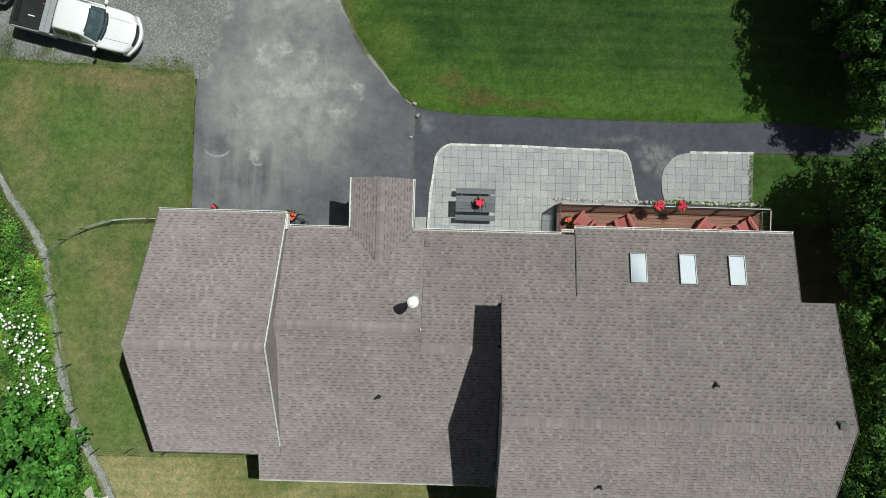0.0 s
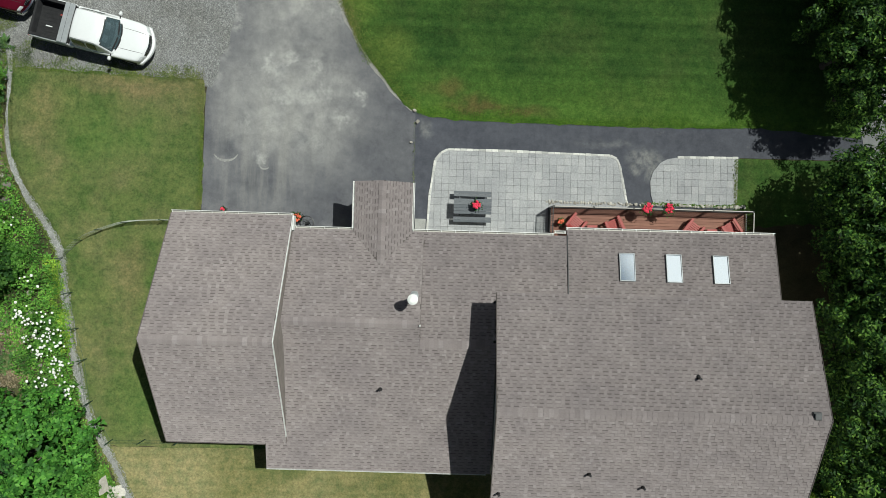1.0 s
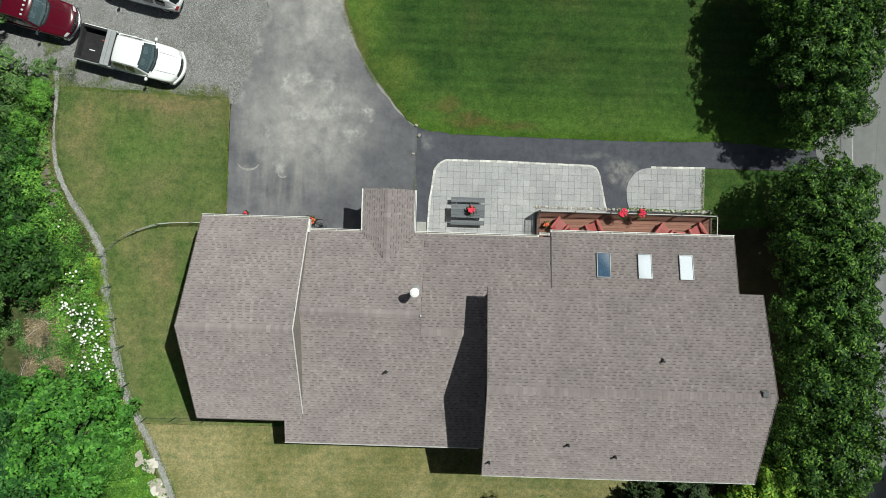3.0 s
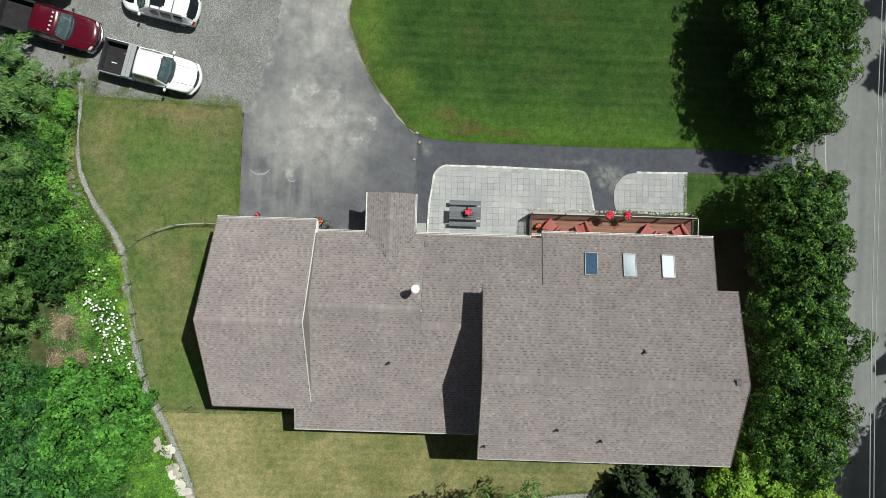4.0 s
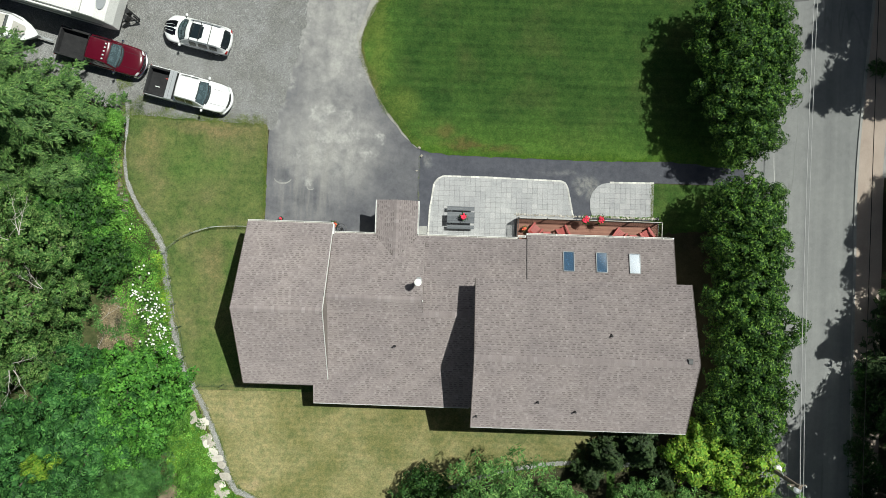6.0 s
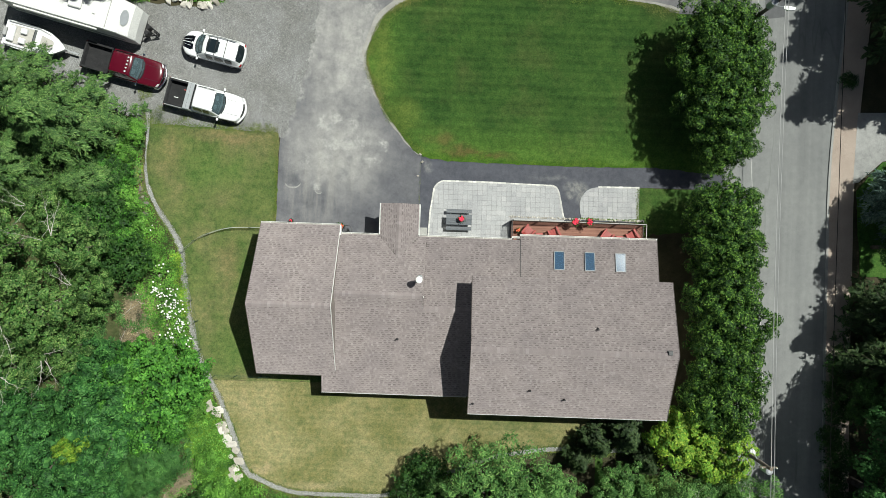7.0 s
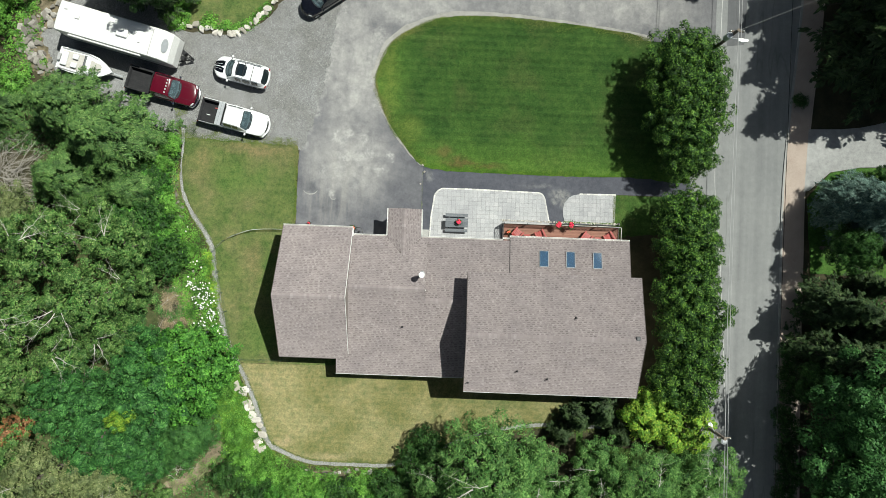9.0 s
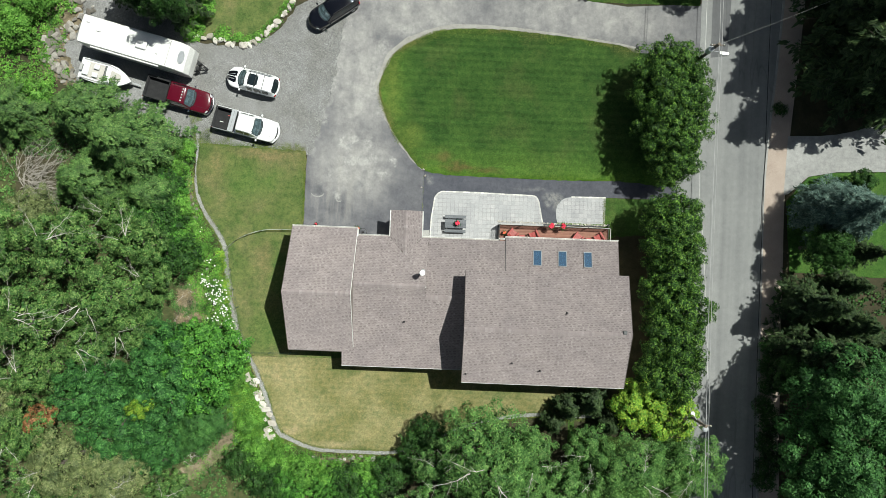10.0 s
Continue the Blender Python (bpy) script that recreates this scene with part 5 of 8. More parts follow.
plant(dense, [(-19.3, -10.2, 1.3), (-21.4, -12.6, 0.8), (-24.4, 1.6, 0.75), (-22.6, 0.2, 0.55), (-22.9, 4.0, 0.5), (-8.7, -20.6, 0.5), (-11.8, -20.8, 0.55), (-4.6, -20.9, 0.5), (-13.9, -19.4, 0.35)], 18)
M["leaf_feather"] = leaf_material("feathery_green_leaves", (0.030, 0.098, 0.026), (0.054, 0.152, 0.038), (0.098, 0.222, 0.062))
feather = broadleaf("feathery_shrub", "smooth dome of fine feathery green leaves", M["leaf_feather"], 3.2, 2.3, 150, 14, 0.24, 52, clump=0.34, base=0.0, size=0.22, aspect=0.12, up=0.1, category="shrub", core=0.82)
plant(feather, [(-19.4, -15.5, 1.05), (-21.2, -17.2, 0.8)], 19)
shrub = broadleaf("shrub", "bright green leafy shrub at the lawn's edge", M["leaf_shrub"], 2.2, 1.3, 46, 11, 0.13, 38, clump=0.4, base=0.05, group="edge shrubs", category="shrub", size=0.18)
plant(shrub, [(-16.9, -11.9, 0.8), (-20.6, -1.2, 0.8), (-21.8, 0.6, 1.0), (-22.6, 5.6, 0.8), (-22.2, 2.6, 1.0), (-21.9, 7.4, 0.7),
              (-12.6, -18.7, 1.0), (-10.6, -19.4, 1.1), (-14.8, -18.2, 1.0), (-8.2, -19.7, 1.0), (-15.9, -15.8, 0.7), (-5.6, -19.7, 1.0), (-34.8, 20.0, 1.3), (-36.4, 17.0, 1.3), (-34.5, 11.5, 1.2),
              (-20.9, 19.8, 0.8), (-22.2, 18.0, 0.7)], 8)
dark_shrub = broadleaf("shrub", "dark green dense shrub", M["leaf_maple"], 2.4, 1.4, 46, 11, 0.13, 39, clump=0.42, base=0.05, group="edge shrubs", category="shrub", size=0.18)
# the two at x 0.0 and -1.4 stand in for a tree's shaded side
plant(dark_shrub, [(-22.4, -1.5, 1.5), (-23.9, 2.4, 1.6), (-22.9, 0.9, 1.3), (-24.6, 0.8, 1.6), (-23.2, 4.6, 1.1), (-6.8, -20.4, 1.2), (-3.4, -19.8, 1.1), (-1.8, -19.0, 0.8), (-13.6, -20.6, 1.2), (0.0, -16.0, 1.2), (-1.4, -17.4, 1.1), (-23.5, 3.2, 1.1), (-16.0, -18.8, 1.0), (29.35, 13.2, 0.45), (29.3, -7.6, 0.75), (29.0, -9.1, 0.6), (29.4, -10.8, 0.8), (28.9, -12.6, 0.65), (29.3, -14.0, 0.8), (29.1, -15.8, 0.7), (29.5, -17.4, 0.9), (29.0, -19.2, 0.7)], 9)
hemlock = conifer("hemlock", "large feathery green conifer with drooping boughs", M["needle"], 9.8, 4.6, 19, 40, 0.24, 0.36, 7.5)
plant(hemlock, [(-25.7, 7.5, 0.94), (-29.4, 9.9, 0.8), (-29.2, 4.4, 0.72), (-24.2, 3.4, 0.6), (-35.6, 9.8, 0.7)], 10)
spruce = conifer("blue_spruce", "silvery blue spruce with dense stiff boughs", M["needle_blue"], 6.0, 2.7, 22, 41, 0.2, 0.12, 9, wild=0.15)
plant(spruce, [(32.7, 4.4, 1.1, 1.6), (34.7, 4.3, 1.05, 1.4)], 11)
pine = conifer("dark_conifer", "tall dark green conifer", M["needle_dark"], 14.0, 3.4, 19, 42, 0.36, 0.22, 2.3)
# the four small ones at x 10 to 15 stand in for a shaded gap
plant(pine, [(33.6, 20.6, 1.4), (11.6, -13.2, 0.42, 0.8), (13.4, -12.5, 0.5, 0.75), (10.4, -14.6, 0.34, 0.8), (15.0, -14.4, 0.4, 0.8), (36.8, 17.6, 1.3), (33.2, 15.9, 1.3), (36.4, 15.1, 1.2), (39.5, 15.8, 1.2), (35.6, 23.2, 1.5), (33.4, 25.0, 1.4), (33.5, -4.8, 0.7), (30.9, -7.4, 0.85), (-3.2, -21.4, 0.42), (-22.6, 19.7, 0.75), (-26.0, 20.5, 0.62), (-18.0, 23.5, 0.55), (30.8, -3.4, 0.75), (34.4, -1.8, 0.5), (36, -7, 0.7), (33.0, -7.2, 0.75), (36.5, 1.0, 0.4)], 12)
maple = broadleaf("maple_tree", "tall spreading green maple", M["leaf_maple"], 11.0, 4.2, 84, 24, 0.24, 43, clump=0.75, size=0.3, up=0.1)
elm = broadleaf("elm_tree", "tall spreading green tree across the street", M["leaf_elm"], 11.0, 4.2, 90, 26, 0.2, 48, clump=0.72, size=0.28, up=0.15)
plant(elm, [(31.1, -10.4, 0.95, 1.35), (30.8, -15.9, 0.95, 1.35), (36.4, -12.6, 1.0, 1.4), (32.6, -20.4, 0.95, 1.35)], 16)
plant(maple, [(31.8, 1.2, 0.5, 1.4), (36.0, 7.0, 0.3), (30.0, -9.4, 0.5, 1.3), (31.5, -17.4, 0.7, 1.3), (12.4, 24.8, 0.5), (22.0, 24.5, 0.55), (-22.3, 18.8, 0.55, 1.75), (-24.4, 20.4, 0.6, 1.4)], 13)
withered = broadleaf("withered_shrub", "withered reddish brown shrub in the woodland", M["leaf_brown"], 5.0, 1.1, 30, 9, 0.2, 44, clump=0.45, size=0.2, category="shrub")
plant(withered, [(-31.8, -15.2, 1.0)], 14)
plant(copy_thing(yellow, pose(0, 0, 0)), [(-22.7, -13.4, 0.42, 3.5)], 15)


def dead_brush(x, y, height, reach, n, turn, seed):
    """A heap of dead grey branches that lean and droop to one side."""
    rng = np.random.default_rng(seed)
    b = thing("dead_brush", "heap of dead grey branches with bare twigs", "shrub", pose(x, y, gz(x) + 0.02, 0, 0, turn))
    for i in range(n):
        bm = bmesh.new()
        a = rng.normal(0, 0.75)
        p = Vector((rng.normal(-0.5, 0.25) * reach, rng.normal(0, 0.35) * reach, 0.0))
        way = Vector((math.cos(a), math.sin(a), rng.uniform(0.4, 1.1) * height / reach)).normalized()
        r = rng.uniform(0.02, 0.045)
        for j in range(6):
            way = (way + Vector((rng.normal(0.05, 0.16), rng.normal(0, 0.2), -0.16))).normalized()
            q = p + way * reach * rng.uniform(0.18, 0.3)
            q.z = max(q.z, 0.1)
            add_tube(bm, p, q, r, r * 0.75, 4)
            for twig in range(3):
                t = (way + Vector((rng.normal(0, 0.55), rng.normal(0, 0.55), rng.normal(0, 0.25)))).normalized()
                e = q + t * reach * rng.uniform(0.1, 0.28)
                e.z = max(e.z, 0.08)
                add_tube(bm, q, e, r * 0.4, 0.004, 3)
            p, r = q, r * 0.72
        part("branch", bm, M["grey_bark"], b)


M["grey_bark"] = mottled("weathered_grey_bark", (0.20, 0.185, 0.16), (0.40, 0.375, 0.335), 3, 25, 0.9, 0.4)
dead_brush(-34.2, 4.6, 2.4, 2.7, 64, 12, 45)
dead_brush(-20.3, -18.6, 1.4, 1.2, 12, 40, 46)
dead_brush(-13.0, -19.0, 1.0, 0.8, 7, 0, 47)
region("brush_litter", ragged([(-36.6, 3.2), (-33.0, 3.0), (-31.6, 4.4), (-32.4, 6.2), (-36.6, 6.8)], 0.4), 0.032, M["soil"], "dark litter under dead branches", "ground")


# ---- patio ----
def clip_convex(poly, outline):
    """The part of a small polygon that lies inside a convex outline given anticlockwise."""
    for i in range(len(outline)):
        (ax, ay), (bx, by) = outline[i], outline[(i + 1) % len(outline)]
        out = []
        for k in range(len(poly)):
            p, q = poly[k], poly[(k + 1) % len(poly)]
            dp = (bx - ax) * (p[1] - ay) - (by - ay) * (p[0] - ax)
            dq = (bx - ax) * (q[1] - ay) - (by - ay) * (q[0] - ax)
            if dp >= 0:
                out.append(p)
            if dp * dq < 0:
                t = dp / (dp - dq)
                out.append((p[0] + t * (q[0] - p[0]), p[1] + t * (q[1] - p[1])))
        poly = out
        if len(poly) < 3:
            return []
    return poly


def area(poly):
    return abs(sum(a[0] * b[1] - b[0] * a[1] for a, b in zip(poly, poly[1:] + poly[:1]))) / 2


SLAB = 0.352
slab_bm = box(-SLAB / 2 + 0.005, SLAB / 2 - 0.005, -SLAB / 2 + 0.005, SLAB / 2 - 0.005, -0.03, 0.012, 0.004)
slab_mesh = from_bm("slab", slab_bm, M["slab"])


def patio(name, outline, skip, label, seed):
    rnd = random.Random(seed)
    base = region(name, outline, 0.03, M["joint"], label, "patio", 0.03)
    xs, ys = [p[0] for p in outline], [p[1] for p in outline]
    nx, ny = int((max(xs) - min(xs)) / SLAB) + 2, int((max(ys) - min(ys)) / SLAB) + 2
    for i in range(nx):
        for j in range(ny):
            x, y = min(xs) + (i + 0.35) * SLAB, min(ys) + (j + 0.4) * SLAB
            if skip(x, y):
                continue
            h = SLAB / 2
            sq = [(x - h, y - h), (x + h, y - h), (x + h, y + h), (x - h, y + h)]
            cut_sq = clip_convex(sq, outline)
            if len(cut_sq) < 3 or area(cut_sq) < 0.006:
                continue
            z = gz(x) + 0.04 + rnd.uniform(-0.003, 0.004)
            if area(cut_sq) > SLAB * SLAB * 0.985:
                ob = new("slab", slab_mesh)
                ob.matrix_world = pose(x, y, z, rnd.uniform(-0.5, 0.5), SLOPE + rnd.uniform(-0.5, 0.5), rnd.uniform(-0.6, 0.6))
            else:
                cx, cy = sum(p[0] for p in cut_sq) / len(cut_sq), sum(p[1] for p in cut_sq) / len(cut_sq)
                small = [((p[0] - cx) * 0.97, (p[1] - cy) * 0.97) for p in cut_sq]
                ob = new("slab", from_bm("slab", prism(small, -0.03, 0.012), M["slab"]))
                ob.matrix_world = pose(cx, cy, z, 0, SLOPE, 0)
            ob.parent = base
    return base


def edging(base, line, width, seed, piece=0.3):
    """Pale edging stones set end to end along a line."""
    rnd = random.Random(seed)
    for a, b in zip(line, line[1:]):
        a, b = Vector(a), Vector(b)
        n = max(1, round((b - a).length / piece))
        for i in range(n):
            p, q = a.lerp(b, i / n), a.lerp(b, (i + 1) / n)
            c, l = (p + q) / 2, (q - p).length
            w = width * rnd.uniform(0.8, 1.15)
            ob = new("edging_stone", from_bm("edging_stone", box(-l / 2 + 0.006, l / 2 - 0.006, -w / 2, w / 2, -0.04, 0.035, 0.015), M["edging"]))
            ob.matrix_world = pose(c.x, c.y, gz(c.x) + 0.04, 0, SLOPE, math.degrees(math.atan2((q - p).y, (q - p).x)))
            ob.parent = base


P1 = [(9.09, 0.8), (9.09, 2.36), (8.64, 4.37), (8.5, 4.68), (8.16, 4.84), (2.94, 4.91), (0.17, 4.9), (-0.16, 4.72), (-0.43, 4.36), (-0.66, 2.66), (-0.74, 0.8)]
p1 = patio("patio", P1, lambda x, y: x > 5.35 and y < 2.15, "pale grey square slab patio with a light stone edge", 51)
edging(p1, P1[1:], 0.12, 52)
P2 = [(14.52, 2.42), (14.52, 4.92), (11.5, 4.86), (11.0, 4.76), (10.66, 4.56), (10.3, 4.1), (10.18, 3.65), (10.22, 3.0), (10.42, 2.42)]
p2 = patio("patio", P2, lambda x, y: False, "smaller grey slab patio beside the grass", 53)
edging(p2, P2[1:3], 0.12, 54)
tagged(new("entrance_step", from_bm("entrance_step", box(-1.34, -0.82, 0.72, 1.46, gz(-1) - 0.02, gz(-1) + 0.12, 0.015), M["kerb"])), "pale concrete step beside the porch", "step")


# ---- deck ----
DX0, DX1, DY0, DY1, DZ = 5.22, 14.7, 0.74, 2.22, 0.06
deck = thing("deck", "red-brown wooden deck with black balusters along the sun room", "deck")
for i in range(11):
    y = DY0 + i * 0.136
    b = part("board", box(DX0, DX1, y, y + 0.128, DZ - 0.03, DZ, 0.004), M["board"], deck)
part("frame", box(DX0 + 0.05, DX1 - 0.05, DY0 + 0.05, DY1 - 0.05, DZ - 0.24, DZ - 0.035), M["board"], deck)
posts = [(DX0 + 0.04, DY1 - 0.03)] + [(DX0 + 0.04 + (DX1 - DX0 - 0.08) * k / 5, DY1 - 0.03) for k in range(1, 6)] + [(DX1 - 0.04, 0.85), (DX0 + 0.04, 0.85)]
post_mesh = from_bm("post", box(-0.045, 0.045, -0.045, 0.045, -0.75, 1.0, 0.006), M["dark_metal"])
for x, y in posts:
    part("post", post_mesh, None, deck).matrix_world = Matrix.Translation((x, y, DZ))
for (xa, ya), (xb, yb) in (((DX0, DY1), (DX1, DY1)), ((DX0, 0.8), (DX0, DY1)), ((DX1, 0.8), (DX1, DY1))):
    if ya == yb:
        part("top_rail", box(xa, xb, ya - 0.05, ya - 0.005, DZ + 0.97, DZ + 1.0, 0.005), M["rail"], deck, "weathered grey top rail")
        part("bottom_rail", box(xa, xb, ya - 0.05, ya - 0.01, DZ + 0.08, DZ + 0.12), M["dark_metal"], deck)
    else:
        part("top_rail", box(xa - 0.022, xa + 0.022, ya, yb - 0.08, DZ + 0.97, DZ + 1.0, 0.005), M["rail" if xa > 10 else "dark_metal"], deck)
        part("bottom_rail", box(xa - 0.02, xa + 0.02, ya, yb - 0.08, DZ + 0.08, DZ + 0.12), M["dark_metal"], deck)
bal = from_bm("baluster", box(-0.011, 0.011, -0.011, 0.011, 0.1, 0.97), M["dark_metal"])
for k in range(84):
    part("baluster", bal, None, deck).matrix_world = Matrix.Translation((DX0 + 0.08 + (DX1 - DX0 - 0.16) * k / 83, DY1 - 0.03, DZ))
for x in (DX0, DX1):
    for k in range(12):
        part("baluster", bal, None, deck).matrix_world = Matrix.Translation((x, 0.86 + k * 0.107, DZ))


def adirondack():
    c = thing("deck_chair", "red wooden slatted garden chair on the deck", "chair", group="deck chairs")
    for k in range(6):
        y = -0.25 + k * 0.1
        s = part("seat_slat", box(-0.04, 0.04, -0.26, 0.26, -0.01, 0.012, 0.004), M["chair_red"], c)
        s.matrix_world = pose(0.22 - k * 0.088, 0, 0.34 - k * 0.022, 0, 14, 0)
    for k in range(5):
        y = -0.22 + k * 0.11
        h = 0.74 - 0.05 * abs(k - 2)
        s = part("back_slat", box(-0.012, 0.012, -0.05, 0.05, 0, h, 0.006), M["chair_red"], c)
        s.matrix_world = pose(-0.24, y, 0.24, 0, -28, 0)
    for y in (-0.33, 0.33):
        part("arm", box(-0.42, 0.34, y - 0.065, y + 0.065, 0.52, 0.545, 0.012), M["chair_red"], c)
        part("leg", box(0.22, 0.31, y - 0.018 - 0.03 * (y > 0) + 0.0, y + 0.018, 0, 0.52), M["chair_red"], c)
        part("leg", box(-0.42, 0.28, y - 0.02, y + 0.01, 0.08, 0.2), M["chair_red"], c)
        part("leg", box(-0.44, -0.36, y - 0.02, y + 0.01, 0, 0.52), M["chair_red"], c)
    return c


chair = adirondack()
for i, (x, y, a) in enumerate(((6.45, 1.46, 52), (8.25, 1.40, 118), (12.08, 1.34, 55), (13.84, 1.4, 125))):
    m = pose(x, y, DZ, 0, 0, a)
    if i == 0:
        first = m
    else:
        copy_thing(chair, m)
chair.matrix_basis = first


def side_table(x, y):
    t = thing("side_table", "low red wooden side table between deck chairs", "table", pose(x, y, DZ), "deck tables")
    for k in range(4):
        part("tabletop_board", box(-0.24, 0.24, -0.22 + k * 0.11, -0.12 + k * 0.11, 0.42, 0.445, 0.004), M["chair_red"], t)
    for a in (-0.2, 0.2):
        for b in (-0.17, 0.17):
            part("leg", box(a - 0.025, a + 0.025, b - 0.025, b + 0.025, 0, 0.42), M["chair_red"], t)


side_table(7.2, 1.15)
side_table(12.95, 1.12)


def flowers(name, label, m, mat, n, spread, seed, pot=True, head=0.06, leafmat=None):
    """A pot of leaves with round flower heads over them."""
    rng = np.random.default_rng(seed)
    f = thing(name, label, "plant", m, "potted flowers")
    if pot:
        part("pot", tube((0, 0, 0), (0, 0, 0.22), 0.10, 0.14, 14), M["pot"], f)
    k = 160
    c = rng.normal(0, 1, (k, 3)) * np.array([spread * 0.5, spread * 0.5, 0.06]) + np.array([0, 0, 0.28])
    part("foliage", leaf_cloud("foliage", c, rng.normal(0, 0.5, (k, 3)) + np.array([0, 0, 1]), np.full(k, 0.09), 0.8, leafmat or M["leaf_maple"], rng), None, f)
    bm = bmesh.new()
    for i in range(n):
        a, r = rng.uniform(0, 6.28), spread * math.sqrt(rng.random()) * 0.85
        s = head * rng.uniform(0.7, 1.25)
        bmesh.ops.create_icosphere(bm, subdivisions=1, radius=s, matrix=Matrix.Translation((r * math.cos(a), r * math.sin(a), 0.38 + rng.uniform(-0.05, 0.08))) @ Matrix.Diagonal((1, 1, 0.6, 1)))
    for v in bm.verts:
        v.co += noise.noise_vector(v.co * 30) * 0.02
    part("blossom", bm, mat, f)
    return f


# ---- picnic table ----
def picnic_table(x, y, z, turn):
    t = thing("picnic_table", "grey wooden picnic table with two benches on the patio", "table", pose(x, y, z, 0, SLOPE, turn))
    for k in range(5):
        part("tabletop_board", box(-0.91, 0.91, -0.37 + k * 0.148, -0.228 + k * 0.148, 0.72, 0.755, 0.005), M["table_grey"], t)
    for s in (-1, 1):
        for k in range(2):
            y0 = s * 0.62 + k * 0.13 - 0.13
            part("bench_board", box(-0.91, 0.91, y0, y0 + 0.124, 0.42, 0.455, 0.005), M["table_grey"], t)
    for xx in (-0.62, 0.62):
        part("crossbar", box(xx - 0.02, xx + 0.02, -0.74, 0.74, 0.33, 0.42), M["table_grey"], t)
        part("crossbar", box(xx - 0.02, xx + 0.02, -0.34, 0.34, 0.64, 0.72), M["table_grey"], t)
        for s in (-1, 1):
            part("leg", tube((xx, s * 0.60, 0.0), (xx, s * 0.22, 0.72), 0.045, n=4), M["table_grey"], t)


TZ = gz(1.4) + 0.05
picnic_table(1.42, 2.1, TZ, 0)
flowers("potted_flowers", "bowl of red flowers on the picnic table", pose(1.6, 2.16, TZ + 0.755), M["petal_red"], 34, 0.2, 61)
flowers("potted_flowers", "basket of red geraniums hung on the deck rail", pose(9.63, 2.2, DZ + 0.78), M["petal_red"], 30, 0.26, 62, False)
flowers("potted_flowers", "basket of red geraniums hung on the deck rail", pose(10.64, 2.2, DZ + 0.78), M["petal_red"], 30, 0.26, 63, False)
flowers("potted_flowers", "pot of orange flowers standing on the deck", pose(5.7, 1.5, DZ), M["petal_orange"], 14, 0.16, 64)
flowers("potted_flowers", "tall pot of orange and red flowers by the garage", pose(-7.05, 1.35, gz(-7) + 0.02), M["petal_orange"], 24, 0.22, 65)
flowers("potted_flowers", "pot of red flowers in front of the garage", pose(-10.6, 1.62, gz(-10.6) + 0.02), M["petal_red"], 8, 0.1, 66, True, 0.05)


def hose_reel(x, y):
    h = thing("hose_reel", "round black spoked hose reel by the house wall", "hose reel", pose(x, y, gz(x) + 0.01))
    for z, r in ((0.75, 0.33), (0.55, 0.33)):
        bm = bmesh.new()
        n = 24
        for i in range(n):
            a, b = 2 * math.pi * i / n, 2 * math.pi * (i + 1) / n
            add_tube(bm, (r * math.cos(a), r * math.sin(a), z), (r * math.cos(b), r * math.sin(b), z), 0.016, 0.016, 5)
        part("rim", bm, M["dark_metal"], h)
    for i in range(9):
        a = 2 * math.pi * i / 9
        part("spoke", tube((0, 0, 0.75), (0.33 * math.cos(a), 0.33 * math.sin(a), 0.75), 0.008, n=5), M["dark_metal"], h)
    part("hub", tube((0, 0, 0), (0, 0, 0.8), 0.05, n=10), M["dark_metal"], h)
    return h


hose_reel(-6.5, 1.08)
part("pole", tube((0, 0, 0), (0, 0, 1.3), 0.02), M["dark_metal"], thing("garden_stake", "thin black metal stake by the house wall", "stake", pose(-6.95, 1.5, gz(-7))))


# ---- stones ----
def rock_mesh(seed, squash=0.6):
    bm = bmesh.new()
    bmesh.ops.create_icosphere(bm, subdivisions=2, radius=0.5)
    cuts = [(Vector((math.cos(seed * 2.1 + k * 1.7), math.sin(seed * 2.1 + k * 1.7), 0.5 * math.sin(k * 2.3 + seed))).normalized(), 0.27 + 0.07 * math.sin(seed * 5 + k * 3)) for k in range(6)]
    off = Vector((seed * 7.3, seed * 3.1, seed))
    for v in bm.verts:
        v.co *= 1 + 0.35 * noise.noise(v.co * 2.2 + off) + 0.12 * noise.noise(v.co * 6 + off)
        for way, far in cuts:
            over = v.co.dot(way) - far
            if over > 0:
                v.co -= way * over * 0.85
        v.co.z = min(v.co.z, 0.26 + 0.03 * v.co.x) * squash * 1.6
    return bm


rock_shapes = {k: [from_bm("rock", rock_mesh(i + 1), M[k]) for i in range(5)] for k in ("stone", "pale_stone")}


def rocks(spots, kind, label, seed, group):
    rnd = random.Random(seed)
    for x, y, s in spots:
        ob = new("rock", rnd.choice(rock_shapes[kind]))
        ob.matrix_world = pose(x, y, gz(x) + 0.04 + s * 0.14, rnd.uniform(-12, 12), rnd.uniform(-12, 12), rnd.uniform(0, 360)) @ Matrix.Diagonal((s * rnd.uniform(0.9, 1.4), s * rnd.uniform(0.8, 1.1), s * rnd.uniform(0.8, 1.1), 1))
        tagged(ob, label, "rock", group)


def along(line, n, side, lo, hi, seed):
    rnd = random.Random(seed)
    pts = curve_through(line, 12, False)
    for i in range(n):
        f = i * (len(pts) - 1) / max(1, n - 1)
        k = min(len(pts) - 2, int(f))
        p = Vector(pts[k]).lerp(Vector(pts[k + 1]), f - k)
        yield p[0] + rnd.uniform(-side, side), p[1] + rnd.uniform(-side, side), rnd.uniform(lo, hi)


rocks(along([(5.1, 2.47), (10, 2.49), (14.9, 2.51)], 84, 0.05, 0.13, 0.22, 71), "pale_stone", "small pale stone in the row below the deck", 71, "deck border stones")
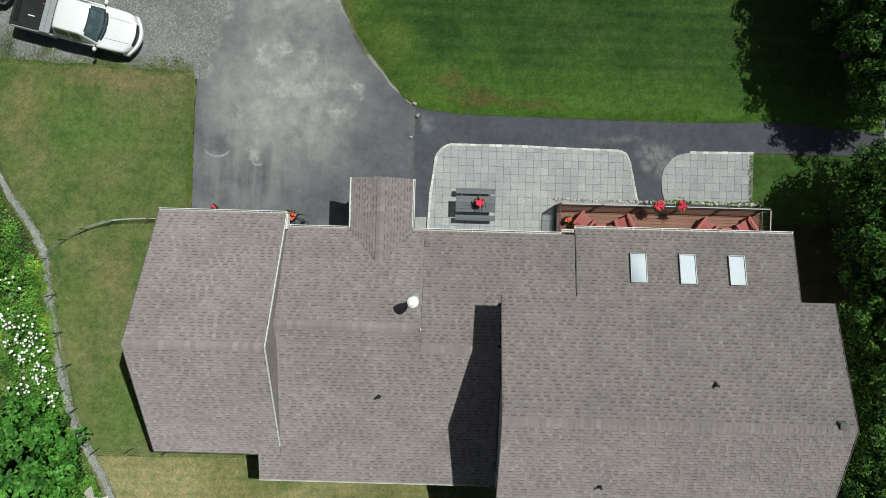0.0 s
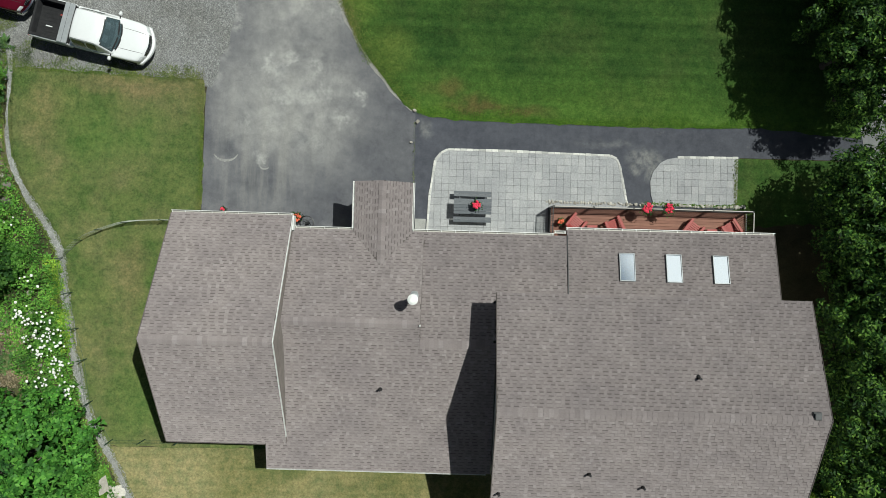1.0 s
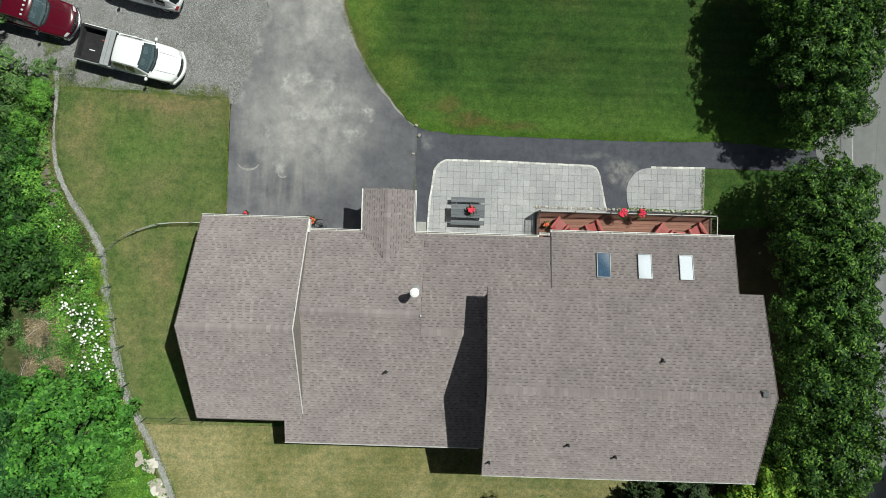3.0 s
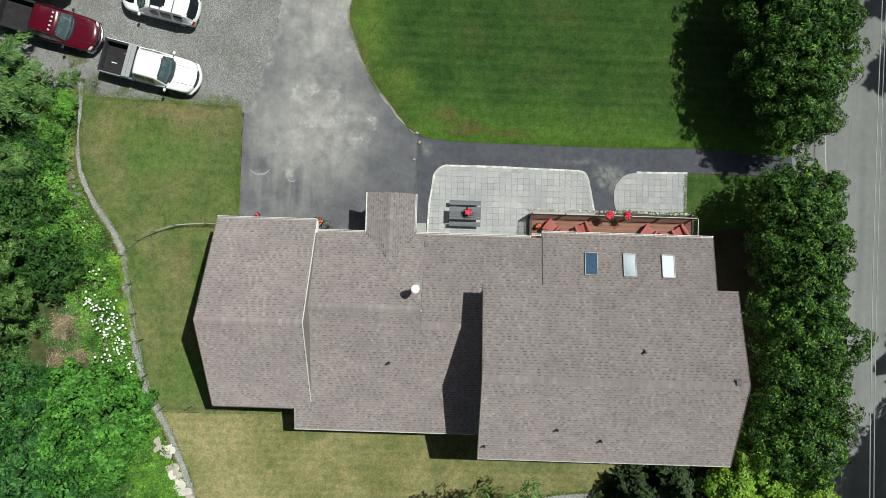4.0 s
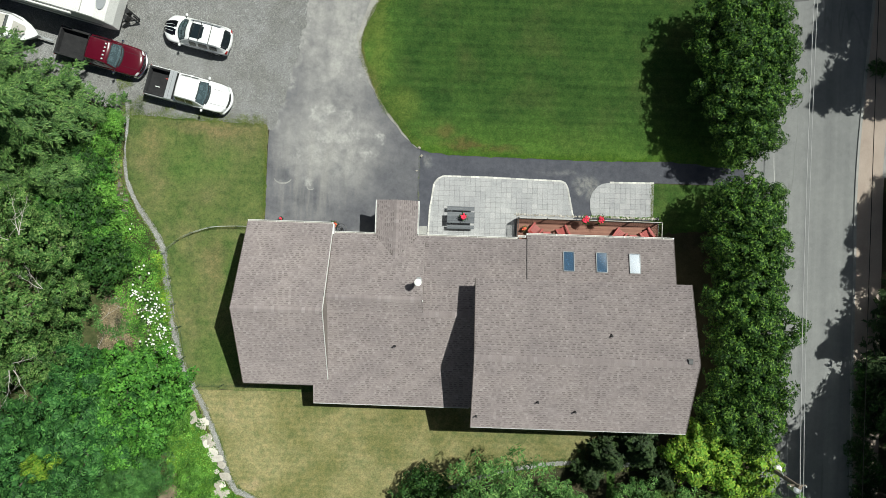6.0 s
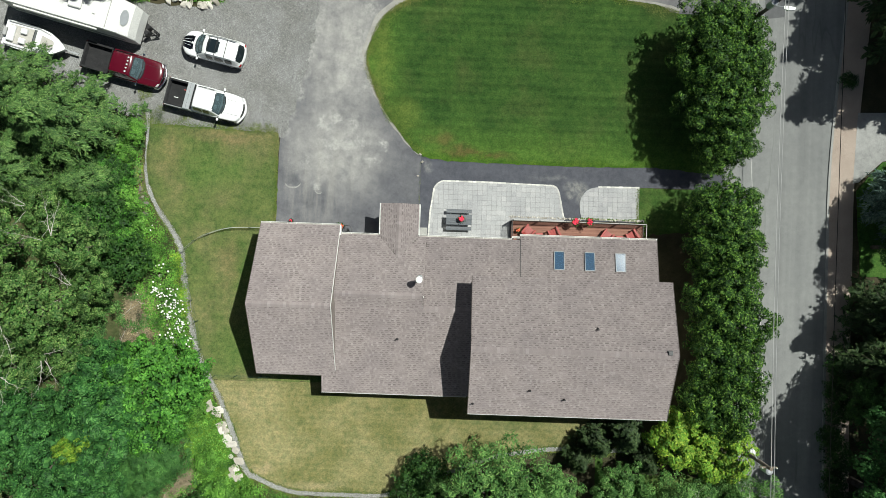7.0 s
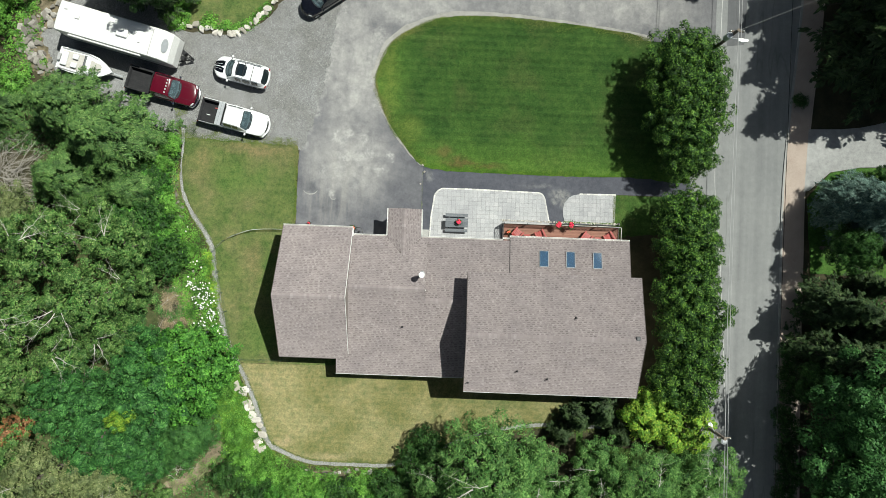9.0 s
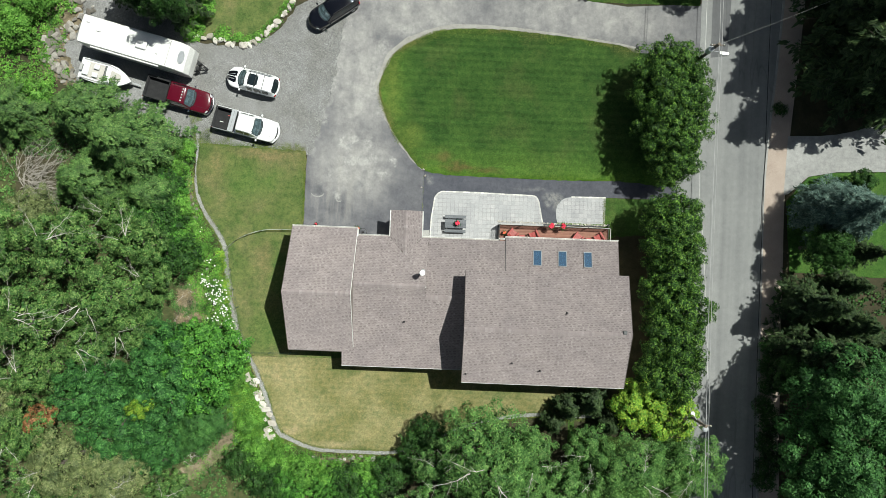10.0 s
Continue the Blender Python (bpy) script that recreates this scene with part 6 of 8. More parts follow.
rocks(along([(-15.7, -12.0), (-14.75, -13.67), (-14.2, -15.37), (-13.9, -17.3)], 30, 0.38, 0.28, 0.85, 72), "pale_stone", "sunlit pale boulder beside the path", 72, "path boulders")
rocks(along([(-22.3, 17.5), (-19.56, 17.2), (-17.6, 16.9), (-16.1, 17.6), (-14.7, 18.9), (-13.7, 20.3), (-13.2, 21.6)], 44, 0.18, 0.35, 0.75, 73), "pale_stone", "pale field stone in the gravel yard's border", 73, "border stones")
rocks(along([(-31.2, 19.6), (-32.6, 17.6), (-34.0, 16.0), (-33.4, 14.4), (-32.4, 13.6)], 95, 0.85, 0.22, 0.85, 74), "stone", "large grey field stone in a rough pile", 74, "stone pile")
rocks(along([(-21.3, 3.0), (-20.5, -1.4), (-19.4, -5.0), (-18.8, -7.4), (-17.5, -10.4)], 22, 0.3, 0.25, 0.6, 75), "stone", "brown stone half hidden in plants", 75, "bank stones")
rocks([(-1.5, 6.75, 0.26), (-1.36, 6.2, 0.3), (-1.62, 5.2, 0.16)], "pale_stone", "pale flat stone beside the driveway", 77, "edge stones")
rocks(along([(-10.5, -18.9), (-7.6, -18.9), (-5.2, -18.7)], 16, 0.4, 0.2, 0.6, 76), "stone", "grey stone among low plants", 76, "bank stones")

# ---- low plants on the bank ----
def in_poly(x, y, poly):
    inside = False
    for (ax, ay), (bx, by) in zip(poly, poly[1:] + poly[:1]):
        if (ay > y) != (by > y) and x < (bx - ax) * (y - ay) / (by - ay) + ax:
            inside = not inside
    return inside


def undergrowth(name, poly, count, mat, seed, label, height=0.5, leaf=0.15, thresh=-0.15, bare=()):
    rng = np.random.default_rng(seed)
    xs, ys = [p[0] for p in poly], [p[1] for p in poly]
    c = []
    while len(c) < count:
        x, y = rng.uniform(min(xs), max(xs)), rng.uniform(min(ys), max(ys))
        h = noise.noise(Vector((x * 0.9, y * 0.9, seed)))
        if h > thresh and in_poly(x, y, poly) and not any(in_poly(x, y, hole) for hole in bare):
            top = height * (0.35 + 0.9 * max(0, h) + 0.35 * noise.noise(Vector((x * 3, y * 3, seed))))
            for k in range(5):
                c.append((x + rng.normal(0, 0.1), y + rng.normal(0, 0.1), gz(x) + 0.03 + max(0.03, top * rng.uniform(0.55, 1.1))))
    c = np.array(c)
    n = len(c)
    ob = new(name, leaf_cloud(name, c, rng.normal(0, 0.5, (n, 3)) + np.array([0, 0, 1.0]), leaf * rng.uniform(0.6, 1.3, n), 0.6, mat, rng))
    return tagged(ob, label, "plants", kind="stuff")


TRODDEN = [(-16.8, -15.9), (-17.6, -16.0), (-18.4, -17.6), (-19.8, -19.2), (-23.4, -20.9), (-23.4, -21.8), (-19.6, -20.5), (-17.8, -18.6), (-16.9, -17.0)]
BRUSH = [(-36.6, 3.2), (-33.0, 3.0), (-31.6, 4.4), (-32.4, 6.2), (-36.6, 6.8)]
BANK_SOIL = [(-21.35, 5.2), (-22.3, 5.4), (-22.5, 1.6), (-21.4, -0.2), (-20.7, -0.1), (-21.1, 2.2)]
STONY = [(-9.8, -18.6), (-7.6, -18.5), (-5.6, -18.8), (-6.0, -19.5), (-8.2, -19.4), (-9.6, -19.2)]
EDGE = [(-21.5, 8.4), (-21.5, 4.3), (-20.5, 2.0), (-18.95, -0.5), (-18.5, -2.8), (-18.0, -5.8), (-17.1, -8.7), (-15.9, -11.0), (-14.8, -13.5), (-13.7, -16.5), (-12.4, -17.4), (-9.9, -18.3), (-5.9, -18.4), (-3, -18.3)]
undergrowth("low_plants", EDGE + [(-3, -22), (-15, -22), (-17, -17), (-18.5, -12), (-19.5, -8.5), (-20.3, -6.5), (-21.2, -4), (-22.6, -1.5), (-25, 4), (-24, 8.6)], 42000, M["leaf_bright"], 81, "bright green low plants and ferns on the bank", 0.55, 0.115, -0.5, [TRODDEN, BANK_SOIL, STONY])
undergrowth("woodland_plants", [(-21, 8.5), (-22, -2), (-24.2, -3.6), (-23.6, -8.6), (-20.5, -9.5), (-18, -12), (-15, -22), (-42, -24), (-42, 13), (-30, 10.5)], 44000, M["leaf_forest"], 82, "dark low plants on the woodland floor", 0.6, 0.2, -0.35, [TRODDEN, BRUSH])
undergrowth("low_plants", [(-42, 12.5), (-33.4, 12.6), (-34.5, 17), (-31.2, 21), (-31, 24), (-42, 24)], 15000, M["leaf_bright"], 83, "bright green low plants behind the stones", 0.7, 0.17, -0.5)
undergrowth("low_plants", [(-22.6, 16.9), (-19.5, 17.3), (-17.6, 17.1), (-17.6, 18.0), (-22.6, 19.5)], 2500, M["leaf_bright"], 84, "green weeds along the border stones", 0.4, 0.13)
undergrowth("low_plants", [(-17.8, 16.8), (-16.0, 17.3), (-14.5, 18.7), (-13.3, 20.5), (-13.2, 21.8), (-14.0, 21.0), (-15.0, 19.4), (-16.3, 18.1), (-17.8, 17.5)], 2400, M["leaf_shrub"], 96, "green weeds between the border stones", 0.25, 0.11, -0.35)
undergrowth("low_plants", [(-31.4, 20.4), (-33.0, 20.0), (-34.9, 16.2), (-34.4, 13.4), (-32.0, 12.8), (-33.0, 16.0)], 1500, M["leaf_bright"], 97, "green weeds among the piled stones", 0.5, 0.13, 0.08)
undergrowth("low_plants", [(30.9, -1.5), (45, -1.5), (45, -24), (30.7, -24)], 16000, M["leaf_maple"], 85, "dark low plants under the far trees", 0.6, 0.22)


region("pile_soil", ragged([(-31.0, 20.6), (-33.4, 20.0), (-35.2, 16.2), (-34.6, 13.4), (-31.8, 12.6), (-32.2, 14.6), (-33.0, 16.0), (-31.6, 17.6)], 0.35), 0.028, M["litter"], "brown soil between piled stones", "ground")
region("trodden_soil", ragged([(-16.8, -15.6), (-17.6, -15.8), (-18.4, -17.6), (-19.8, -19.2), (-23.4, -20.9), (-23.4, -22.0), (-19.6, -20.6), (-17.7, -18.6), (-16.8, -17.0)], 0.45), 0.03, M["litter"], "bare trodden brown soil between shrubs", "ground")
region("bank_soil", ragged([(-21.3, 5.4), (-22.4, 5.6), (-22.6, 1.4), (-21.5, -0.5), (-20.5, -0.4), (-21.0, 2.2)], 0.3), 0.03, M["litter"], "brown soil and dry weeds on the bank", "ground")
undergrowth("low_plants", BANK_SOIL, 2200, M["leaf_olive"], 91, "dry olive weeds among stones on the bank", 0.25, 0.1, 0.0)
undergrowth("low_plants", BANK_SOIL, 1200, M["leaf_yellow"], 92, "yellow-green weeds among stones on the bank", 0.3, 0.1, 0.05)
rocks([(-21.7, 2.6, 0.95), (-21.95, 1.75, 0.6), (-21.5, 3.5, 0.4), (-22.1, 4.4, 0.5), (-21.2, 0.7, 0.45), (-22.0, 7.4, 0.5), (-21.75, 7.9, 0.35)], "stone", "flat brown stone on the weedy bank", 78, "bank stones")
undergrowth("low_plants", TRODDEN, 1500, M["leaf_olive"], 94, "dry weeds on the trodden soil", 0.12, 0.09, 0.02)
undergrowth("low_plants", TRODDEN, 900, M["leaf_bright"], 95, "green seedlings on the trodden soil", 0.18, 0.1, 0.12)
region("stony_soil", ragged(STONY, 0.35), 0.03, M["litter"], "brown soil and stones below the garden path", "ground")
CLEARING = [(-22.3, -3.0), (-21.0, -3.7), (-19.9, -5.4), (-19.7, -6.7), (-20.8, -7.6), (-22.0, -8.0), (-22.5, -6.8), (-22.3, -4.6)]
region("clearing", ragged(CLEARING, 0.9), 0.03, M["litter"], "bare brown soil with dead leaves in a woodland clearing", "ground")
undergrowth("dead_leaves", CLEARING, 9000, M["leaf_dead"], 86, "scattered dead brown leaves in the clearing", 0.05, 0.1, -0.5)
undergrowth("low_plants", [(-21.2, -4.4), (-20.2, -5.0), (-19.6, -7.4), (-20.8, -7.0)], 1500, M["leaf_olive"], 87, "olive grass tufts in the clearing", 0.15, 0.1, 0.0)
undergrowth("low_plants", [(-19.2, -1.0), (-18.5, -1.0), (-18.0, -3.7), (-17.75, -5.4), (-18.1, -5.6), (-18.7, -3.6)], 2600, M["leaf_yellow"], 88, "yellowish weeds beside the garden path", 0.3, 0.1, -0.4)
undergrowth("low_plants", [(-24.2, -3.0), (-19.6, -4.0), (-19.2, -8.6), (-23.8, -9.4)], 2200, M["leaf_forest"], 89, "green seedlings scattered over the clearing", 0.25, 0.13, 0.12)
undergrowth("woodland_plants", [(-22.8, -3.6), (-23.3, -5.0), (-23.6, -7.2), (-22.6, -8.8), (-20.4, -8.6), (-19.6, -10.2), (-25.5, -10.5), (-26.0, -4.0)], 6000, M["leaf_forest"], 90, "low green plants round the clearing", 0.4, 0.13, -0.6)
for i, (x, y, turn, far) in enumerate(((-21.9, -5.2, 40, 1.5), (-21.4, -6.6, 120, 1.2), (-20.9, -7.6, 15, 1.0), (-22.4, -7.3, 75, 1.3), (-21.2, -4.6, 160, 0.9))):
    br = thing("fallen_branch", "bleached fallen branch lying on brown leaf litter", "branch", pose(x, y, gz(x) + 0.09, 0, 0, turn), "fallen branches")
    bb = tube((-far / 2, 0, 0), (0, 0.06, 0.02), 0.014, 0.012, 6)
    add_tube(bb, (0, 0.06, 0.02), (far / 2, -0.04, 0.0), 0.012, 0.006, 6)
    add_tube(bb, (0, 0.06, 0.02), (far * 0.25, 0.3, 0.04), 0.009, 0.005, 5)
    part("stick", bb, M["pale_bark"], br)


def rough_grass(name, line, inward, spread, count, mat, seed, label, leaf=0.1, height=0.07):
    """Uneven tufts that thin out away from an edge."""
    rng = np.random.default_rng(seed)
    pts = np.array(line)
    seg = np.diff(pts, axis=0)
    cum = np.concatenate([[0], np.cumsum(np.linalg.norm(seg, axis=1))])
    u = rng.uniform(0, cum[-1], count)
    k = np.clip(np.searchsorted(cum, u) - 1, 0, len(seg) - 1)
    t = ((u - cum[k]) / np.maximum(cum[k + 1] - cum[k], 1e-6))[:, None]
    p = pts[k] * (1 - t) + pts[k + 1] * t
    nrm = np.stack([-seg[k][:, 1], seg[k][:, 0]], 1)
    nrm /= np.maximum(np.linalg.norm(nrm, axis=1, keepdims=True), 1e-6)
    patch = np.array([0.55 + 0.9 * noise.noise(Vector((q[0] * 0.5, q[1] * 0.5, seed))) for q in p])
    d = np.abs(rng.normal(0, 1, count)) * spread * np.clip(patch, 0.1, 1.3)
    p = p + nrm * (inward * d)[:, None] + rng.normal(0, 0.03, (count, 2))
    c = np.stack([p[:, 0], p[:, 1], -0.02 * (p[:, 0] + 15) + 0.035 + rng.uniform(0.01, height, count)], 1)
    ob = new(name, leaf_cloud(name, c, rng.normal(0, 0.4, (count, 3)) + np.array([0, 0, 1.0]), leaf * rng.uniform(0.6, 1.4, count), 0.35, mat, rng))
    return tagged(ob, label, "grass", kind="stuff")


rough_grass("rough_grass", west_side, -1, 0.5, 15000, M["lawn_edge"], 101, "yellowish rough grass at the lawn's margin", 0.065, 0.04)
rough_grass("rough_grass", west_side[14:64], 1, 0.14, 1800, M["lawn_edge"], 115, "grass creeping over the sandy edge", 0.08, 0.04)
rough_grass("rough_grass", [(-1.4, 6.6), (0.5, 6.36), (5.94, 6.32), (10.9, 6.32), (15.87, 6.44)], 1, 0.4, 12000, M["lawn_lush"], 102, "bright rough grass beside the footpath", 0.05, 0.03)
rough_grass("rough_grass", [(-11.76, 1.6), (-11.76, 7.8)], 1, 0.26, 1500, M["lawn_edge"], 103, "bright green grass along the driveway", 0.06, 0.05)
rough_grass("rough_grass", [(-21.0, 8.1), (-16.75, 8.0), (-11.8, 7.85)], 1, 0.5, 2400, M["lawn_edge"], 104, "ragged grass growing into the gravel", 0.075, 0.05)
undergrowth("gravel_weeds", [(-21.6, 8.2), (-21.9, 11.0), (-20.2, 10.2), (-18.6, 8.9), (-15.0, 8.6), (-12.2, 8.5), (-12.0, 7.9)], 2600, M["leaf_olive"], 93, "sparse weeds growing through the gravel", 0.06, 0.07, 0.16)
rough_grass("rough_grass", offset_line(path_line, -0.16), -1, 0.28, 7000, M["lawn_edge"], 105, "weeds along the garden path")
rough_grass("rough_grass", offset_line(path_line, 0.17), 1, 0.16, 5000, M["lawn_west"], 106, "uneven lawn edge along the garden path")
rough_grass("rough_grass", [(14.5, 4.86), (14.5, 2.45)], -1, 0.12, 260, M["lawn_edge"], 107, "grass growing over the patio's edge")
rough_grass("rough_grass", [(10.3, 2.5), (14.4, 2.5)], 1, 0.06, 900, M["lawn_lush"], 108, "weeds between the patio and the stones")


def sward(name, inside, x0, x1, y0, y1, count, mat, seed, label, high=0.07):
    """Blades of mown grass, nearly upright."""
    rng = np.random.default_rng(seed)
    x, y = rng.uniform(x0, x1, count * 2), rng.uniform(y0, y1, count * 2)
    keep = np.zeros(count * 2, bool)
    for (ax, ay), (bx, by) in zip(inside, inside[1:] + inside[:1]):
        if ay != by:
            keep ^= ((ay > y) != (by > y)) & (x < (bx - ax) * (y - ay) / (by - ay) + ax)
    x, y = x[keep][:count], y[keep][:count]
    n = len(x)
    tall = high * rng.uniform(0.7, 1.3, n)
    c = np.stack([x, y, -0.02 * (x + 15) + 0.03 + tall * 0.42], 1)
    an = rng.uniform(0, 2 * math.pi, n)
    nrm = np.stack([np.cos(an), np.sin(an), rng.uniform(0.0, 0.5, n)], 1)
    ob = new(name, leaf_cloud(name, c, nrm, tall, 0.5, mat, rng, np.array([0, 0, 1.0]) + rng.normal(0, 0.3, (n, 3))))
    return tagged(ob, label, "grass", kind="stuff")


sward("grass_blades", [tuple(p) for p in curve_through(OVAL, 3)], -5.6, 22, 6.3, 19.3, 40000, M["front_lawn"], 111, "short green grass blades of the front lawn", 0.032)
sward("grass_blades", [(-11.8, 7.9), (-11.8, 1.1), (-12.3, -9.9), (-16.0, -9.9), (-17.6, -5.5), (-18.1, -1.0), (-20.6, 3.0), (-20.95, 7.9)], -21, -11.8, -9.9, 7.9, 26000, M["lawn_west"], 112, "short grass blades of the side lawn", 0.05)
sward("grass_blades", [(-15.4, -10.1), (-7.6, -10.1), (-7.6, -11.0), (11, -12.0), (8.0, -14.1), (-0.3, -16.4), (-3.2, -17.6), (-9.8, -17.6), (-12.2, -16.7), (-14.2, -13.4)], -15.5, 11, -17.7, -10.1, 20000, M["lawn_back"], 113, "short dry grass blades of the back lawn", 0.045)
rough_grass("rough_grass", [(-1.43, 3.2), (-1.46, 6.3)], 1, 0.04, 110, M["leaf_olive"], 114, "weeds in the joint between driveway and footpath", 0.06, 0.04)


def flowering_shrub(x, y, n, spread, seed):
    rng = np.random.default_rng(seed)
    s = thing("flowering_plant", "clump of white flowers among green leaves", "plant", pose(x, y, gz(x) + 0.02), "white flowers")
    k = int(260 * spread)
    c = np.stack([rng.normal(0, spread * 0.5, k), rng.normal(0, spread * 0.5, k), rng.uniform(0.2, 0.7, k)], 1)
    part("foliage", leaf_cloud("foliage", c, rng.normal(0, 0.5, (k, 3)) + np.array([0, 0, 1]), 0.16 * rng.uniform(0.7, 1.3, k), 0.6, M["leaf_bright"], rng), None, s)
    stems = bmesh.new()
    heads = bmesh.new()
    for i in range(n):
        px, py, h = rng.normal(0, spread * 0.5), rng.normal(0, spread * 0.5), rng.uniform(0.75, 1.05)
        add_tube(stems, (px, py, 0), (px, py, h), 0.008, 0.006, 4)
        r = rng.uniform(0.035, 0.085)
        bmesh.ops.create_icosphere(heads, subdivisions=1, radius=r, matrix=Matrix.Translation((px, py, h)) @ Matrix.Diagonal((1, 1, 0.5, 1)))
    for v in heads.verts:
        v.co += noise.noise_vector(v.co * 25) * 0.02
    part("stem", stems, M["leaf_bright"], s)
    part("blossom", heads, M["petal_white"], s)


for i, (x, y, n, sp) in enumerate(((-19.9, -3.6, 30, 0.6), (-19.0, -4.0, 50, 0.7), (-18.5, -5.0, 60, 0.7), (-18.0, -6.1, 50, 0.55), (-19.2, -5.2, 30, 0.6), (-17.7, -7.2, 40, 0.5), (-18.6, -7.0, 24, 0.7), (-19.6, -2.2, 10, 0.6), (-18.5, -13.6, 5, 0.25), (-20.6, 0.6, 5, 0.4))):
    flowering_shrub(x, y, max(4, int(0.55 * n)), sp, 90 + i)


# ---- dusty tyre marks on the driveway ----
def dust_mark(label, pts, width, seed):
    line = curve_through(pts, 8, False)
    n = len(line)
    wide = [width * (0.25 + 0.9 * math.sin(math.pi * (i + 0.5) / n)) * (0.8 + 0.6 * noise.noise(Vector((i * 0.6, seed, 0)))) for i in range(n)]
    a, b = [offset_line(line, -w / 2)[i] for i, w in enumerate(wide)], [offset_line(line, w / 2)[i] for i, w in enumerate(wide)]
    return strip("dust_mark", a, b, 0.013, M["dust"], label, "stain")


for i, (cx, cy, r, a0, a1, w) in enumerate(((-10.64, 4.49, 0.62, 200, 340, 0.13), (-8.74, 3.84, 0.24, 180, 330, 0.09))):
    dust_mark("pale dusty curved mark on the asphalt", [(cx + r * math.cos(math.radians(a0 + (a1 - a0) * k / 5)), cy + 0.75 * r * math.sin(math.radians(a0 + (a1 - a0) * k / 5))) for k in range(6)], w, i)


# ---- vehicles ----
def loft(stations, mat_rows=None):
    """A closed body through cross-sections. Each station: x and a ring of (y, z)."""
    bm = bmesh.new()
    rings = [[bm.verts.new((x, y, z)) for y, z in ring] for x, ring in stations]
    n = len(rings[0])
    for a, b in zip(rings, rings[1:]):
        for i in range(n):
            bm.faces.new((a[i], a[(i + 1) % n], b[(i + 1) % n], b[i]))
    bm.faces.new(rings[0])
    bm.faces.new(rings[-1][::-1])
    return bm


def wheel(parent, x, y, r=0.37, w=0.24):
    h = new("wheel")
    h.parent = parent
    h.location = (x, y, r)
    s = 1 if y > 0 else -1
    t = bmesh.new()
    prof = [(r * 0.62, -w / 2), (r * 0.92, -w / 2), (r, -w * 0.32), (r, w * 0.32), (r * 0.92, w / 2), (r * 0.62, w / 2)]
    n = 24
    rings = [[t.verts.new((q * math.cos(2 * math.pi * i / n), yy, q * math.sin(2 * math.pi * i / n))) for q, yy in prof] for i in range(n)]
    for i in range(n):
        for k in range(len(prof) - 1):
            t.faces.new((rings[i][k], rings[(i + 1) % n][k], rings[(i + 1) % n][k + 1], rings[i][k + 1]))
    part("tyre", t, M["tyre"], h)
    part("rim", tube((0, -w * 0.3, 0), (0, w * 0.42 * s, 0), r * 0.62, r * 0.6, 20), M["silver"], h)
    return h


def shell_row(rows, u):
    """Values along a body at u from 0 to 1, with the corners between the rows rounded."""
    n = len(rows) - 1
    tot = [0.0] * 7
    for d in (-0.05, -0.025, 0.0, 0.025, 0.05):
        f = min(1.0, max(0.0, u + d * min(1.0, 12 * u, 12 * (1 - u)))) * n
        i = min(n - 1, int(f))
        for k in range(7):
            tot[k] += rows[i][k] + (rows[i + 1][k] - rows[i][k]) * (f - i)
    return [v / 5 for v in tot]


def shell_point(rows, u, s):
    """A point of pressed bodywork: s runs from -1 at one sill over the top to 1 at the other.
    A row holds x, half width below and above, height below and above, how far the sides lag, and the top's crown."""
    x, wb, wt, zb, zt, bow, crown = shell_row(rows, u)
    k = abs(s)
    rad = min(0.11, 0.5 * (zt - zb))
    if k < 0.6:
        q = k / 0.6
        y, z = wt * 0.88 * q, zt - crown * q * q
    elif k < 0.78:
        a = (k - 0.6) / 0.18 * math.pi / 2
        y, z = wt * (0.88 + 0.12 * math.sin(a)), zt - crown - rad * (1 - math.cos(a))
    else:
        q = (k - 0.78) / 0.22
        top = zt - crown - rad
        y, z = wt + (wb - wt) * q + 0.02 * math.sin(math.pi * q), top + (zb - top) * q
    return Vector((x - bow * (y / max(wt, wb)) ** 2, y if s > 0 else -y, z))


def shell(name, rows, mat, parent, label="", nu=36, ns=40):
    """A closed body of pressed metal."""
    bm = bmesh.new()
    g = [[bm.verts.new(shell_point(rows, i / nu, -1 + 2 * j / ns)) for j in range(ns + 1)] for i in range(nu + 1)]
    for i in range(nu):
        for j in range(ns):
            bm.faces.new((g[i][j], g[i][j + 1], g[i + 1][j + 1], g[i + 1][j]))
    bm.faces.new(g[0])
    bm.faces.new(g[-1][::-1])
    bm.faces.new([r[0] for r in g] + [r[-1] for r in g[::-1]])
    bmesh.ops.recalc_face_normals(bm, faces=bm.faces)
    return part(name, bm, mat, parent, label, True)


